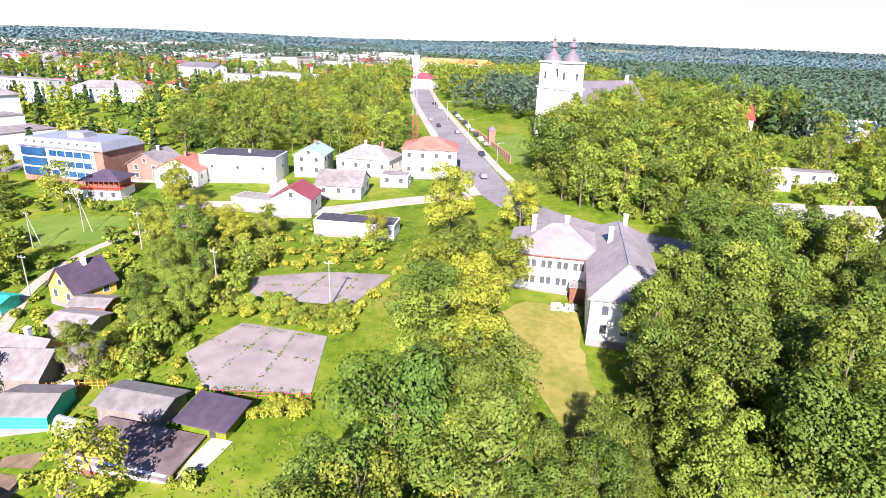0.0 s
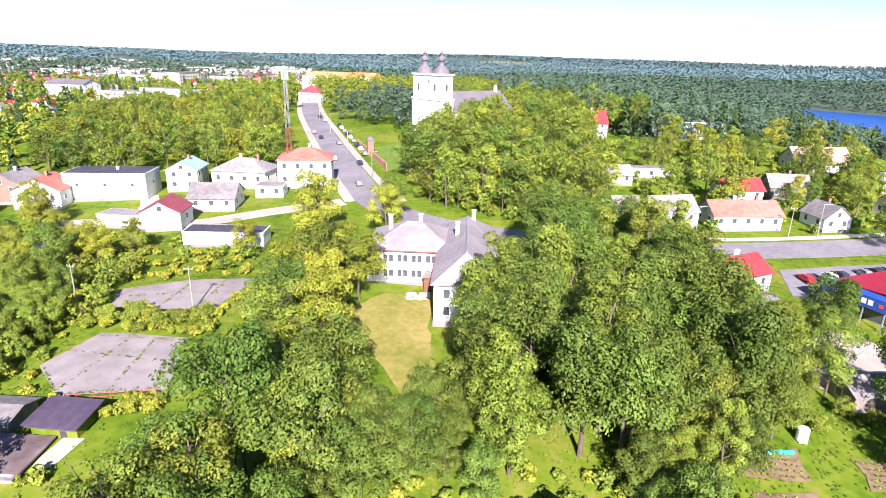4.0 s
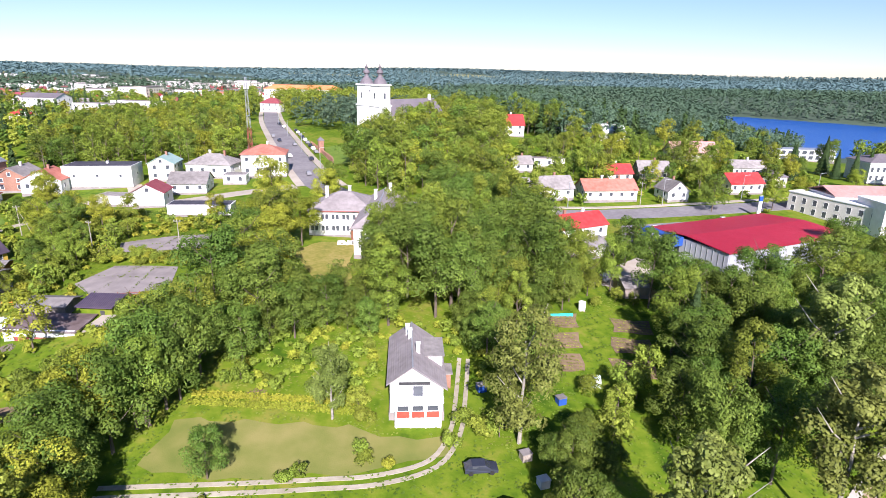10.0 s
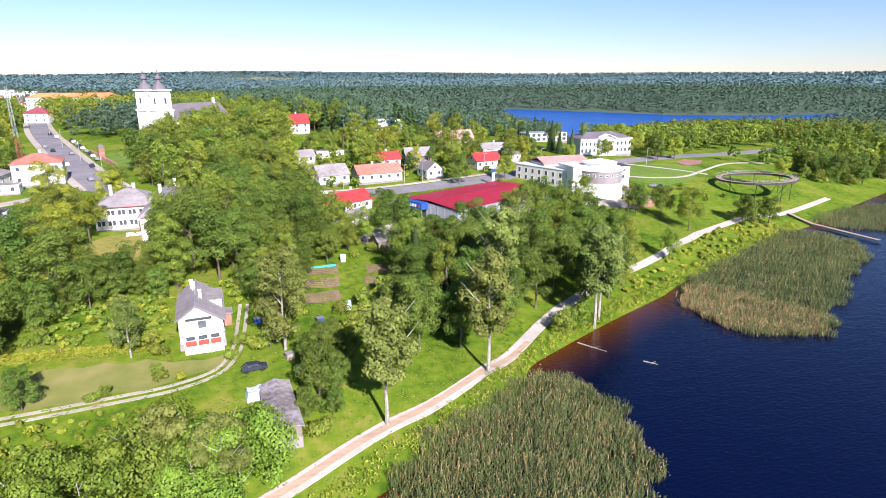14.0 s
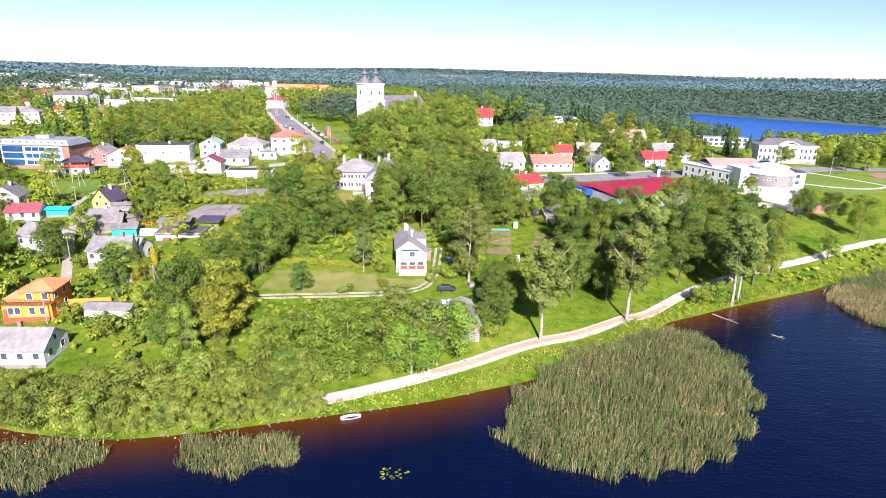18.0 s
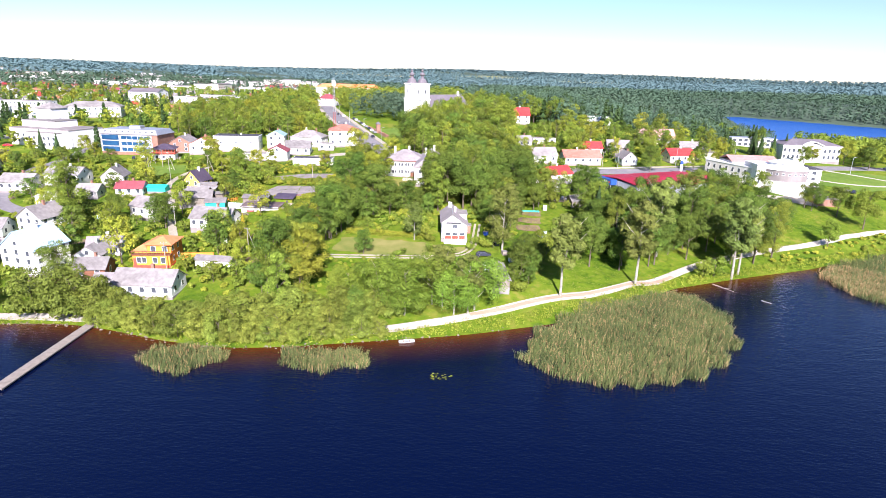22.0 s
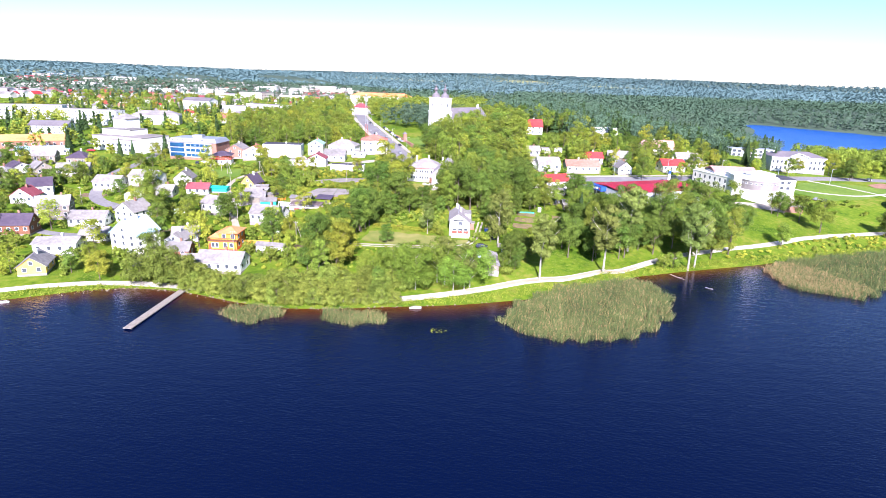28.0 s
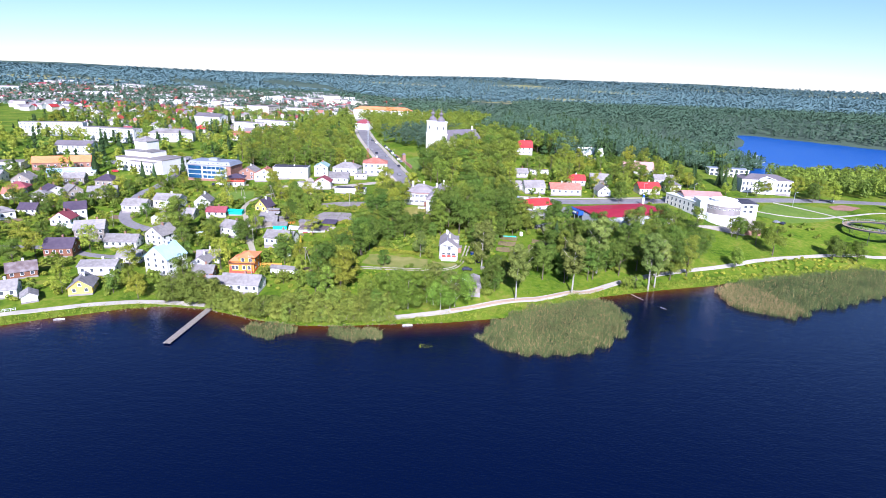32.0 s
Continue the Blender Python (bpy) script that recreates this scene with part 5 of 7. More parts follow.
part("nave_roof", shift(gable_roof(36, 15, 14.0, 7.0, 0.5, 0.25, "x"), 21, 0), "darkslate", e, "dark sheet nave roof")
part("roof_turret", tube(bmesh.new(), (36, 0, 20.5), (36, 0, 23.5), 0.9, 0.6, 8), "white", e)
for i in range(5):
    for s in (-1, 1):
        add_window(e, 9 + i * 6, s * 7.5, 8, 0 if s < 0 else 180, 1.4, 3.4)

# churchyard wall and gate pillar
e = place("churchyard_wall", "low red brick churchyard wall with a gate pillar", "wall", -27, 214, -69.5, (30, 0.5))
for i in range(20):
    part("wall_bay", box(bmesh.new(), -29 + i * 2.9, -26.2 + i * 2.9, -0.2, 0.2, -1.2, 1.4), "brick", e)
    part("pier", box(bmesh.new(), -29.3 + i * 2.9, -28.95 + i * 2.9, -0.32, 0.32, -1.2, 1.7), "brick", e)
part("gate_pillar", box(bmesh.new(), -1.2, 1.2, -1.2, 1.2, -0.5, 5.5), "brick", e)
part("pillar_cap", shift(hip_roof(2.4, 2.4, 5.5, 1.6, 0.3), 0, 0), "darkslate", e)

# lattice mast
e = place("radio_mast", "tall rust-red and grey lattice radio mast", "mast", -44, 166.5, 0, (1, 1))
for seg in range(8):
    z0, z1 = seg * 4.5, seg * 4.5 + 4.5
    w0, w1 = 0.8 - seg * 0.06, 0.8 - (seg + 1) * 0.06
    bm = bmesh.new()
    for sx, sy in ((-1, -1), (1, -1), (1, 1), (-1, 1)):
        tube(bm, (sx * w0, sy * w0, z0), (sx * w1, sy * w1, z1), 0.06, 0.06, 5)
        nxt = {(-1, -1): (1, -1), (1, -1): (1, 1), (1, 1): (-1, 1), (-1, 1): (-1, -1)}[(sx, sy)]
        tube(bm, (sx * w0, sy * w0, z0), (nxt[0] * w1, nxt[1] * w1, z1), 0.035, 0.035, 4)
        tube(bm, (sx * w1, sy * w1, z1), (nxt[0] * w1, nxt[1] * w1, z1), 0.035, 0.035, 4)
    part("mast_section", bm, "oxide" if seg < 4 else "metal", e)
for k in range(5):
    a = k * 1.256
    part("antenna", box(bmesh.new(), 0.9 * math.cos(a) - 0.12, 0.9 * math.cos(a) + 0.12, 0.9 * math.sin(a) - 0.12, 0.9 * math.sin(a) + 0.12, 32, 34.6), "white", e)

# ring walkway on stilts
e = place("ring_walkway", "raised ring-shaped viewing walkway on dark steel stilts", "walkway", 255, 112, 0, (0.1, 0.1))
base_z = e.matrix_world.translation.z
R0, N = 15.5, 48
ring = []
for i in range(N):
    a = 6.2832 * i / N
    ring.append((math.cos(a), math.sin(a), 13.0 - base_z - 0.8 * math.cos(a - 2.3)))
for nm, r_in, r_out, zlo, zhi, mat in (("deck", R0 - 1.2, R0 + 1.2, -0.25, 0.0, "boards"), ("outer_beam", R0 + 1.2, R0 + 1.35, -0.7, 0.1, "darkmetal"), ("inner_beam", R0 - 1.35, R0 - 1.2, -0.7, 0.1, "darkmetal"),
                                       ("outer_handrail", R0 + 1.22, R0 + 1.3, 1.0, 1.1, "metal"), ("inner_handrail", R0 - 1.3, R0 - 1.22, 1.0, 1.1, "metal")):
    bm = bmesh.new()
    loops = [[bm.verts.new((c * r, s * r, z + dz)) for r, dz in ((r_in, zlo), (r_out, zlo), (r_out, zhi), (r_in, zhi))] for c, s, z in ring]
    for i in range(N):
        p, q = loops[i], loops[(i + 1) % N]
        for k in range(4):
            bm.faces.new((p[k], p[(k + 1) % 4], q[(k + 1) % 4], q[k]))
    bmesh.ops.recalc_face_normals(bm, faces=bm.faces[:])
    part(nm, bm, mat, e)
for i in range(N):
    c, s, z = ring[i]
    for r in (R0 - 1.26, R0 + 1.26):
        part("rail_post", tube(bmesh.new(), (c * r, s * r, z), (c * r, s * r, z + 1.0), 0.04, 0.04, 4), "metal", e)
for i in range(0, N, 6):
    c, s, z = ring[i]
    gz = on_mesh(255 + c * R0, 112 + s * R0) - base_z - 0.3
    if gz < z - 1.5:
        part("stilt", tube(bmesh.new(), (c * (R0 - 1), s * (R0 - 1), gz), (c * (R0 - 1), s * (R0 - 1), z - 0.3), 0.16, 0.14, 6), "darkmetal", e)
        part("brace", tube(bmesh.new(), (c * (R0 - 5), s * (R0 - 5), on_mesh(255 + c * (R0 - 5), 112 + s * (R0 - 5)) - base_z - 0.3), (c * (R0 + 1), s * (R0 + 1), z - 0.4), 0.12, 0.12, 6), "darkmetal", e)

# ---- trees ----
rng = np.random.default_rng(7)


def leaf_mesh(name, centres, normals, size, mat, aspect=0.62):
    """Many small folded leaves, each a rhombus at a centre, facing about its normal."""
    n = len(centres)
    nrm = normals / np.maximum(np.linalg.norm(normals, axis=1, keepdims=True), 1e-6)
    rnd = rng.normal(size=(n, 3))
    u = np.cross(nrm, rnd)
    u /= np.maximum(np.linalg.norm(u, axis=1, keepdims=True), 1e-6)
    v = np.cross(nrm, u)
    s = (size * rng.uniform(0.6, 1.3, n))[:, None]
    quad = np.stack([centres - u * s, centres - v * s * aspect + nrm * s * 0.15, centres + u * s, centres + v * s * aspect + nrm * s * 0.15], 1).reshape(-1, 3)
    me = bpy.data.meshes.new(name)
    me.vertices.add(4 * n)
    me.vertices.foreach_set("co", quad.ravel())
    me.loops.add(4 * n)
    me.loops.foreach_set("vertex_index", np.arange(4 * n, dtype=np.int32))
    me.polygons.add(n)
    me.polygons.foreach_set("loop_start", np.arange(0, 4 * n, 4, dtype=np.int32))
    me.update(calc_edges=True)
    me.materials.append(M[mat])
    return me


def blob_points(blobs, count):
    """Points on the shells of several uneven balls, thinned inside, with their outward directions."""
    vol = np.array([b[3] ** 2 for b in blobs])
    pick = rng.choice(len(blobs), count, p=vol / vol.sum())
    b = np.array(blobs)[pick]
    d = rng.normal(size=(count, 3))
    d /= np.linalg.norm(d, axis=1, keepdims=True)
    d[:, 2] = np.where((d[:, 2] < -0.2) & (rng.random(count) < 0.6), -d[:, 2], d[:, 2])
    r = b[:, 3] * (1 - np.abs(rng.normal(0, 0.16, count)))
    wob = 1 + 0.18 * np.sin(d[:, 0] * 7 + b[:, 0] * 3) * np.sin(d[:, 2] * 6 + b[:, 1])
    p = b[:, :3] + d * (r * wob)[:, None] * [1, 1, 0.85]
    return p, d * 0.9 + rng.normal(0, 0.3, (count, 3)) + [0, 0, 0.3]


SHAPES = {}


def trunk_bm(height_m, radius, limbs, lean=0.04, bare=0.3):
    bm = bmesh.new()
    pts = [Vector((0, 0, -0.4))]
    for i in range(1, 6):
        pts.append(Vector((rng.normal(0, lean) * i, rng.normal(0, lean) * i, height_m * 0.8 * i / 5)))
    for i in range(5):
        tube(bm, pts[i], pts[i + 1], radius * (1 - i * 0.17), radius * (1 - (i + 1) * 0.17), 7)
    for k in range(limbs):
        t = bare + (0.75 - bare) * (k + rng.random()) / limbs
        p = pts[min(4, int(t / 0.8 * 5))].lerp(pts[min(5, int(t / 0.8 * 5) + 1)], (t / 0.8 * 5) % 1)
        a, L = rng.uniform(0, 6.28), height_m * rng.uniform(0.14, 0.28)
        mid = p + Vector((math.cos(a) * L * 0.5, math.sin(a) * L * 0.5, L * 0.45))
        end = mid + Vector((math.cos(a) * L * 0.4, math.sin(a) * L * 0.4, L * 0.5))
        tube(bm, p, mid, radius * 0.38, radius * 0.22, 5)
        tube(bm, mid, end, radius * 0.22, radius * 0.06, 5)
    return bm


def tree_proto(kind, leaves, size, mat, ht, width, bark="bark", bare=0.25):
    """Trunk and crown meshes of one tree."""
    blobs = []
    if kind == "round":
        n = 34
        for i in range(n):
            z = bare + (1 - bare) * (0.16 + 0.72 * rng.random())
            f = math.sin(math.pi * min(1, (z - bare) / (1 - bare) * 0.85 + 0.12)) ** 0.7
            a, r = rng.uniform(0, 6.28), width * 0.40 * f * rng.random() ** 0.4
            blobs.append((r * math.cos(a), r * math.sin(a), z * ht, width * rng.uniform(0.09, 0.175)))
    elif kind == "tall":
        for i in range(36):
            z = bare + (0.95 - bare) * i / 35
            f = math.sin(math.pi * (0.12 + 0.80 * i / 35)) ** 0.6
            a, r = rng.uniform(0, 6.28), width * 0.36 * f * rng.random() ** 0.4
            blobs.append((r * math.cos(a), r * math.sin(a), z * ht, width * rng.uniform(0.085, 0.165) * (0.6 + 0.5 * f)))
    elif kind == "bush":
        for i in range(8):
            a, r = rng.uniform(0, 6.28), width * 0.34 * math.sqrt(rng.random())
            blobs.append((r * math.cos(a), r * math.sin(a), ht * rng.uniform(0.3, 0.72), width * rng.uniform(0.16, 0.28)))
    if kind == "spruce":
        t = rng.random(leaves) ** 0.62
        z = ht * (1 - 0.93 * t)
        layer = 0.72 + 0.28 * np.abs(np.sin(t * 34))
        r = width * 0.5 * t * layer * np.sqrt(rng.uniform(0.35, 1, leaves))
        a = rng.uniform(0, 6.2832, leaves)
        c = np.stack([r * np.cos(a), r * np.sin(a), z - r * 0.25], -1)
        nrm = np.stack([np.cos(a), np.sin(a), np.full(leaves, 0.9)], -1) + rng.normal(0, 0.35, (leaves, 3))
    else:
        c, nrm = blob_points(blobs, leaves)
    crown = leaf_mesh("crown", c, nrm, size, mat)
    SHAPES[crown.name] = (c, nrm, size, mat)
    bm = trunk_bm(ht, max(0.14, ht * 0.017), 0 if kind in ("spruce", "bush") else 7, bare=max(bare, 0.15))
    me = bpy.data.meshes.new("trunk")
    bm.to_mesh(me)
    bm.free()
    me.materials.append(M[bark])
    return me, crown


SPECS = {
    "ash": ("round", 9676, 0.193, "leaf_a", 18, 12, "bark", 0.2), "linden": ("round", 9676, 0.193, "leaf_b", 16, 12, "bark", 0.15), "oak": ("round", 9676, 0.201, "leaf_c", 18, 14, "bark", 0.2),
    "elm": ("tall", 9676, 0.193, "leaf_a", 19, 11, "bark", 0.15), "maple": ("round", 8467, 0.193, "leaf_c", 14, 11, "bark", 0.12),
    "birch": ("tall", 12096, 0.201, "leaf_w", 20, 13, "birchbark", 0.2), "poplar": ("tall", 12096, 0.25, "leaf_w", 24, 12, "birchbark", 0.36), "willow": ("round", 6955, 0.193, "leaf_v", 8.5, 10, "bark", 0.0),
    "spruce": ("spruce", 4160, 0.336, "needle", 18, 7, "bark", 0.05), "fruit": ("round", 1760, 0.208, "leaf_a", 6, 6, "bark", 0.1), "bush": ("bush", 1300, 0.165, "leaf_b", 3, 4, "bark", 0.0),
    "alder": ("round", 9828, 0.161, "leaf_g", 11, 12, "birchbark", 0.1), "golden_thuja": ("spruce", 2240, 0.128, "leaf_y", 6, 2.4, "bark", 0.05), "shrub": ("bush", 1300, 0.165, "leaf_a", 3.2, 4.2, "bark", 0.0)}
PROTO, LIGHT = {}, {}
for k, spec in SPECS.items():
    PROTO[k] = [tree_proto(*spec) for _ in range(3 if k in ("ash", "oak", "linden", "elm") else 2)]
    few = list(spec)
    few[1], few[2] = int(spec[1] * 0.22), spec[2] * 1.75
    LIGHT[k] = [tree_proto(*few) for _ in range(3)]
LABEL = {"ash": "broad leafy green ash tree", "linden": "yellow-green linden tree with a dense crown", "oak": "large dark green oak tree", "elm": "tall green elm tree", "maple": "dark green maple tree",
         "birch": "tall pale-barked birch tree with loose foliage", "poplar": "tall grey-green poplar with a bare pale trunk", "willow": "low grey-green willow on the shore", "spruce": "dark green conical spruce tree",
         "golden_thuja": "narrow golden-yellow thuja in a garden", "alder": "bright green leafy alder near the shore", "fruit": "small round garden fruit tree", "bush": "low yellow-green garden bush", "shrub": "low dark green garden shrub"}


def tree(kind, x, y, scale=1.0, stretch=1.0, light=False):
    t, c = (LIGHT if light else PROTO)[kind][int(rng.integers(len((LIGHT if light else PROTO)[kind])))]
    small = kind in ("bush", "shrub")
    e = thing(kind if small else kind + "_tree", LABEL[kind], "bush" if small else "tree", x, y, on_mesh(x, y) - 0.1, rng.uniform(0, 360), group="garden bushes" if small else kind + " trees")
    for n, me in (("trunk", t), ("crown", c)):
        if n == "trunk" and small:
            continue
        o = new(n, me)
        o.parent, o.scale = e, (scale, scale, scale * stretch)
    return e


def free(x, y, r=1.0):
    for hx, hy, yaw, a, b in FOOT:
        if abs(x - hx) > 50 or abs(y - hy) > 50:
            continue
        c, s = math.cos(radians(yaw)), math.sin(radians(yaw))
        u, v = (x - hx) * c + (y - hy) * s, -(x - hx) * s + (y - hy) * c
        if abs(u) < a + r and abs(v) < b + r:
            return False
    for line, half in ROADS:
        if np.min(np.hypot(line[:, 0] - x, line[:, 1] - y)) < half + r:
            return False
    return not any(inside(p, x + u, y + v) for p in PATCHES for u, v in ((0, 0), (r, 0), (-r, 0), (0, r), (0, -r)))


def scatter(poly, spacing, kinds, lo=0.8, hi=1.2, r=1.0, jitter=0.45, keep=1.0, light=False):
    """Trees over a piece of land, at about the spacing given."""
    xs, ys = [p[0] for p in poly], [p[1] for p in poly]
    row = 0
    y = min(ys)
    while y < max(ys):
        x = min(xs) + (spacing / 2 if row % 2 else 0)
        while x < max(xs):
            px, py = x + rng.uniform(-jitter, jitter) * spacing, y + rng.uniform(-jitter, jitter) * spacing
            if inside(poly, px, py) and rng.random() < keep and free(px, py, r):
                tree(str(rng.choice(kinds)), px, py, rng.uniform(lo, hi), rng.uniform(0.9, 1.15), light)
            x += spacing
        row += 1
        y += spacing


def grove(name, label, poly, spacing, kinds, lo=0.8, hi=1.2, r=1.0, keep=1.0):
    """Many trees too far to tell apart, joined by leaf kind."""
    heap, share = {}, 0.13 if name.endswith("wood") else (0.4 if name == "garden_shrubs" else 0.9)
    xs, ys = [p[0] for p in poly], [p[1] for p in poly]
    y = min(ys)
    while y < max(ys):
        x = min(xs)
        while x < max(xs):
            px, py = x + rng.uniform(-0.5, 0.5) * spacing, y + rng.uniform(-0.5, 0.5) * spacing
            if inside(poly, px, py) and rng.random() < keep and free(px, py, r):
                kind = str(rng.choice(kinds))
                c, n, size, mat = SHAPES[LIGHT[kind][int(rng.integers(3))][1].name]
                a, sc = rng.uniform(0, 6.28), rng.uniform(lo, hi)
                turn = np.array([[math.cos(a), -math.sin(a), 0], [math.sin(a), math.cos(a), 0], [0, 0, 1]])
                half = rng.permutation(len(c))[:int(len(c) * share)]
                # broadleaf hill trees borrow the haze-tinted leaf colour
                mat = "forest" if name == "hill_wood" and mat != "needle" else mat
                heap.setdefault((mat, size), []).append((c[half] @ turn.T * sc + [px, py, on_mesh(px, py) - 0.1], n[half] @ turn.T))
            x += spacing
        y += spacing
    for (mat, size), bits in heap.items():
        me = leaf_mesh(name, np.concatenate([b[0] for b in bits]), np.concatenate([b[1] for b in bits]), size * (2.0 if name.endswith("wood") else 1.3 if name == "garden_shrubs" else 0.8), mat)
        tagged(new(name, me), label, "trees", kind="stuff")


# wooded strip beside the concrete yards, down to the shore
scatter([(-20, 92), (-14, 96), (-13, 82), (-8, 66), (-4, 54), (-2, 44), (-5, 32), (-11, 25), (-12, 8), (-14, -14), (-24, -18), (-24, 0), (-22, 14), (-23, 30), (-19, 50), (-18, 70)], 7.2, ["oak", "linden", "maple", "ash", "oak"], 0.75, 1.05, r=2.6)
scatter([(-6, 40), (14, 40), (18, 50), (10, 56), (-4, 52)], 4.2, ["maple", "oak", "maple", "fruit"], 0.42, 0.62, r=0.8)
scatter([(-10, 27), (17, 27), (18, 40), (-4, 40)], 3.6, ["shrub", "bush", "bush", "fruit"], 0.35, 0.7, r=0.4, keep=0.7)
# tall wood east of the school lawn
scatter([(20, 54), (22, 50), (30, 47), (34, 52), (44, 48), (48, 60), (50, 78), (54, 90), (46, 126), (27, 126), (25, 98), (20, 84)], 6.6, ["oak", "elm", "oak", "maple", "oak"], 0.8, 1.08, r=2.0)
for k, (x, y) in enumerate(((16.8, 77), (20, 85), (13.5, 57), (14.5, 63), (13.5, 69), (14.5, 75), (19, 61), (20, 70), (16, 51), (21.5, 78), (24, 90), (26, 97))):
    tree(("elm", "oak", "maple", "oak")[k % 4], x, y, rng.uniform(0.72, 0.95), 1.05)
scatter([(28, 45), (30, 37), (36, 34), (43, 31), (44, 48), (49, 60), (36, 56)], 5.0, ["maple", "oak", "maple", "elm"], 0.45, 0.68, r=1.0)
scatter([(48, 46), (52, 58), (60, 64), (70, 60), (66, 70), (56, 72), (46, 66)], 5.0, ["maple", "fruit", "ash"], 0.45, 0.7, r=1.0)
# wood south of the supermarket
scatter([(60, 14), (66, 10), (74, 14), (84, 20), (100, 28), (118, 30), (140, 45), (148, 62), (142, 82), (130, 82), (116, 76), (100, 66), (90, 68), (78, 72), (70, 62), (72, 50), (66, 34)], 7.2, ["oak", "maple", "oak", "maple", "elm"], 0.7, 1.0, r=1.6)
scatter([(42, -2), (46, 2), (52, 14), (50, 26), (44, 22), (41, 10)], 4.5, ["fruit", "maple", "shrub"], 0.4, 0.75)
scatter([(52, 18), (62, 30), (68, 52), (64, 70), (56, 68), (54, 60), (66, 56), (54, 34)], 6, ["fruit", "fruit", "shrub"], 0.5, 0.9, keep=0.6)
# church hill
scatter([(-9, 182), (-6, 160), (4, 146), (28, 137), (46, 139), (52, 160), (58, 200), (58, 235), (64, 272), (100, 262), (110, 290), (30, 330), (-6, 300), (-4, 212), (-9, 200)], 6.9, ["ash", "linden", "elm", "ash", "oak"], 0.8, 1.03, light=True)
scatter([(-9, 182), (-7, 160), (4, 147), (28, 138), (47, 140), (47, 149), (28, 147), (8, 156), (-2, 172)], 4.2, ["fruit", "maple", "fruit"], 0.55, 0.8, r=0.8, light=True)
for x, y in ((47, 196), (44, 188), (49, 205), (42, 198)):
    tree("ash", x, y, rng.uniform(1.1, 1.25), 1.05, True)
grove("hill_wood", "leafy trees behind the church", [(-30, 270), (0, 255), (10, 330), (-40, 340), (-60, 300)], 9, ["ash", "linden", "elm"], 0.85, 1.1)
# park west of the main street
scatter([(-44, 178), (-60, 215), (-92, 300), (-130, 335), (-175, 305), (-165, 230), (-140, 188), (-120, 163), (-88, 170), (-66, 178)], 9, ["ash", "oak", "elm", "linden"], 0.7, 0.95, keep=0.92, light=True)
# overgrown slope round the concrete yards
scatter([(-64, 56), (-53, 58), (-55, 68), (-51, 78), (-56, 86), (-50, 97), (-32, 98), (-32, 106), (-66, 108), (-100, 128), (-104, 114), (-84, 104), (-68, 90), (-64, 72)], 4.6, ["fruit", "shrub", "bush", "fruit", "bush"], 0.5, 1.05, r=0.8, keep=0.95, light=True)
scatter([(-52, 73), (-32, 71), (-30, 80), (-50, 82)], 2.6, ["bush", "shrub", "shrub"], 0.6, 0.95, r=0.4)
# tall shrubs beside the concrete yards and trees on the slope above them
scatter([(-63, 56), (-53, 56), (-53.5, 64), (-55.5, 75), (-57, 85), (-64, 97), (-76, 95), (-67, 78)], 3.4, ["fruit", "maple", "fruit", "ash"], 0.48, 0.6, r=0.6)
for kind, x, y, sc in (("linden", -79, 97, 0.72), ("maple", -71, 96, 0.85), ("linden", -65, 101, 0.66), ("maple", -86, 103, 0.72), ("linden", -75, 105, 0.7), ("ash", -60, 106, 0.5), ("linden", -36, 107, 0.55), ("linden", -11.5, 78.5, 0.88), ("linden", -19, 84, 0.85), ("elm", -105.9, 35.4, 1.2), ("maple", -72.7, 32.7, 0.9), ("oak", -153.4, -9.6, 0.7), ("oak", -81.8, -7.5, 0.66), ("linden", -90, -25.5, 0.66),
                       ("maple", 73.5, 84.5, 0.95), ("oak", 57, 80, 0.75), ("maple", 252, 176, 0.95), ("linden", 247, 190, 0.95), ("ash", 258, 184, 0.9), ("linden", 266, 179, 0.85), ("oak", 207, 212, 0.9), ("spruce", 203, 208, 1.0), ("spruce", 262, 385, 1.15), ("ash", 268, 378, 1.15), ("spruce", 274, 388, 1.1), ("elm", 256, 378, 1.1), ("spruce", 252, 390, 1.2), ("ash", 246, 384, 1.1), ("linden", 174, 186, 0.8), ("maple", 182, 192, 0.75), ("maple", 217, 178, 0.8), ("maple", 118, 134, 0.95), ("linden", 153, 143, 0.7), ("linden", 196, 176, 0.6), ("linden", -8, 88.5, 0.95), ("maple", -13.5, 23, 1.1), ("ash", -16.5, 28, 0.95), ("oak", -11.5, 31, 0.8), ("maple", -17, 14.5, 1.1), ("oak", -20, 8, 0.85), ("linden", -21, 22, 0.85), ("ash", -24, 14, 0.8), ("oak", -16, 19, 0.78), ("maple", -3, 50, 0.8), ("oak", 2.5, 46, 0.6), ("ash", -7, 44, 0.8)):
    tree(kind, x, y, sc)
for x, y, sc in ((-31, 53, 0.9), (-29, 54.2, 1.0), (-33.5, 52.3, 0.6), (-36.8, 41.4, 0.45)):
    tree("bush", x, y, sc)
# shore willows
for k in range(36):
    x = -59 + k * 1.75 + rng.uniform(-0.7, 0.7)
    low = 0.62 if x < -38 else (0.85 if x < -22 else 0.7)
    back = (1.0, 4.2, 7.0)[k % 3]
    if x > -22 and k % 3 == 0:
        continue
    tree("willow", x, float(np.interp(x, [p[0] for p in SHORE], [p[1] for p in SHORE])) + back + rng.uniform(-0.4, 1.2), low * rng.uniform(0.88, 1.12), 1.1)
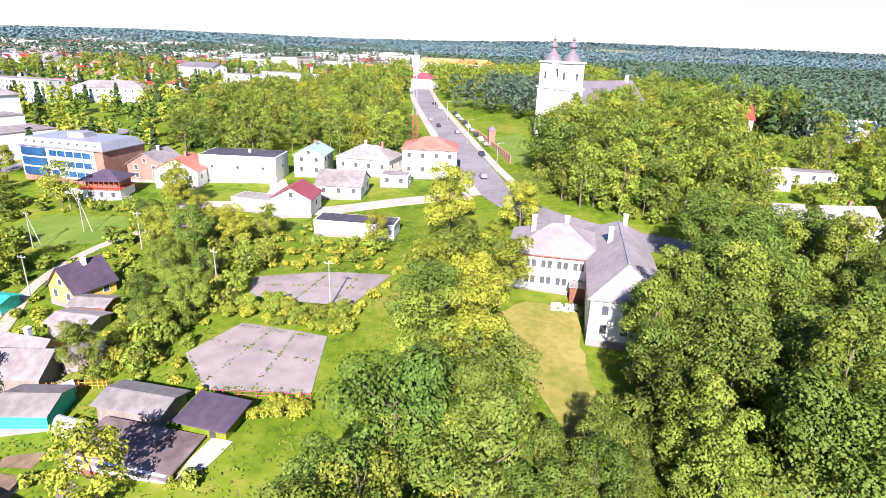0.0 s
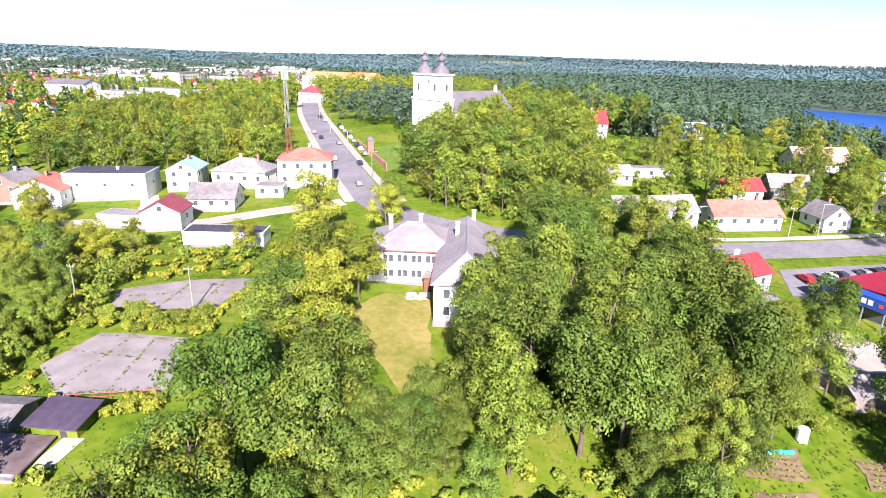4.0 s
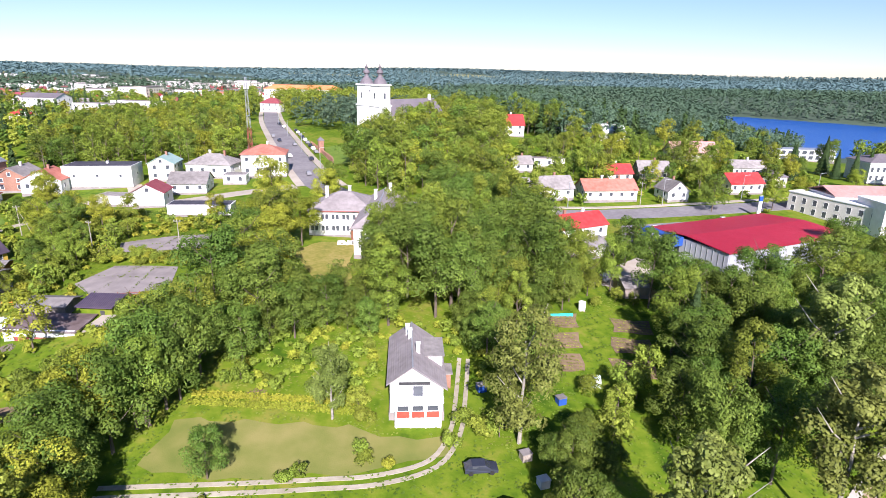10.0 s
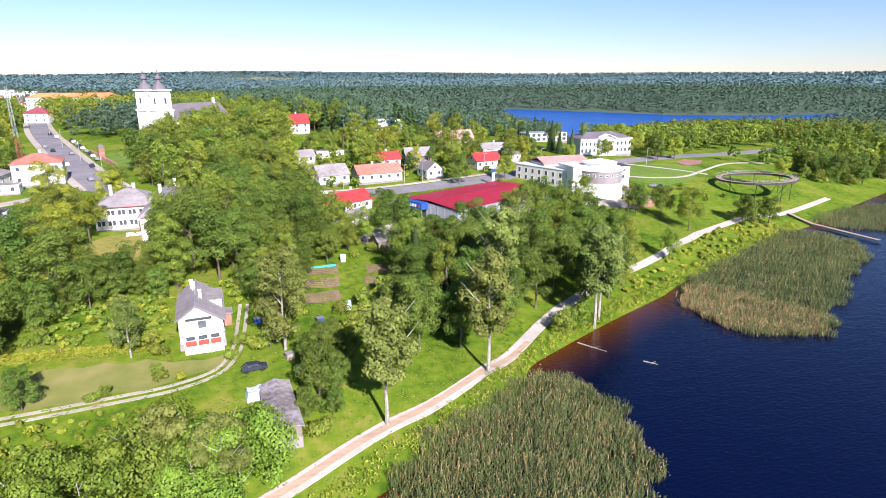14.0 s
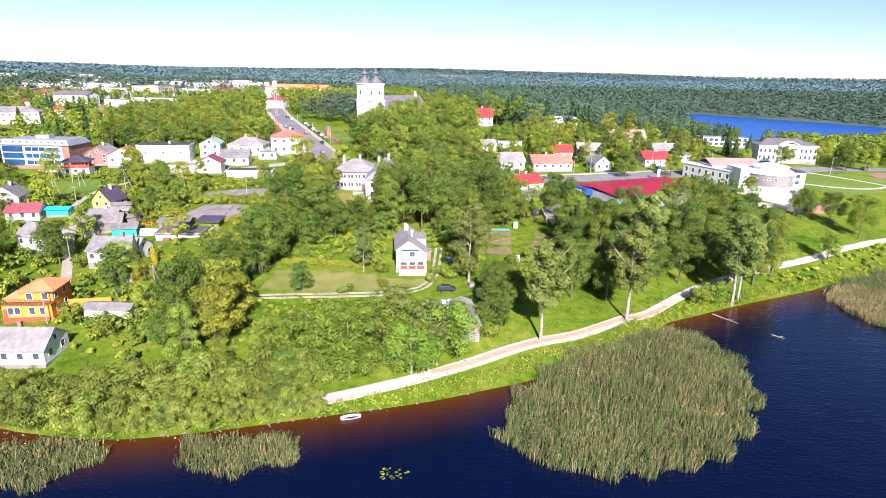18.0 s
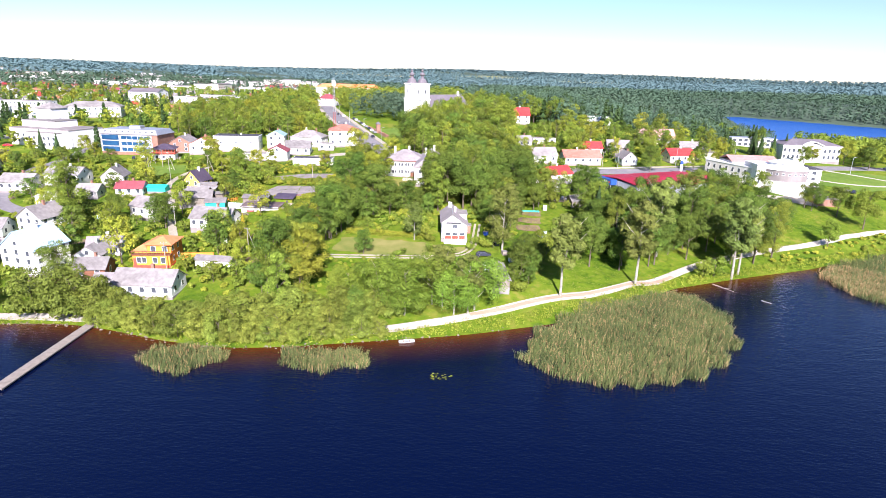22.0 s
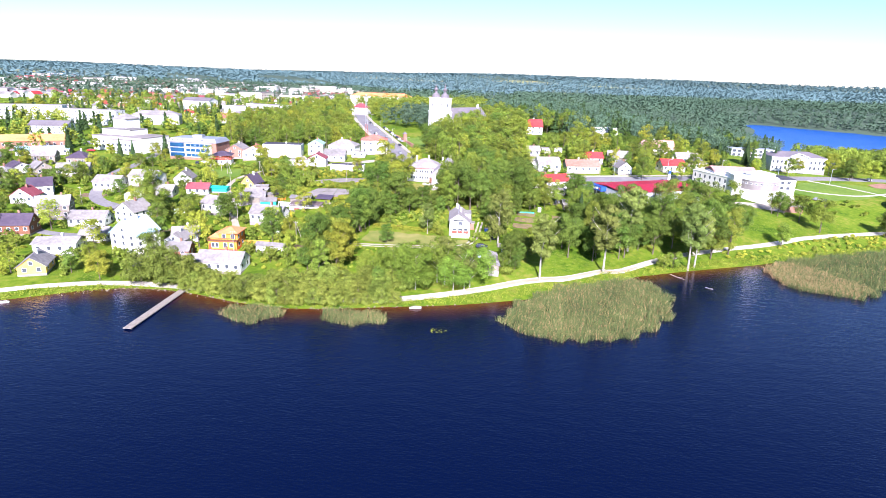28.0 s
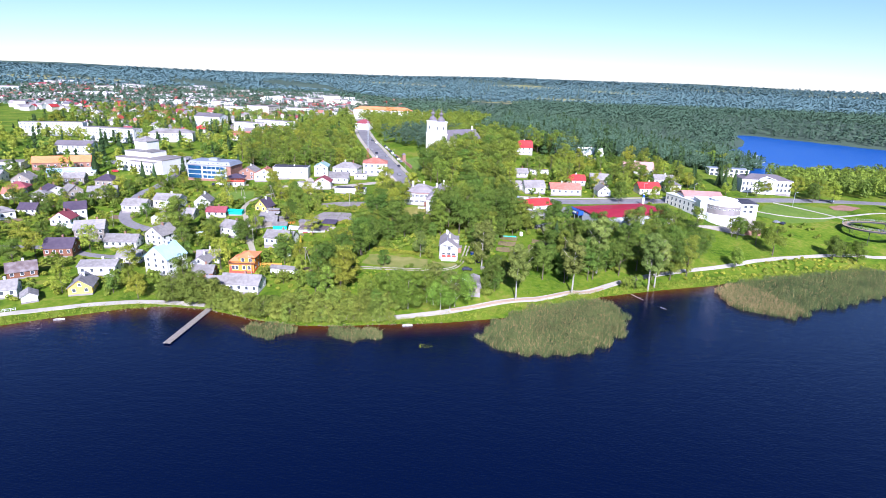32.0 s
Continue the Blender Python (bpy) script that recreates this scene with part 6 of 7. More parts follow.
for k in range(9):
    x = -25 + k * 3.9 + rng.uniform(-1, 1)
    tree("willow", x, float(np.interp(x, [p[0] for p in SHORE], [p[1] for p in SHORE])) + 1.6, rng.uniform(0.45, 0.62), 1.15)
    tree("willow", x + 1.5, float(np.interp(x, [p[0] for p in SHORE], [p[1] for p in SHORE])) + 10.5, rng.uniform(0.75, 1.0), 1.1)
for x, y, sc in ((-76, -25.5, 1.25), (-71.5, -23.5, 1.3), (-66.5, -25, 1.35), (-62, -24, 1.1), (-57, -23.5, 0.75)):
    tree("willow", x, y, sc, 1.1)
# town gardens
TOWN = [(-330, -110), (-180, -74), (-120, -34), (-66, -12), (-30, -18), (-28, 40), (-66, 56), (-70, 96), (-104, 120), (-160, 132), (-330, 130)]
scatter(TOWN, 9, ["fruit", "fruit", "maple", "linden", "fruit"], 0.55, 0.85, keep=0.5, light=True)
scatter([(-220, 62), (-205, 52), (-176, 66), (-160, 92), (-150, 116), (-172, 122), (-188, 98), (-215, 90)], 6.5, ["maple", "oak", "linden", "maple"], 0.42, 0.7, keep=0.85, light=True)
grove("garden_shrubs", "mixed garden shrubs between the town houses", TOWN, 4.2, ["shrub", "bush", "bush", "fruit"], 0.4, 0.85, keep=0.8)
grove("slope_scrub", "green scrub on the lake slope", [(128, 42), (150, 52), (188, 70), (222, 83), (234, 74), (152, 42), (130, 33)], 3.0, ["shrub", "bush", "bush"], 0.25, 0.6, keep=0.7)
grove("slope_scrub", "green scrub on the lake slope", [(-12, -18), (0, -22), (14, -18), (30, -12), (30, 4), (-12, 6)], 4.5, ["shrub", "bush", "bush"], 0.35, 0.75, keep=0.5)
grove("slope_scrub", "scrub and weeds above the white house", [(-10, 27), (44, 30), (46, 46), (20, 47), (-8, 42)], 2.4, ["shrub", "shrub", "shrub", "bush"], 0.3, 0.75, keep=0.8)
grove("yard_scrub", "overgrown weeds around the concrete yards", [(-66, 54), (-26, 54), (-26, 100), (-34, 108), (-100, 128), (-106, 112), (-70, 88)], 3.2, ["shrub", "bush", "bush"], 0.35, 0.75, keep=0.8)
grove("hillside_scrub", "bushes on the park hillside", [(176, 82), (222, 96), (236, 100), (226, 122), (196, 128), (180, 110)], 6, ["shrub", "bush"], 0.4, 0.8, keep=0.35)
# east side: houses and park
scatter([(52, 150), (160, 165), (190, 230), (150, 262), (70, 235), (58, 180)], 9, ["fruit", "maple", "linden", "ash"], 0.6, 0.95, keep=0.72, light=True)
grove("garden_shrubs", "mixed garden shrubs between the houses", [(56, 128), (150, 132), (186, 165), (190, 230), (150, 262), (70, 235), (52, 180)], 5, ["shrub", "bush", "fruit"], 0.5, 0.9, keep=0.7)
grove("tall_herbs", "tall herbs and weeds below the track", [(-16, -12), (-14, 7), (16, 7), (16, -4), (6, -14)], 2.2, ["shrub", "shrub", "bush"], 0.16, 0.36, keep=0.75)
grove("hill_wood", "mixed green wood behind the church hill", [(64, 262), (118, 240), (150, 275), (190, 300), (250, 330), (330, 420), (330, 560), (60, 560), (20, 340)], 9, ["oak", "spruce", "elm", "spruce", "maple"], 0.75, 1.15)
grove("park_wood", "leafy park trees by the far lake", [(246, 216), (270, 206), (300, 208), (350, 222), (420, 235), (420, 300), (330, 330), (300, 320), (258, 262)], 9, ["ash", "oak", "maple", "ash"], 0.65, 0.9, keep=0.9)
grove("park_wood", "leafy trees along the park road", [(290, 172), (330, 176), (400, 200), (470, 215), (470, 160), (400, 140), (350, 130), (322, 150)], 9, ["linden", "ash", "oak", "maple"], 0.55, 0.85, keep=0.85)
scatter([(304, 122), (340, 120), (400, 140), (390, 165), (330, 158)], 7, ["oak", "maple", "willow"], 0.6, 0.85, light=True)
grove("park_wood", "leafy park trees by the far lake", [(420, 220), (520, 235), (620, 300), (600, 400), (470, 420), (400, 380), (330, 340), (420, 310)], 10, ["ash", "oak", "maple"], 0.65, 0.9)
# single trees
for kind, x, y, sc in (("birch", 38.1, 18.5, 1.02), ("poplar", 52.4, -4.9, 0.98), ("poplar", 75.4, 5.8, 1.05), ("poplar", 109.5, 20.5, 1.1), ("poplar", 89, 30, 1.1), ("poplar", 113, 24, 0.95), ("ash", 122, 33, 0.8), ("fruit", 104, 20.5, 1.2), ("fruit", 100, 19, 1.0), ("ash", 156.5, 51, 0.62), ("maple", 214, 77, 0.9), ("maple", 226, 77, 0.85), ("maple", 220, 79, 0.7), ("ash", 182.5, 72, 0.95), ("oak", 178, 82, 0.75), ("oak", 170, 86, 0.7), ("maple", 175, 91, 0.65),
                       ("birch", 11, 22, 0.62), ("spruce", 74, 27, 0.9), ("spruce", 71, 40, 0.95), ("fruit", 16, 15, 0.45), ("shrub", 7, 10.5, 0.75), ("fruit", 8.6, 11.2, 0.4), ("maple", -3, 10.5, 0.55), ("shrub", 16.6, 13.6, 0.7), ("elm", 17.3, 46.7, 0.85), ("ash", -14.4, 19.5, 0.85), ("oak", -18, 5.2, 0.75), ("maple", 25, -8, 0.55),
                       ("alder", 18.5, -14.5, 1.42), ("alder", 12, -20, 1.3), ("alder", 29.2, -15.5, 1.35), ("alder", 5.5, -19, 1.35), ("alder", 24, -18.5, 1.2), ("alder", -2, -18, 1.0), ("maple", 0, -23, 0.6), ("poplar", 21, -15.5, 0.7), ("poplar", 27.5, -17, 0.66), ("elm", -19, -20, 0.75), ("ash", -23.5, -14, 0.75), ("elm", -17, -6, 0.85), ("ash", -22, -4, 0.8), ("maple", -25, -14, 0.7), ("linden", -12, -23, 0.5), ("elm", -15, -14, 0.65), ("linden", -18, 3, 0.8), ("fruit", -3, -23, 0.8), ("maple", 49, 12, 0.5), ("maple", 45, 4, 0.5), ("fruit", 57, 31, 1.0), ("maple", 44, -2, 0.42), ("fruit", 52, 20, 1.0), ("maple", 42, 13, 0.5), ("shrub", 48, 22, 1.1), ("golden_thuja", -43.9, 25.5, 1.0), ("spruce", -48.5, 26, 0.5), ("maple", -92, 38, 0.8), ("maple", -75.5, 34, 0.8), ("maple", -45.5, 9, 0.75), ("linden", -98, -18, 0.6), ("linden", -36, 2, 0.5), ("fruit", -50, -2, 0.9), ("fruit", -40, -8, 1.0), ("fruit", 35.4, 19.6, 0.8), ("fruit", 54.6, 26.5, 0.9), ("shrub", 51, 30.7, 1.1), ("fruit", 62.5, 36.3, 1.1), ("maple", 47, 18, 0.5), ("maple", 43, 8, 0.5), ("shrub", 16, 21.5, 0.9), ("fruit", 14.5, 24, 0.7), ("shrub", 28.6, 17.2, 0.8), ("maple", 1, 42, 0.8), ("maple", 6, 46, 0.75), ("ash", -3, 47, 0.7), ("maple", 40, -2, 0.42), ("shrub", 41, -6, 1.3), ("spruce", 171, 204, 0.95), ("spruce", 178, 190, 0.9), ("spruce", 182, 198, 0.85),
                       ("linden", 140, 137, 0.7), ("ash", 124, 158, 0.8), ("ash", 150, 90, 0.75), ("oak", 132, 90, 0.8), ("ash", 168, 88, 0.65), ("linden", -8, 124, 0.85), ("linden", -23, 118, 1.12), ("oak", -7.4, 133.2, 0.72), ("ash", 60, 74, 0.7), ("maple", 75.5, 64, 0.75), ("maple", 83, 95, 0.55), ("ash", 55, 65, 0.8), ("ash", 48, 63, 0.9), ("elm", 46, 71, 0.95), ("maple", 32, 45, 0.65), ("maple", 45, 50, 0.6), ("ash", 40, 53, 0.8), ("maple", 52, 57, 0.7), ("spruce", 207.7, 194, 0.8), ("spruce", 216, 197, 0.85), ("spruce", 203, 199, 0.75), ("linden", 226.7, 187, 0.65), ("linden", 261, 194, 0.8), ("linden", 268, 198, 0.8), ("linden", 298, 135, 0.7),
                       ("linden", -48, 17, 0.7), ("linden", -39, 10, 0.6), ("ash", -24, -12, 0.75), ("spruce", -118, 50, 0.9),
                       ("ash", -116, 44, 1.0), ("spruce", -186, 135, 0.7), ("spruce", -180, 138, 0.6), ("linden", -168, 142, 0.6), ("spruce", -222, 140, 0.9), ("linden", -96, 126, 0.75), ("linden", -92, 120, 0.75), ("shrub", 30, 22, 0.9), ("shrub", 33, 20, 1.1), ("bush", 20, 13, 0.6)):
    tree(kind, x, y, sc)

# far woods: many small trees in one mesh for each stretch of country
FIELDS = []


def far_wood(name, cells, label, leaves, size, lo, hi, mat="forest", conifer=0.35):
    pts, nrm = [], []
    for x, y, z in cells:
        ht = rng.uniform(lo, hi)
        n = leaves
        t = rng.random(n)
        fir = rng.random() < conifer
        w = ht * (0.20 * (1.05 - t) + 0.03 if fir else 0.30 * np.sqrt(np.clip(1.02 - (2 * t - 1) ** 2, 0, 1)))
        a = rng.uniform(0, 6.2832, n)
        r = w * np.sqrt(rng.uniform(0.4, 1, n))
        pts.append(np.stack([x + r * np.cos(a), y + r * np.sin(a), z + ht * (0.15 + 0.85 * t)], -1))
        nrm.append(np.stack([np.cos(a), np.sin(a), 0.9 + t], -1))
    c, d = np.concatenate(pts), np.concatenate(nrm)
    me = leaf_mesh(name, c, d + rng.normal(0, 0.25, d.shape), size, mat, 0.8)
    return tagged(new(name, me), label, "woods", kind="stuff")


def country(r0, r1, step, keep):
    """Wooded places between two distances, leaving out lakes, fields and the town."""
    cells = []
    a = -0.9
    while a < 1.28:
        r = r0
        while r < r1:
            rr, aa = r + rng.uniform(-0.5, 0.5) * step, a + rng.uniform(-0.5, 0.5) * step / r
            cells.append((rr * math.sin(aa) + 30, rr * math.cos(aa) - 60))
            r += step
        a += step / ((r0 + r1) / 2)
    xy = np.array(cells)
    z = height(xy[:, 0], xy[:, 1])
    x, y = xy.T
    woods = np.sin(x / 210 + 1.7) * np.sin(y / 260 - x / 600) + 0.5 * np.sin(x / 77 + y / 93)
    right = x > 0.12 * (y - 400)
    thick = np.where(right, 2.0, 0.6) + np.clip((np.hypot(x, y) - 1500) / 1500, 0, 0.5)
    ok = (woods + thick > keep) & (z > 0.6) & (lake2_d(x, y) < -8)
    town = (x < 40) & (y < 980) & (x > -900) & (y > -100)
    ok &= ~town | (rng.random(len(x)) < 0.5)
    near = (y < 560) & (x > -420) & (x < 330)
    near |= (x > 230) & (x < 520) & (y < 395)
    ok &= ~near
    return [(px, py, on_mesh(px, py)) for (px, py), k in zip(cells, ok) if k and not any(inside(f, px, py) for f in FIELDS)]

# ---- far fields ----
for k, (fx, fy, fw, fd) in enumerate(((1200, 3400, 420, 130), (560, 2450, 160, 90), (300, 1900, 150, 80), (170, 2600, 160, 100), (90, 1560, 120, 50), (180, 1700, 110, 60), (-1180, 1400, 260, 90), (1850, 3100, 300, 120), (-420, 2400, 240, 80), (330, 1300, 90, 50))):
    pts = [(fx + fw * math.cos(a) * (1 + 0.2 * math.sin(3 * a + k)), fy + fd * math.sin(a) * (1 + 0.2 * math.cos(2 * a + k))) for a in [6.2832 * i / 14 for i in range(14)]]
    FIELDS.append(pts)
    patch("field", pts, "field", 1.0, "pale hay field among distant woods", "field", step=20, clear=False)
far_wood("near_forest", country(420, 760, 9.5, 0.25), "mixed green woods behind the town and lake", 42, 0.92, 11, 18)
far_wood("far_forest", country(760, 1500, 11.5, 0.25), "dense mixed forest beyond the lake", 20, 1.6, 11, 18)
# the two farthest belts wear the leaf colour with haze painted in
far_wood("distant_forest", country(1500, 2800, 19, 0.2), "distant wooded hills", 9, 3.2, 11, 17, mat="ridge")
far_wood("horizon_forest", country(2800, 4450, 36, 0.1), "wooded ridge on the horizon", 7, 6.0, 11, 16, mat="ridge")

# ---- far town ----
names = ["plaster", "cream", "palebrick", "wood", "plaster"]
tops = ["slate", "slate", "tile", "red", "maroon", "darkslate"]
spots = 0
for k in range(1500):
    x, y = rng.uniform(-760, -120), rng.uniform(300, 1000)
    if x > -0.28 * y - 50 or spots > 255 or x < -0.95 * y - 60:
        continue
    if not free(x, y, 7):
        continue
    spots += 1
    near = y < 400
    big = rng.random() < 0.09
    w, d = (rng.uniform(28, 50), 12) if big else (rng.uniform(8, 13), rng.uniform(7, 10))
    house("apartment_block" if big else "house", "pale apartment block in the distant town" if big else "small house with pitched roof in the distant town", x, y, rng.uniform(-35, 35), w, d, rng.uniform(8, 13) if big else rng.uniform(3, 5.5), "flat" if big else str(rng.choice(["gx", "gy", "hip"])), rng.uniform(2.4, 3.6),
          "plaster" if big else str(rng.choice(names)), "concrete" if big else str(rng.choice(tops)), (6 if big else 2) if near or big else 0, 0, 0, 1 if near and not big else 0, category="apartment block" if big else "house")
grove("town_wood", "street and garden trees of the town", [(-420, 300), (-180, 300), (-150, 345), (-90, 380), (-150, 560), (-300, 560), (-520, 560)], 12, ["maple", "linden", "ash", "spruce"], 0.55, 0.85, keep=0.85)
grove("town_wood", "street and garden trees of the town", [(-330, 130), (-160, 132), (-130, 185), (-165, 300), (-420, 300), (-420, 160)], 11, ["maple", "linden", "ash", "spruce", "fruit"], 0.5, 0.8, keep=0.8)
grove("town_wood", "street and garden trees of the town", [(-160, 345), (-90, 330), (20, 340), (40, 560), (-150, 560)], 10, ["ash", "linden", "elm"], 0.7, 1.0, keep=0.9)
cells = []
for k in range(1700):
    x, y = rng.uniform(-900, -60), rng.uniform(560, 1050)
    if free(x, y, 3):
        cells.append((x, y, on_mesh(x, y)))
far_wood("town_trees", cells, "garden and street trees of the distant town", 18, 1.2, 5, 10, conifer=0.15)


# crowd of small houses at the far edge of the town, joined by material
crowd = {}
for k in range(1500):
    x, y = rng.uniform(-1050, 40), rng.uniform(480, 1250)
    if x > -0.20 * y - 20 + rng.uniform(-60, 60) or x < -1.05 * y - 60 or not free(x, y, 6):
        continue
    big = rng.random() < 0.07
    w, d, h, rise = (rng.uniform(26, 46), 6.5, rng.uniform(9, 15), 0.4) if big else (rng.uniform(5, 8), rng.uniform(4, 5), rng.uniform(3.5, 6), rng.uniform(2, 3.2))
    if big:
        w /= 2
    a, z = rng.uniform(-0.5, 0.5) + (1.57 if rng.random() < 0.4 else 0), on_mesh(x, y)
    place_m = Matrix.Translation((x, y, z)) @ Matrix.Rotation(a, 4, "Z")
    wall = str(rng.choice(["plaster", "plaster", "cream", "palebrick"]))
    bm = crowd.setdefault(wall, bmesh.new())
    vs = [bm.verts.new(place_m @ Vector(p)) for p in ((-w, -d, -2), (w, -d, -2), (w, d, -2), (-w, d, -2), (-w, -d, h), (w, -d, h), (w, d, h), (-w, d, h), (-w, 0, h + rise), (w, 0, h + rise))]
    for fc in ((0, 1, 5, 4), (2, 3, 7, 6), (1, 2, 6, 9, 5), (3, 0, 4, 8, 7)):
        bm.faces.new([vs[i] for i in fc])
    bm = crowd.setdefault("concrete" if big else str(rng.choice(["slate", "slate", "tile", "red", "maroon", "paleslate"])), bmesh.new())
    for s in (-1, 1):
        e0, e1 = d + 0.4, h - 0.4 * rise / d
        vs = [bm.verts.new(place_m @ Vector(p)) for p in ((-w - 0.4, s * e0, e1 + 0.05), (w + 0.4, s * e0, e1 + 0.05), (w + 0.4, 0, h + rise + 0.05), (-w - 0.4, 0, h + rise + 0.05), (-w - 0.4, s * e0, e1 + 0.25), (w + 0.4, s * e0, e1 + 0.25), (w + 0.4, 0, h + rise + 0.25), (-w - 0.4, 0, h + rise + 0.25))]
        for fc in ((0, 1, 2, 3), (7, 6, 5, 4), (0, 4, 5, 1), (1, 5, 6, 2), (3, 7, 4, 0)):
            bm.faces.new([vs[i] for i in fc])
    if big:
        bm = crowd.setdefault("glass", bmesh.new())
        for r in range(int(h / 3)):
            for c in range(int(2 * w / 4)):
                x0, z0 = -w + 1.5 + c * 4, 1.2 + r * 3
                bm.faces.new([bm.verts.new(place_m @ Vector(p)) for p in ((x0, -d - 0.03, z0), (x0 + 1.5, -d - 0.03, z0), (x0 + 1.5, -d - 0.03, z0 + 1.5), (x0, -d - 0.03, z0 + 1.5))])
for mat, bm in crowd.items():
    bmesh.ops.recalc_face_normals(bm, faces=bm.faces[:])
    tagged(obj("distant_houses", bm, mat), "crowded pale houses and blocks of the distant town", "houses", kind="stuff")

def sweep(bm, pts, r):
    """A square bar bent along points."""
    rings = []
    for i, p in enumerate(pts):
        d = (Vector(pts[min(i + 1, len(pts) - 1)]) - Vector(pts[max(i - 1, 0)])).normalized()
        side = Vector((1, 0, 0)) if abs(d.x) < 0.9 else Vector((0, 1, 0))
        up = d.cross(side).normalized()
        rings.append([bm.verts.new(Vector(p) + side * a * r + up * b * r) for a, b in ((-1, -1), (1, -1), (1, 1), (-1, 1))])
    for u, v in zip(rings, rings[1:]):
        for i in range(4):
            bm.faces.new((u[i], u[(i + 1) % 4], v[(i + 1) % 4], v[i]))
    return bm


# ---- reeds ----
def reed_bed(name, poly, per_m2, lo, hi, label, brown=None, share=0.15):
    xs, ys = np.array([p[0] for p in poly]), np.array([p[1] for p in poly])
    area = abs(np.sum(xs * np.roll(ys, 1) - ys * np.roll(xs, 1))) / 2
    count = int(area * per_m2)
    for mat in ("reed", "reedbrown"):
        pts = []
        while len(pts) < count * (1 - share if mat == "reed" else share):
            x, y = rng.uniform(xs.min() - 1, xs.max() + 1), rng.uniform(ys.min() - 1, ys.max() + 1)
            wob = 1.3 * math.sin(x * 0.9) + 1.1 * math.sin(y * 0.8 + 1)
            if not inside(poly, x + 0.7 * wob, y - 0.5 * wob):
                continue
            if mat == "reedbrown" and brown is not None and rng.random() > brown(x, y):
                continue
            pts.append((x, y))
        p = np.array(pts)
        n = len(p)
        ht = rng.uniform(lo, hi, n) * (0.82 + 0.18 * np.sin(p[:, 0] * 0.55 + 0.7) * np.sin(p[:, 1] * 0.6))
        a, w = rng.uniform(0, 3.1416, n), rng.uniform(0.025, 0.06, n)
        lean = rng.normal(0.12, 0.4, (n, 2))
        base = np.stack([p[:, 0], p[:, 1], np.full(n, -0.1)], -1)
        side = np.stack([np.cos(a) * w, np.sin(a) * w, 0 * a], -1)
        tip = base + np.stack([lean[:, 0], lean[:, 1], ht], -1)
        mid = base + np.stack([lean[:, 0] * 0.35, lean[:, 1] * 0.35, ht * 0.55], -1)
        v = np.stack([base - side * 0.6, base + side * 0.6, mid + side, tip, mid - side], 1).reshape(-1, 3)
        me = bpy.data.meshes.new(name)
        me.vertices.add(5 * n)
        me.vertices.foreach_set("co", v.ravel())
        me.loops.add(5 * n)
        me.loops.foreach_set("vertex_index", np.arange(5 * n, dtype=np.int32))
        me.polygons.add(n)
        me.polygons.foreach_set("loop_start", np.arange(0, 5 * n, 5, dtype=np.int32))
        me.update(calc_edges=True)
        me.materials.append(M[mat])
        tagged(new(name, me), label, "reeds", kind="stuff")
        pick = rng.permutation(n)[:int(n * 0.75)]
        top = tip[pick] * 0.8 + mid[pick] * 0.2 + rng.normal(0, 0.12, (len(pick), 3))
        plume = leaf_mesh("reed_plumes", top, rng.normal(0, 0.5, (len(pick), 3)) + [0, -0.4, 0.7], 0.17, mat, 0.3)
        tagged(new("reed_plumes", plume), "drooping reed leaves and plumes", "reeds", kind="stuff")


reed_bed("reed_bed", [(38, -37), (44, -25), (58, -8), (74, 2), (86, 5), (92.5, 1), (94.5, -13), (90.5, -26), (81.5, -38.5), (68, -46.5), (55, -48.5), (45, -45)], 15, 1.7, 2.6, "dense green reed bed in the lake")
reed_bed("reed_bed", [(-12, -44), (-11, -38), (0, -37), (6, -38), (6, -43), (-3, -47.5)], 16, 1.4, 2.2, "small patch of green reeds in the lake")
reed_bed("reed_bed", [(-41, -45), (-39, -39), (-28, -38), (-24, -39), (-25, -47), (-33, -49.5)], 16, 1.4, 2.2, "patch of green reeds below the willows")
reed_bed("reed_bed", [(140, 24), (147, 35), (170, 47), (228, 71), (236, 66), (240, 52), (227, 38), (197, 23), (181, 11.6), (173, 10.4), (167, 2.2), (158, -2), (142, 4), (138, 14)], 9, 1.7, 2.6, "broad reed bed along the far shore", share=0.08)
reed_bed("reed_bed", [(138, 10), (138, 24), (144, 31), (154, 34), (162, 22), (166, 8), (158, -1), (146, 3)], 9, 1.7, 2.6, "brownish dry edge of the reed bed", share=0.75)
reed_bed("reed_bed", [(251, 79), (253, 69), (268, 57), (310, 62), (330, 92), (290, 93), (255, 84)], 6, 1.4, 2.2, "low green reeds beyond the jetty", share=0.1)
bank = []
for k in range(2400):
    x = rng.uniform(-180, 240)
    bank.append((x, float(np.interp(x, [p[0] for p in SHORE], [p[1] for p in SHORE])) + rng.uniform(0.5, 5.5)))
pts, nrm = [], []
for x, y in bank:
    if free(x, y, 0.3):
        z = max(on_mesh(x, y), 0)
        n = 9
        a = rng.uniform(0, 6.28, n)
        pts.append(np.stack([x + 0.5 * np.cos(a), y + 0.5 * np.sin(a), z + rng.uniform(0.1, 0.9, n)], -1))
        nrm.append(np.stack([np.cos(a), np.sin(a), np.full(n, 0.6)], -1))
tagged(new("bank_grass", leaf_mesh("bank_grass", np.concatenate(pts), np.concatenate(nrm), 0.28, "leaf_b", 0.3)), "tall grass and herbs along the bank", "grass", kind="stuff")
# tufts over the meadows and slopes
pts, nrm = [], []
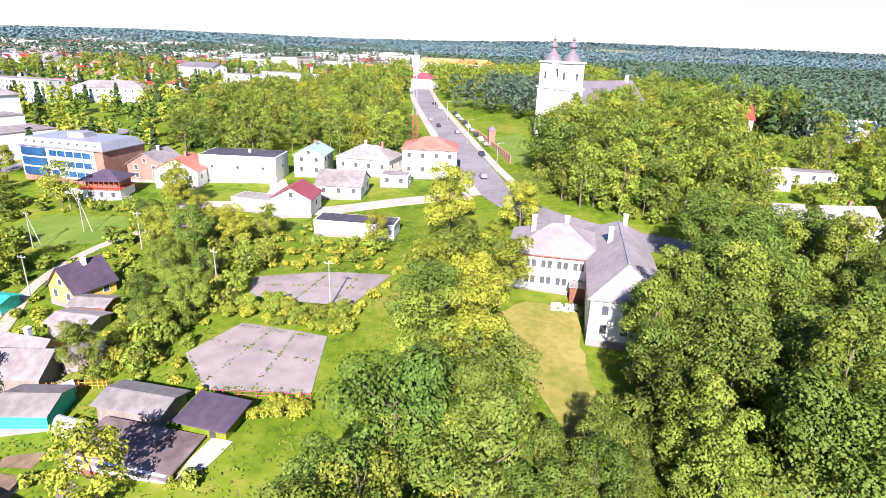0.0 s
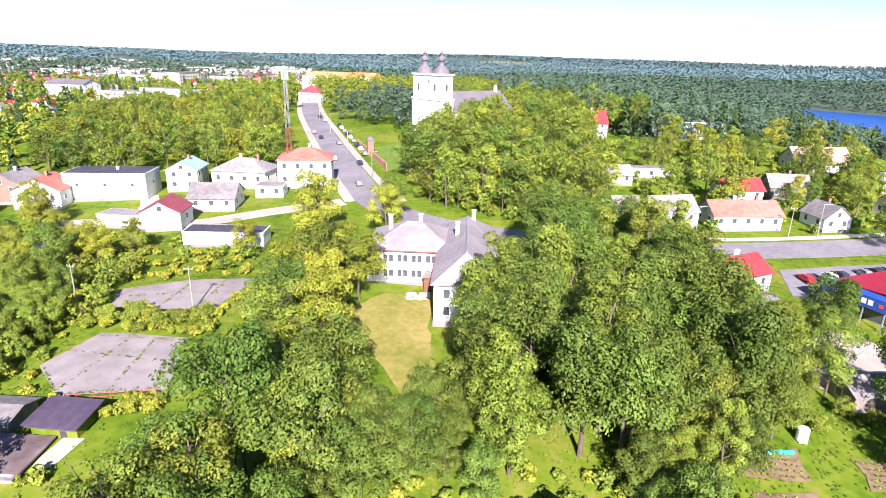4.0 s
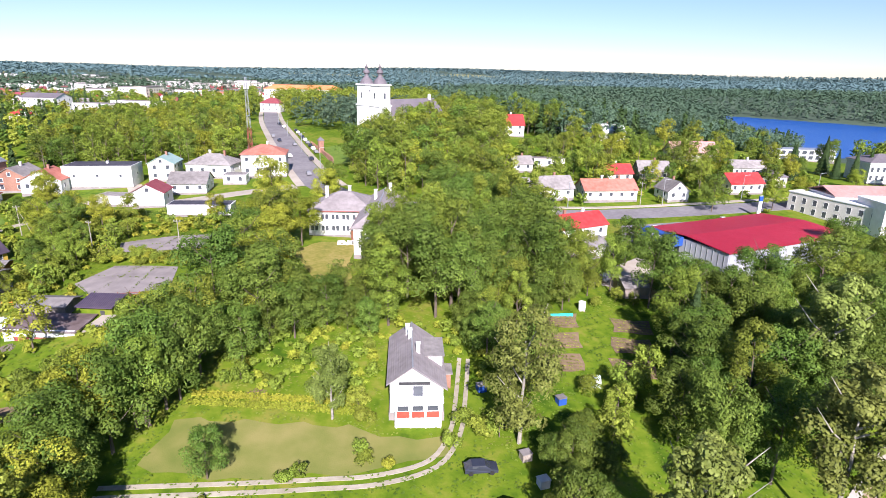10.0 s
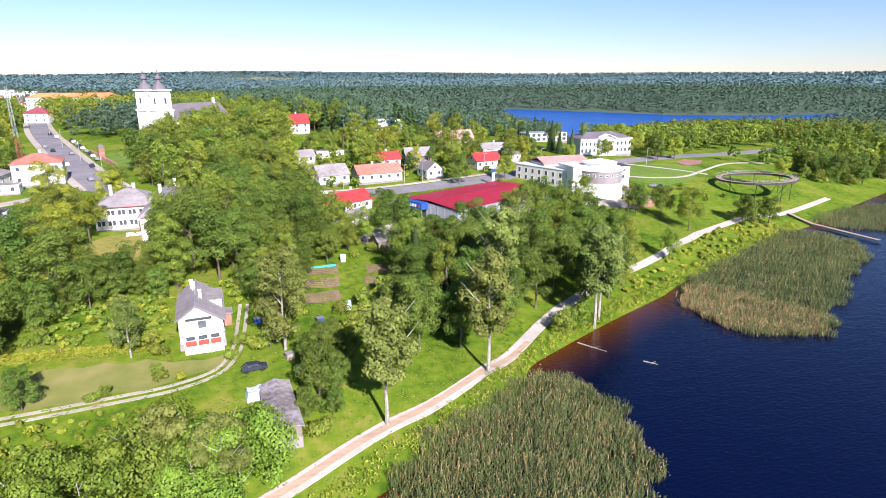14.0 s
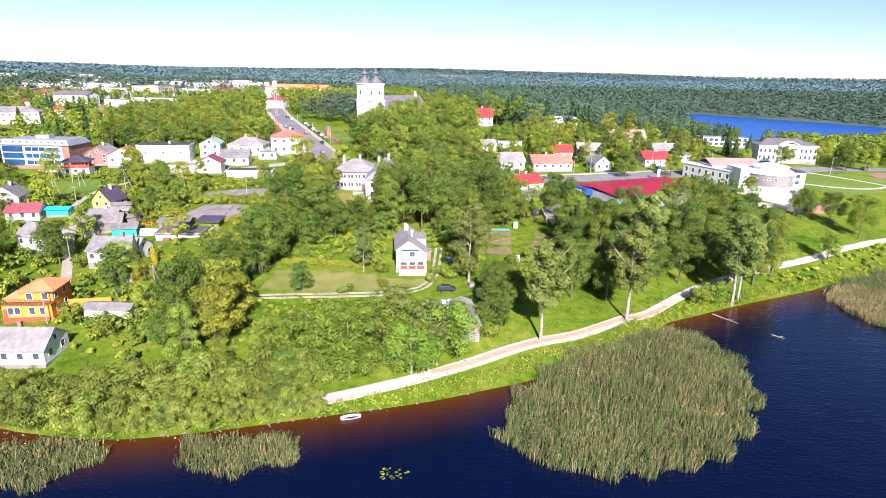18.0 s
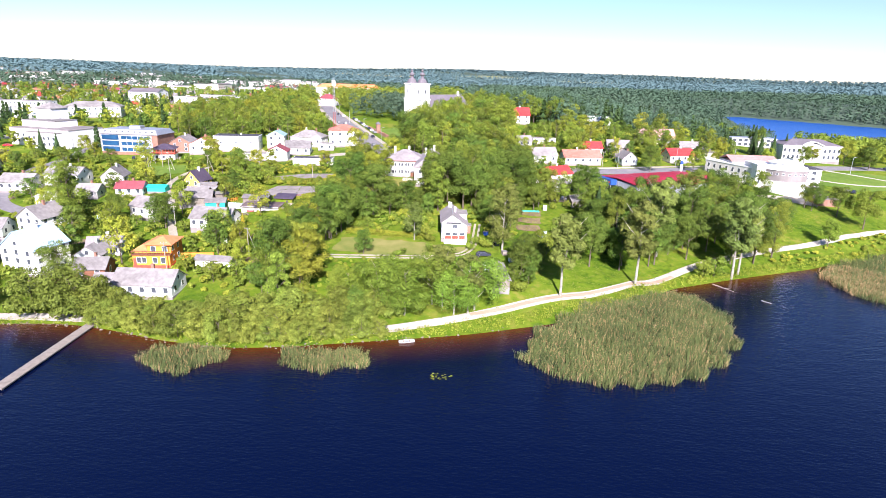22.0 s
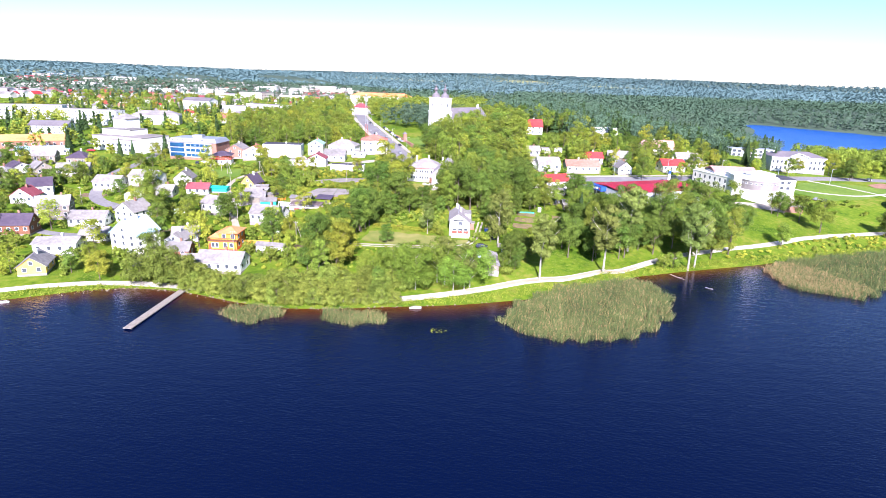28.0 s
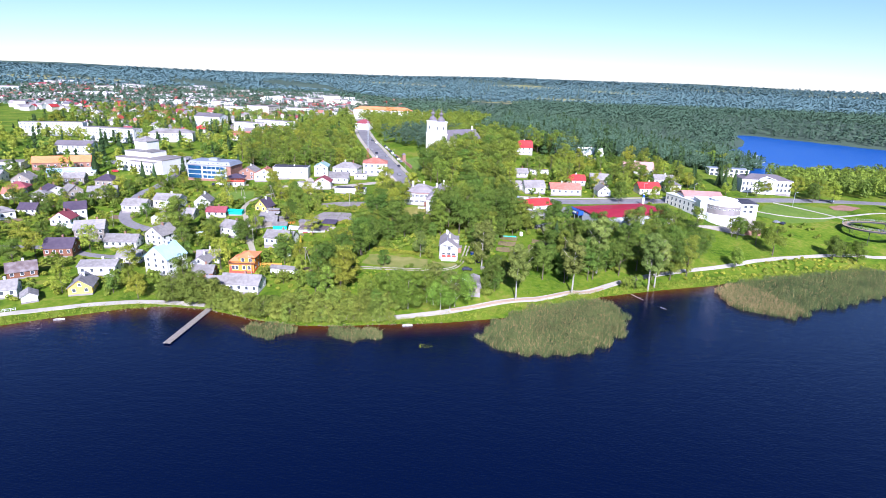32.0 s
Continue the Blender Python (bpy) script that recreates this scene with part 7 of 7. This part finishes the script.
for k in range(40000):
    x, y = rng.uniform(-120, 200), rng.uniform(-30, 130)
    if on_mesh(x, y) > 0.6 and free(x, y, 0.2):
        n = 3
        a = rng.uniform(0, 6.28, n)
        pts.append(np.stack([x + 0.5 * np.cos(a), y + 0.5 * np.sin(a), on_mesh(x, y) + rng.uniform(0.02, 0.2, n)], -1))
        nrm.append(np.stack([0.12 * np.cos(a), 0.12 * np.sin(a), np.full(n, 1.0)], -1))
tagged(new("meadow_tufts", leaf_mesh("meadow_tufts", np.concatenate(pts), np.concatenate(nrm), 0.26, "turf", 0.6)), "uneven tufts of tall meadow grass", "grass", kind="stuff")

# weeds in the joints of the concrete yards
for joints in (((-50.5, 68, -30.5, 64.5), (-48, 72.3, -33, 70.6), (-44, 57.5, -41, 72), (-36.5, 57.5, -37, 71.5), (-50, 63.6, -44, 57.4), (-43, 56.8, -29, 58.4)), ((-52.5, 85.8, -31, 87.6), (-42, 81, -40.5, 92.8), (-35, 81, -34.5, 94), (-53.5, 88.5, -42.5, 92.6))):
    pts, nrm = [], []
    for x0, y0, x1, y1 in joints:
        for k in range(110):
            t, g = rng.random(), rng.normal(0, 0.14, 2)
            if math.sin(t * 23 + x0) + math.sin(t * 61 + y1) < -0.5:
                continue
            x, y = x0 + (x1 - x0) * t + g[0], y0 + (y1 - y0) * t + g[1]
            pts.append((x, y, on_mesh(x, y) + rng.uniform(0.1, 0.32)))
            nrm.append((rng.normal(0, 0.4), rng.normal(0, 0.4), 1))
    tagged(new("joint_weeds", leaf_mesh("joint_weeds", np.array(pts), np.array(nrm), 0.17, "turf")), "dry weeds growing in the joints of the concrete", "weeds", kind="stuff")

# ---- shore stones ----
bm = bmesh.new()
for k in range(300):
    x = rng.uniform(-95, 20) if k < 240 else rng.uniform(-180, 100)
    y = float(np.interp(x, [p[0] for p in SHORE], [p[1] for p in SHORE])) + rng.normal(0.2, 0.7)
    r = 0.12 + 0.3 * rng.random() ** 3
    m = Matrix.LocRotScale((x, y, 0.05), Euler((rng.uniform(0, 3), rng.uniform(0, 3), 0)), (r, r * rng.uniform(0.6, 1), r * 0.6))
    bmesh.ops.create_icosphere(bm, subdivisions=1, radius=1.0, matrix=m)
tagged(obj("shore_stones", bm, "stone"), "pale boulders scattered along the waterline", "stones", kind="stuff")

# ---- pier ----
e = thing("pier", "long narrow brown wooden pier over the lake", "pier", -60.3, -43.5, 0.0, 0)
part("deck", box(bmesh.new(), -1.2, 1.2, -14.2, 15.5, 0.42, 0.56), "wood", e)
for s in (-1, 1):
    part("beam", box(bmesh.new(), s * 1.05 - 0.08, s * 1.05 + 0.08, -14.1, 15.4, 0.22, 0.42), "wood", e)
    for k in range(8):
        part("post", tube(bmesh.new(), (s * 1.0, -13.6 + k * 3.9, -1.8), (s * 1.0, -13.6 + k * 3.9, 0.5), 0.11, 0.1, 7), "wood", e)
for x, y, yaw, lab in ((13.6, -31.2, 15, "small white rowing boat at the bank"), (-106, -46, 20, "small white landing stage at the bank")):
    e = thing("rowing_boat", lab, "boat", x, y, 0.05, yaw)
    bm = bmesh.new()
    ribs = []
    for k in range(7):
        t = k / 6
        w = 0.65 * math.sin(math.pi * (0.12 + 0.76 * t)) ** 0.8
        ribs.append([bm.verts.new((-1.8 + 3.6 * t, yy * w, zz)) for yy, zz in ((-1, 0.4), (-0.7, 0.0), (0.7, 0.0), (1, 0.4))])
    for p, q in zip(ribs, ribs[1:]):
        for i in range(3):
            bm.faces.new((p[i], p[i + 1], q[i + 1], q[i]))
    bm.faces.new(ribs[0])
    bm.faces.new(ribs[-1][::-1])
    bmesh.ops.solidify(bm, geom=bm.faces[:], thickness=0.05)
    part("hull", bm, "white", e)
    for x0 in (-0.8, 0.6):
        part("seat", box(bmesh.new(), x0, x0 + 0.25, -0.5, 0.5, 0.25, 0.3), "boards", e)
for x, y, yaw, ln in ((103.2, 12, -62, 7), (110.8, 1.5, -60, 3)):
    e = thing("log", "pale fallen tree trunk lying in the water", "log", x, y, 0.05, yaw)
    bm = tube(bmesh.new(), (-ln / 2, 0, 0), (ln / 2, 0.3, 0.1), 0.17, 0.07, 7)
    tube(bm, (0, 0, 0), (ln * 0.25, 0.9, 0.35), 0.09, 0.03, 5)
    part("trunk", bm, "birchbark", e)
bm = bmesh.new()
for k in range(26):
    x, y, r = 21 + rng.normal(0, 1.2), -46 + rng.normal(0, 0.8), rng.uniform(0.15, 0.3)
    vs = [bm.verts.new((x + r * math.cos(a), y + r * math.sin(a), 0.02)) for a in [0.3 + 5.9 * i / 8 for i in range(9)]]
    bm.faces.new(vs)
tagged(obj("lily_pads", bm, "leaf_b"), "floating yellow-green lily pads", "lily pads", kind="stuff")

# ---- far beach: sand, jetty and diving tower ----
patch("beach", [(282, 512), (292, 530), (335, 572), (380, 604), (384, 596), (346, 556), (308, 522), (292, 505)], "sand", 0.5, "sandy beach on the far lake", "beach", step=6)
e = thing("jetty", "pale swimming jetty with a white diving tower", "jetty", 301, 470, 0.0, 0)
for x0, y0, x1, y1 in ((-14, -56, 54, 14), (54, 14, 0, 30), (0, 30, -6, 44), (20, -20, 4, -8)):
    bm = bmesh.new()
    d = Vector((x1 - x0, y1 - y0)).normalized()
    n = Vector((-d.y, d.x)) * 1.2
    vs = [bm.verts.new((p[0], p[1], z)) for z in (0.2, 0.7) for p in ((x0 - n.x, y0 - n.y), (x1 - n.x, y1 - n.y), (x1 + n.x, y1 + n.y), (x0 + n.x, y0 + n.y))]
    for f in ((3, 2, 1, 0), (4, 5, 6, 7), (0, 1, 5, 4), (1, 2, 6, 5), (2, 3, 7, 6), (3, 0, 4, 7)):
        bm.faces.new([vs[i] for i in f])
    bmesh.ops.recalc_face_normals(bm, faces=bm.faces[:])
    part("walkway", bm, "white", e)
bm = bmesh.new()
for sx, sy in ((-1, -1), (1, -1), (1, 1), (-1, 1)):
    tube(bm, (40 + sx * 1.5, 8 + sy * 1.5, 0), (40 + sx * 1.2, 8 + sy * 1.2, 8.5), 0.2, 0.18, 6)
part("tower_frame", bm, "white", e)
for z in (3.0, 5.8, 8.5):
    part("platform", box(bmesh.new(), 37.5, 42.5, 6.4, 9.6, z, z + 0.25), "white", e)

# ---- vehicles ----
CAR = {}


def car(x, y, yaw, paint, label, van=False):
    key = (paint, van)
    if key not in CAR:
        body = bmesh.new()
        ln, w = 4.4, 0.88
        prof = [(-2.2, 0.35), (2.2, 0.35), (2.22, 0.75), (1.2, 0.95), (0.5, 1.45), (-1.3, 1.48), (-2.0, 1.0), (-2.22, 0.9)] if not van else [(-2.5, 0.35), (2.4, 0.35), (2.45, 0.9), (1.9, 1.15), (1.4, 2.0), (-2.45, 2.05), (-2.5, 1.0), (-2.5, 0.6)]
        ends = [[body.verts.new((px, s * (w if pz < 1.0 else w * 0.84), pz)) for px, pz in prof] for s in (-1, 1)]
        k = len(prof)
        for i in range(k):
            body.faces.new((ends[0][i], ends[0][(i + 1) % k], ends[1][(i + 1) % k], ends[1][i]))
        for r in ends:
            body.faces.new(r)
        bmesh.ops.recalc_face_normals(body, faces=body.faces[:])
        glass = bmesh.new()
        if van:
            box(glass, 0.3, 1.5, -0.80, 0.80, 1.25, 1.85)
        else:
            box(glass, -1.2, 0.55, -0.79, 0.79, 1.02, 1.38)
        wheel = bmesh.new()
        tube(wheel, (0, -0.1, 0.32), (0, 0.1, 0.32), 0.32, 0.32, 12)
        CAR[key] = []
        for nm, b, mt in (("body", body, paint), ("glazing", glass, "glass"), ("wheel", wheel, "rubber")):
            me = bpy.data.meshes.new(nm)
            b.to_mesh(me)
            b.free()
            me.materials.append(M[mt])
            CAR[key].append(me)
    e = thing("van" if van else "car", label, "van" if van else "car", x, y, on_mesh(x, y) + 0.12, yaw, group="parked cars")
    b, g, w = CAR[key]
    new("body", b).parent = e
    new("glazing", g).parent = e
    for wx in (-1.4, 1.4):
        for wy in (-0.82, 0.82):
            o = new("wheel", w)
            o.parent, o.location = e, (wx, wy, 0)
    return e


PAINT = [("carpaint", "silver grey parked car"), ("cardark", "dark parked car"), ("white", "white painted parked car"), ("carred", "bright red parked car"), ("cardark", "dark blue parked car")]
car(32.2, 12.6, 5, "cardark", "dark estate car parked on the grass")
for k in range(13):
    if k in (4,):
        continue
    pt, lb = PAINT[3 if k == 0 else int(rng.integers(0, 3)) if k % 3 else 1]
    car(86 + k * 3.0, 112.5 + k * 0.85, 96 + rng.uniform(-4, 4), pt, lb + " in the supermarket lot", van=(k == 10))
for k, (x, y) in enumerate(((-21, 168), (-30, 196), (-37, 204), (-46, 234), (-53, 248), (-68, 300), (-60, 262), (-75, 316))):
    pt, lb = PAINT[k % 3]
    car(x + (2.2 if k % 2 else -2.0), y, 110, pt, lb + " on the main street")
for k in range(9):
    pt, lb = PAINT[(k * 2) % 3]
    car(-33.5 - k * 3.2 + 4.6, 212 + k * 8.8, 110, pt, lb + " by the kerb")
car(62, 128, 4, "white", "white painted car on the street")
car(-215, 150, 10, "carred", "bright red parked car by the town hall")
for k, (x, y) in enumerate(((205, 120), (208, 119), (268, 184), (-190, 200), (-196, 203), (-204, 207), (-214, 206), (-135, 128), (-131, 129), (66, 74), (72, 92))):
    pt, lb = PAINT[k % 3]
    car(x, y, 20 + 30 * (k % 4), pt, lb + " near the buildings")

# ---- poles, lamps, garden things ----
def pole(x, y, ht=8.0, stay=False, lamp=False, mat="birchbark"):
    e = thing("street_lamp" if lamp else "utility_pole", "grey steel street lamp with curved arm" if lamp else ("braced wooden utility pole" + (" with a stay" if stay else " with crossarm")), "lamp" if lamp else "pole", x, y, on_mesh(x, y) - 0.2, rng.uniform(-20, 20), group="street lamps" if lamp else "utility poles")
    part("shaft", tube(bmesh.new(), (0, 0, 0), (0, 0, ht), 0.14, 0.09, 8), "metal" if lamp else mat, e)
    if lamp:
        part("arm", tube(bmesh.new(), (0, 0, ht), (1.4, 0, ht + 0.3), 0.06, 0.05, 6), "metal", e)
        part("lamp_head", box(bmesh.new(), 1.2, 1.9, -0.12, 0.12, ht + 0.22, ht + 0.36), "metal", e)
    else:
        part("crossarm", box(bmesh.new(), -0.8, 0.8, -0.06, 0.06, ht - 0.5, ht - 0.36), mat, e)
        for s in (-0.7, 0.7):
            part("insulator", tube(bmesh.new(), (s, 0, ht - 0.36), (s, 0, ht - 0.16), 0.05, 0.04, 6), "white", e)
        if stay:
            part("stay", tube(bmesh.new(), (2.4, 0.6, 0), (0, 0, ht - 0.4), 0.11, 0.08, 7), mat, e)


for x, y, st in ((33, 54, False), (-57, 82, False), (-35, 80, False), (-86, 99, True), (-107, 106, True), (-113, 112, False), (-68, 30, False), (-56, -1, False), (-92, 77, False), (-111, 96, True), (-36, 8, True), (-150, 50, False), (-125, 60, True), (-200, 60, False), (-122, 118, True), (44, 94, False), (56, 136, False), (96, 140, False)):
    pole(x, y, 8.5, st)
for x, y in ((-20, 176), (-36, 215), (-54, 262), (-70, 305), (28, 134), (70, 135), (104, 141), (136, 150), (170, 160), (210, 176), (262, 190), (-166, 130), (-172, 160), (232, 160)):
    pole(x, y, 9, lamp=True)
e = place("water_tank", "round white water tank in the garden", "tank", 56.2, 57.5, 0, (0.6, 0.6))
part("tank_body", tube(bmesh.new(), (0, 0, 0.2), (0, 0, 1.9), 0.75, 0.75, 16), "white", e)
part("tank_stand", box(bmesh.new(), -0.6, 0.6, -0.6, 0.6, -0.3, 0.2), "wood", e)
for x, y, ln, wd, yaw in ((-54.5, 47.5, 5, 2.2, -3), (-63, 53, 4.5, 2, 60), (-168, 44, 6, 2.4, 40), (52, 33, 3, 1.6, 10), (-100, 44, 5, 2.2, 10)):
    e = place("greenhouse", "small arched greenhouse with pale film cover", "greenhouse", x, y, yaw, (ln / 2, wd / 2))
    bm = bmesh.new()
    arcs = [[bm.verts.new((sx, wd / 2 * math.cos(a), -0.2 + 2.0 * math.sin(a))) for a in [math.pi * i / 8 for i in range(9)]] for sx in (-ln / 2, ln / 2)]
    for i in range(8):
        bm.faces.new((arcs[0][i], arcs[0][i + 1], arcs[1][i + 1], arcs[1][i]))
    for r in arcs:
        bm.faces.new(r)
    bmesh.ops.recalc_face_normals(bm, faces=bm.faces[:])
    part("film_cover", bm, "greenhouse", e)
    for k in range(5):
        sx = -ln / 2 + ln * k / 4
        bm = bmesh.new()
        pp = [(sx, (wd / 2 + 0.02) * math.cos(a), -0.2 + 2.03 * math.sin(a)) for a in [math.pi * i / 8 for i in range(9)]]
        sweep(bm, pp, 0.03)
        part("hoop", bm, "white", e)
e = place("tarpaulin_stack", "stack of firewood under a pale blue tarpaulin", "stack", 32.2, 5.4, 8, (2, 2))
bm = bmesh.new()
gridv = [[bm.verts.new((-1.9 + 3.8 * i / 8, -1.6 + 3.2 * j / 6, -0.3 if i in (0, 8) or j in (0, 6) else 1.2 + rng.uniform(-0.15, 0.2))) for j in range(7)] for i in range(9)]
for i in range(8):
    for j in range(6):
        bm.faces.new((gridv[i][j], gridv[i + 1][j], gridv[i + 1][j + 1], gridv[i][j + 1]))
part("tarpaulin", bm, "greenhouse", e, "pale blue crumpled tarpaulin")
for x, y, r, m, lab in ((29.0, 0.5, 1.3, "brick", "round heap of brown garden waste"), (-1.5, 27, 1.6, "soil", "heap of brown cut branches"), (-48, 39.5, 1.4, "stone", "heap of split firewood"), (-66, 57.5, 2.2, "wood", "heap of old boards"), (-62.5, 61, 1.6, "wood", "heap of old boards")):
    e = place("heap", lab, "heap", x, y, 0, (r, r))
    bm = bmesh.new()
    for k in range(90):
        a, q = rng.uniform(0, 6.28), r * math.sqrt(rng.random())
        z = (r - q) * 0.55
        mm = Matrix.LocRotScale((q * math.cos(a), q * math.sin(a), z * rng.random()), Euler((rng.uniform(-0.4, 0.4), rng.uniform(-0.4, 0.4), rng.uniform(0, 3.1))), (rng.uniform(0.2, 0.6), 0.09, 0.09))
        bmesh.ops.create_cube(bm, size=1.0, matrix=mm)
    part("pieces", bm, m, e)
for x, y, m, lab in ((40.3, 11, "white", "small white garden cabinet"), (38.6, 15.5, "wood", "small wooden well house"), (33.5, 30, "blue", "round blue garden barrel"), (36.5, 22.0, "cardark", "dark metal garden grill"), (-46.5, 17, "white", "white garden parasol frame"), (46, 28, "blue", "blue plastic garden bench")):
    e = place("garden_box", lab, "garden box", x, y, 20, (0.8, 0.8))
    part("body", box(bmesh.new(), -0.7, 0.7, -0.6, 0.6, -0.3, 1.1), m, e)
    part("lid", box(bmesh.new(), -0.78, 0.78, -0.68, 0.68, 1.1, 1.2), "slate" if m != "white" else "white", e)
# clipped hedge in two rows
for yo in (0.0, 1.8):
    pts, nrm = [], []
    for k in range(2600):
        t = rng.random()
        x, y = -11 + 25 * t, 24.2 - 1.0 * t + yo + rng.uniform(-0.45, 0.45)
        pts.append((x, y, on_mesh(x, y) + rng.uniform(0.1, 0.95)))
        nrm.append((rng.normal(0, 0.3), rng.choice([-1, 1]) * 0.5, 0.9))
    tagged(new("hedge", leaf_mesh("hedge", np.array(pts), np.array(nrm), 0.18, "leaf_b")), "low clipped yellow-green hedge", "hedge", kind="stuff")
# vegetable rows in the plots
pts, nrm = [], []
for gx0, gy0 in ((44, 36), (45, 43), (46, 50), (57, 36), (59, 43), (61, 50)):
    for r in range(5):
        for k in range(60):
            x, y = gx0 + 0.6 + 7.2 * rng.random(), gy0 + 0.7 + r * 0.95 + rng.normal(0, 0.1)
            pts.append((x, y, on_mesh(x, y) + 0.25))
            nrm.append((rng.normal(0, 0.3), rng.normal(0, 0.3), 1))
tagged(new("vegetable_rows", leaf_mesh("vegetable_rows", np.array(pts), np.array(nrm), 0.16, "leaf_a")), "rows of green vegetables in beds", "vegetables", kind="stuff")
# fences
def fence(pts, label, mat="wood", ht=1.2, gap=1.6):
    line = smooth_line(pts, gap)
    c = line[len(line) // 2]
    e = thing("fence", label, "fence", c.x, c.y, on_mesh(c.x, c.y), 0)
    z0 = on_mesh(c.x, c.y)
    for p in line:
        z = on_mesh(p.x, p.y) - z0
        part("post", box(bmesh.new(), p.x - c.x - 0.06, p.x - c.x + 0.06, p.y - c.y - 0.06, p.y - c.y + 0.06, z - 0.3, z + ht), mat, e)
    for p, q in zip(line, line[1:]):
        for hh in (0.45, 0.95):
            part("rail", tube(bmesh.new(), (p.x - c.x, p.y - c.y, on_mesh(p.x, p.y) - z0 + hh), (q.x - c.x, q.y - c.y, on_mesh(q.x, q.y) - z0 + hh), 0.05, 0.05, 4), mat, e)


fence([(-41, 55.5), (-35, 56), (-28, 57)], "rusty brown fence along the concrete yard", "oxide")
fence([(-180, -80), (-150, -62), (-124, -43.5)], "white railing along the promenade", "white", 1.1, 2.4)
fence([(-66, 54), (-61, 55), (-57, 55.5)], "bright orange painted plank fence", "orange", 1.3, 0.8)
fence([(-119, 126), (-112, 128)], "pale wooden yard fence", "wood", 1.4, 0.9)
fence([(42, 2), (47, 12), (50, 24)], "thin wire garden fence on posts", "wood", 1.2, 3.0)


# turquoise cover over a vegetable row
e = place("row_cover", "turquoise fleece cover over a vegetable row", "garden cover", 50.2, 54.6, 4, (3.4, 0.6))
bm = bmesh.new()
for k in range(5):
    tube(bm, (-3.4 + k * 1.4, rng.uniform(-0.06, 0.06), 0.15), (-2.05 + k * 1.4, rng.uniform(-0.06, 0.06), 0.15), 0.34, 0.34, 8)
part("fleece", bm, "teal", e)
for k in range(6):
    part("hoop", tube(bmesh.new(), (-3.5 + k * 1.4, -0.42, 0.0), (-3.5 + k * 1.4, 0.42, 0.0), 0.04, 0.04, 5), "metal", e)
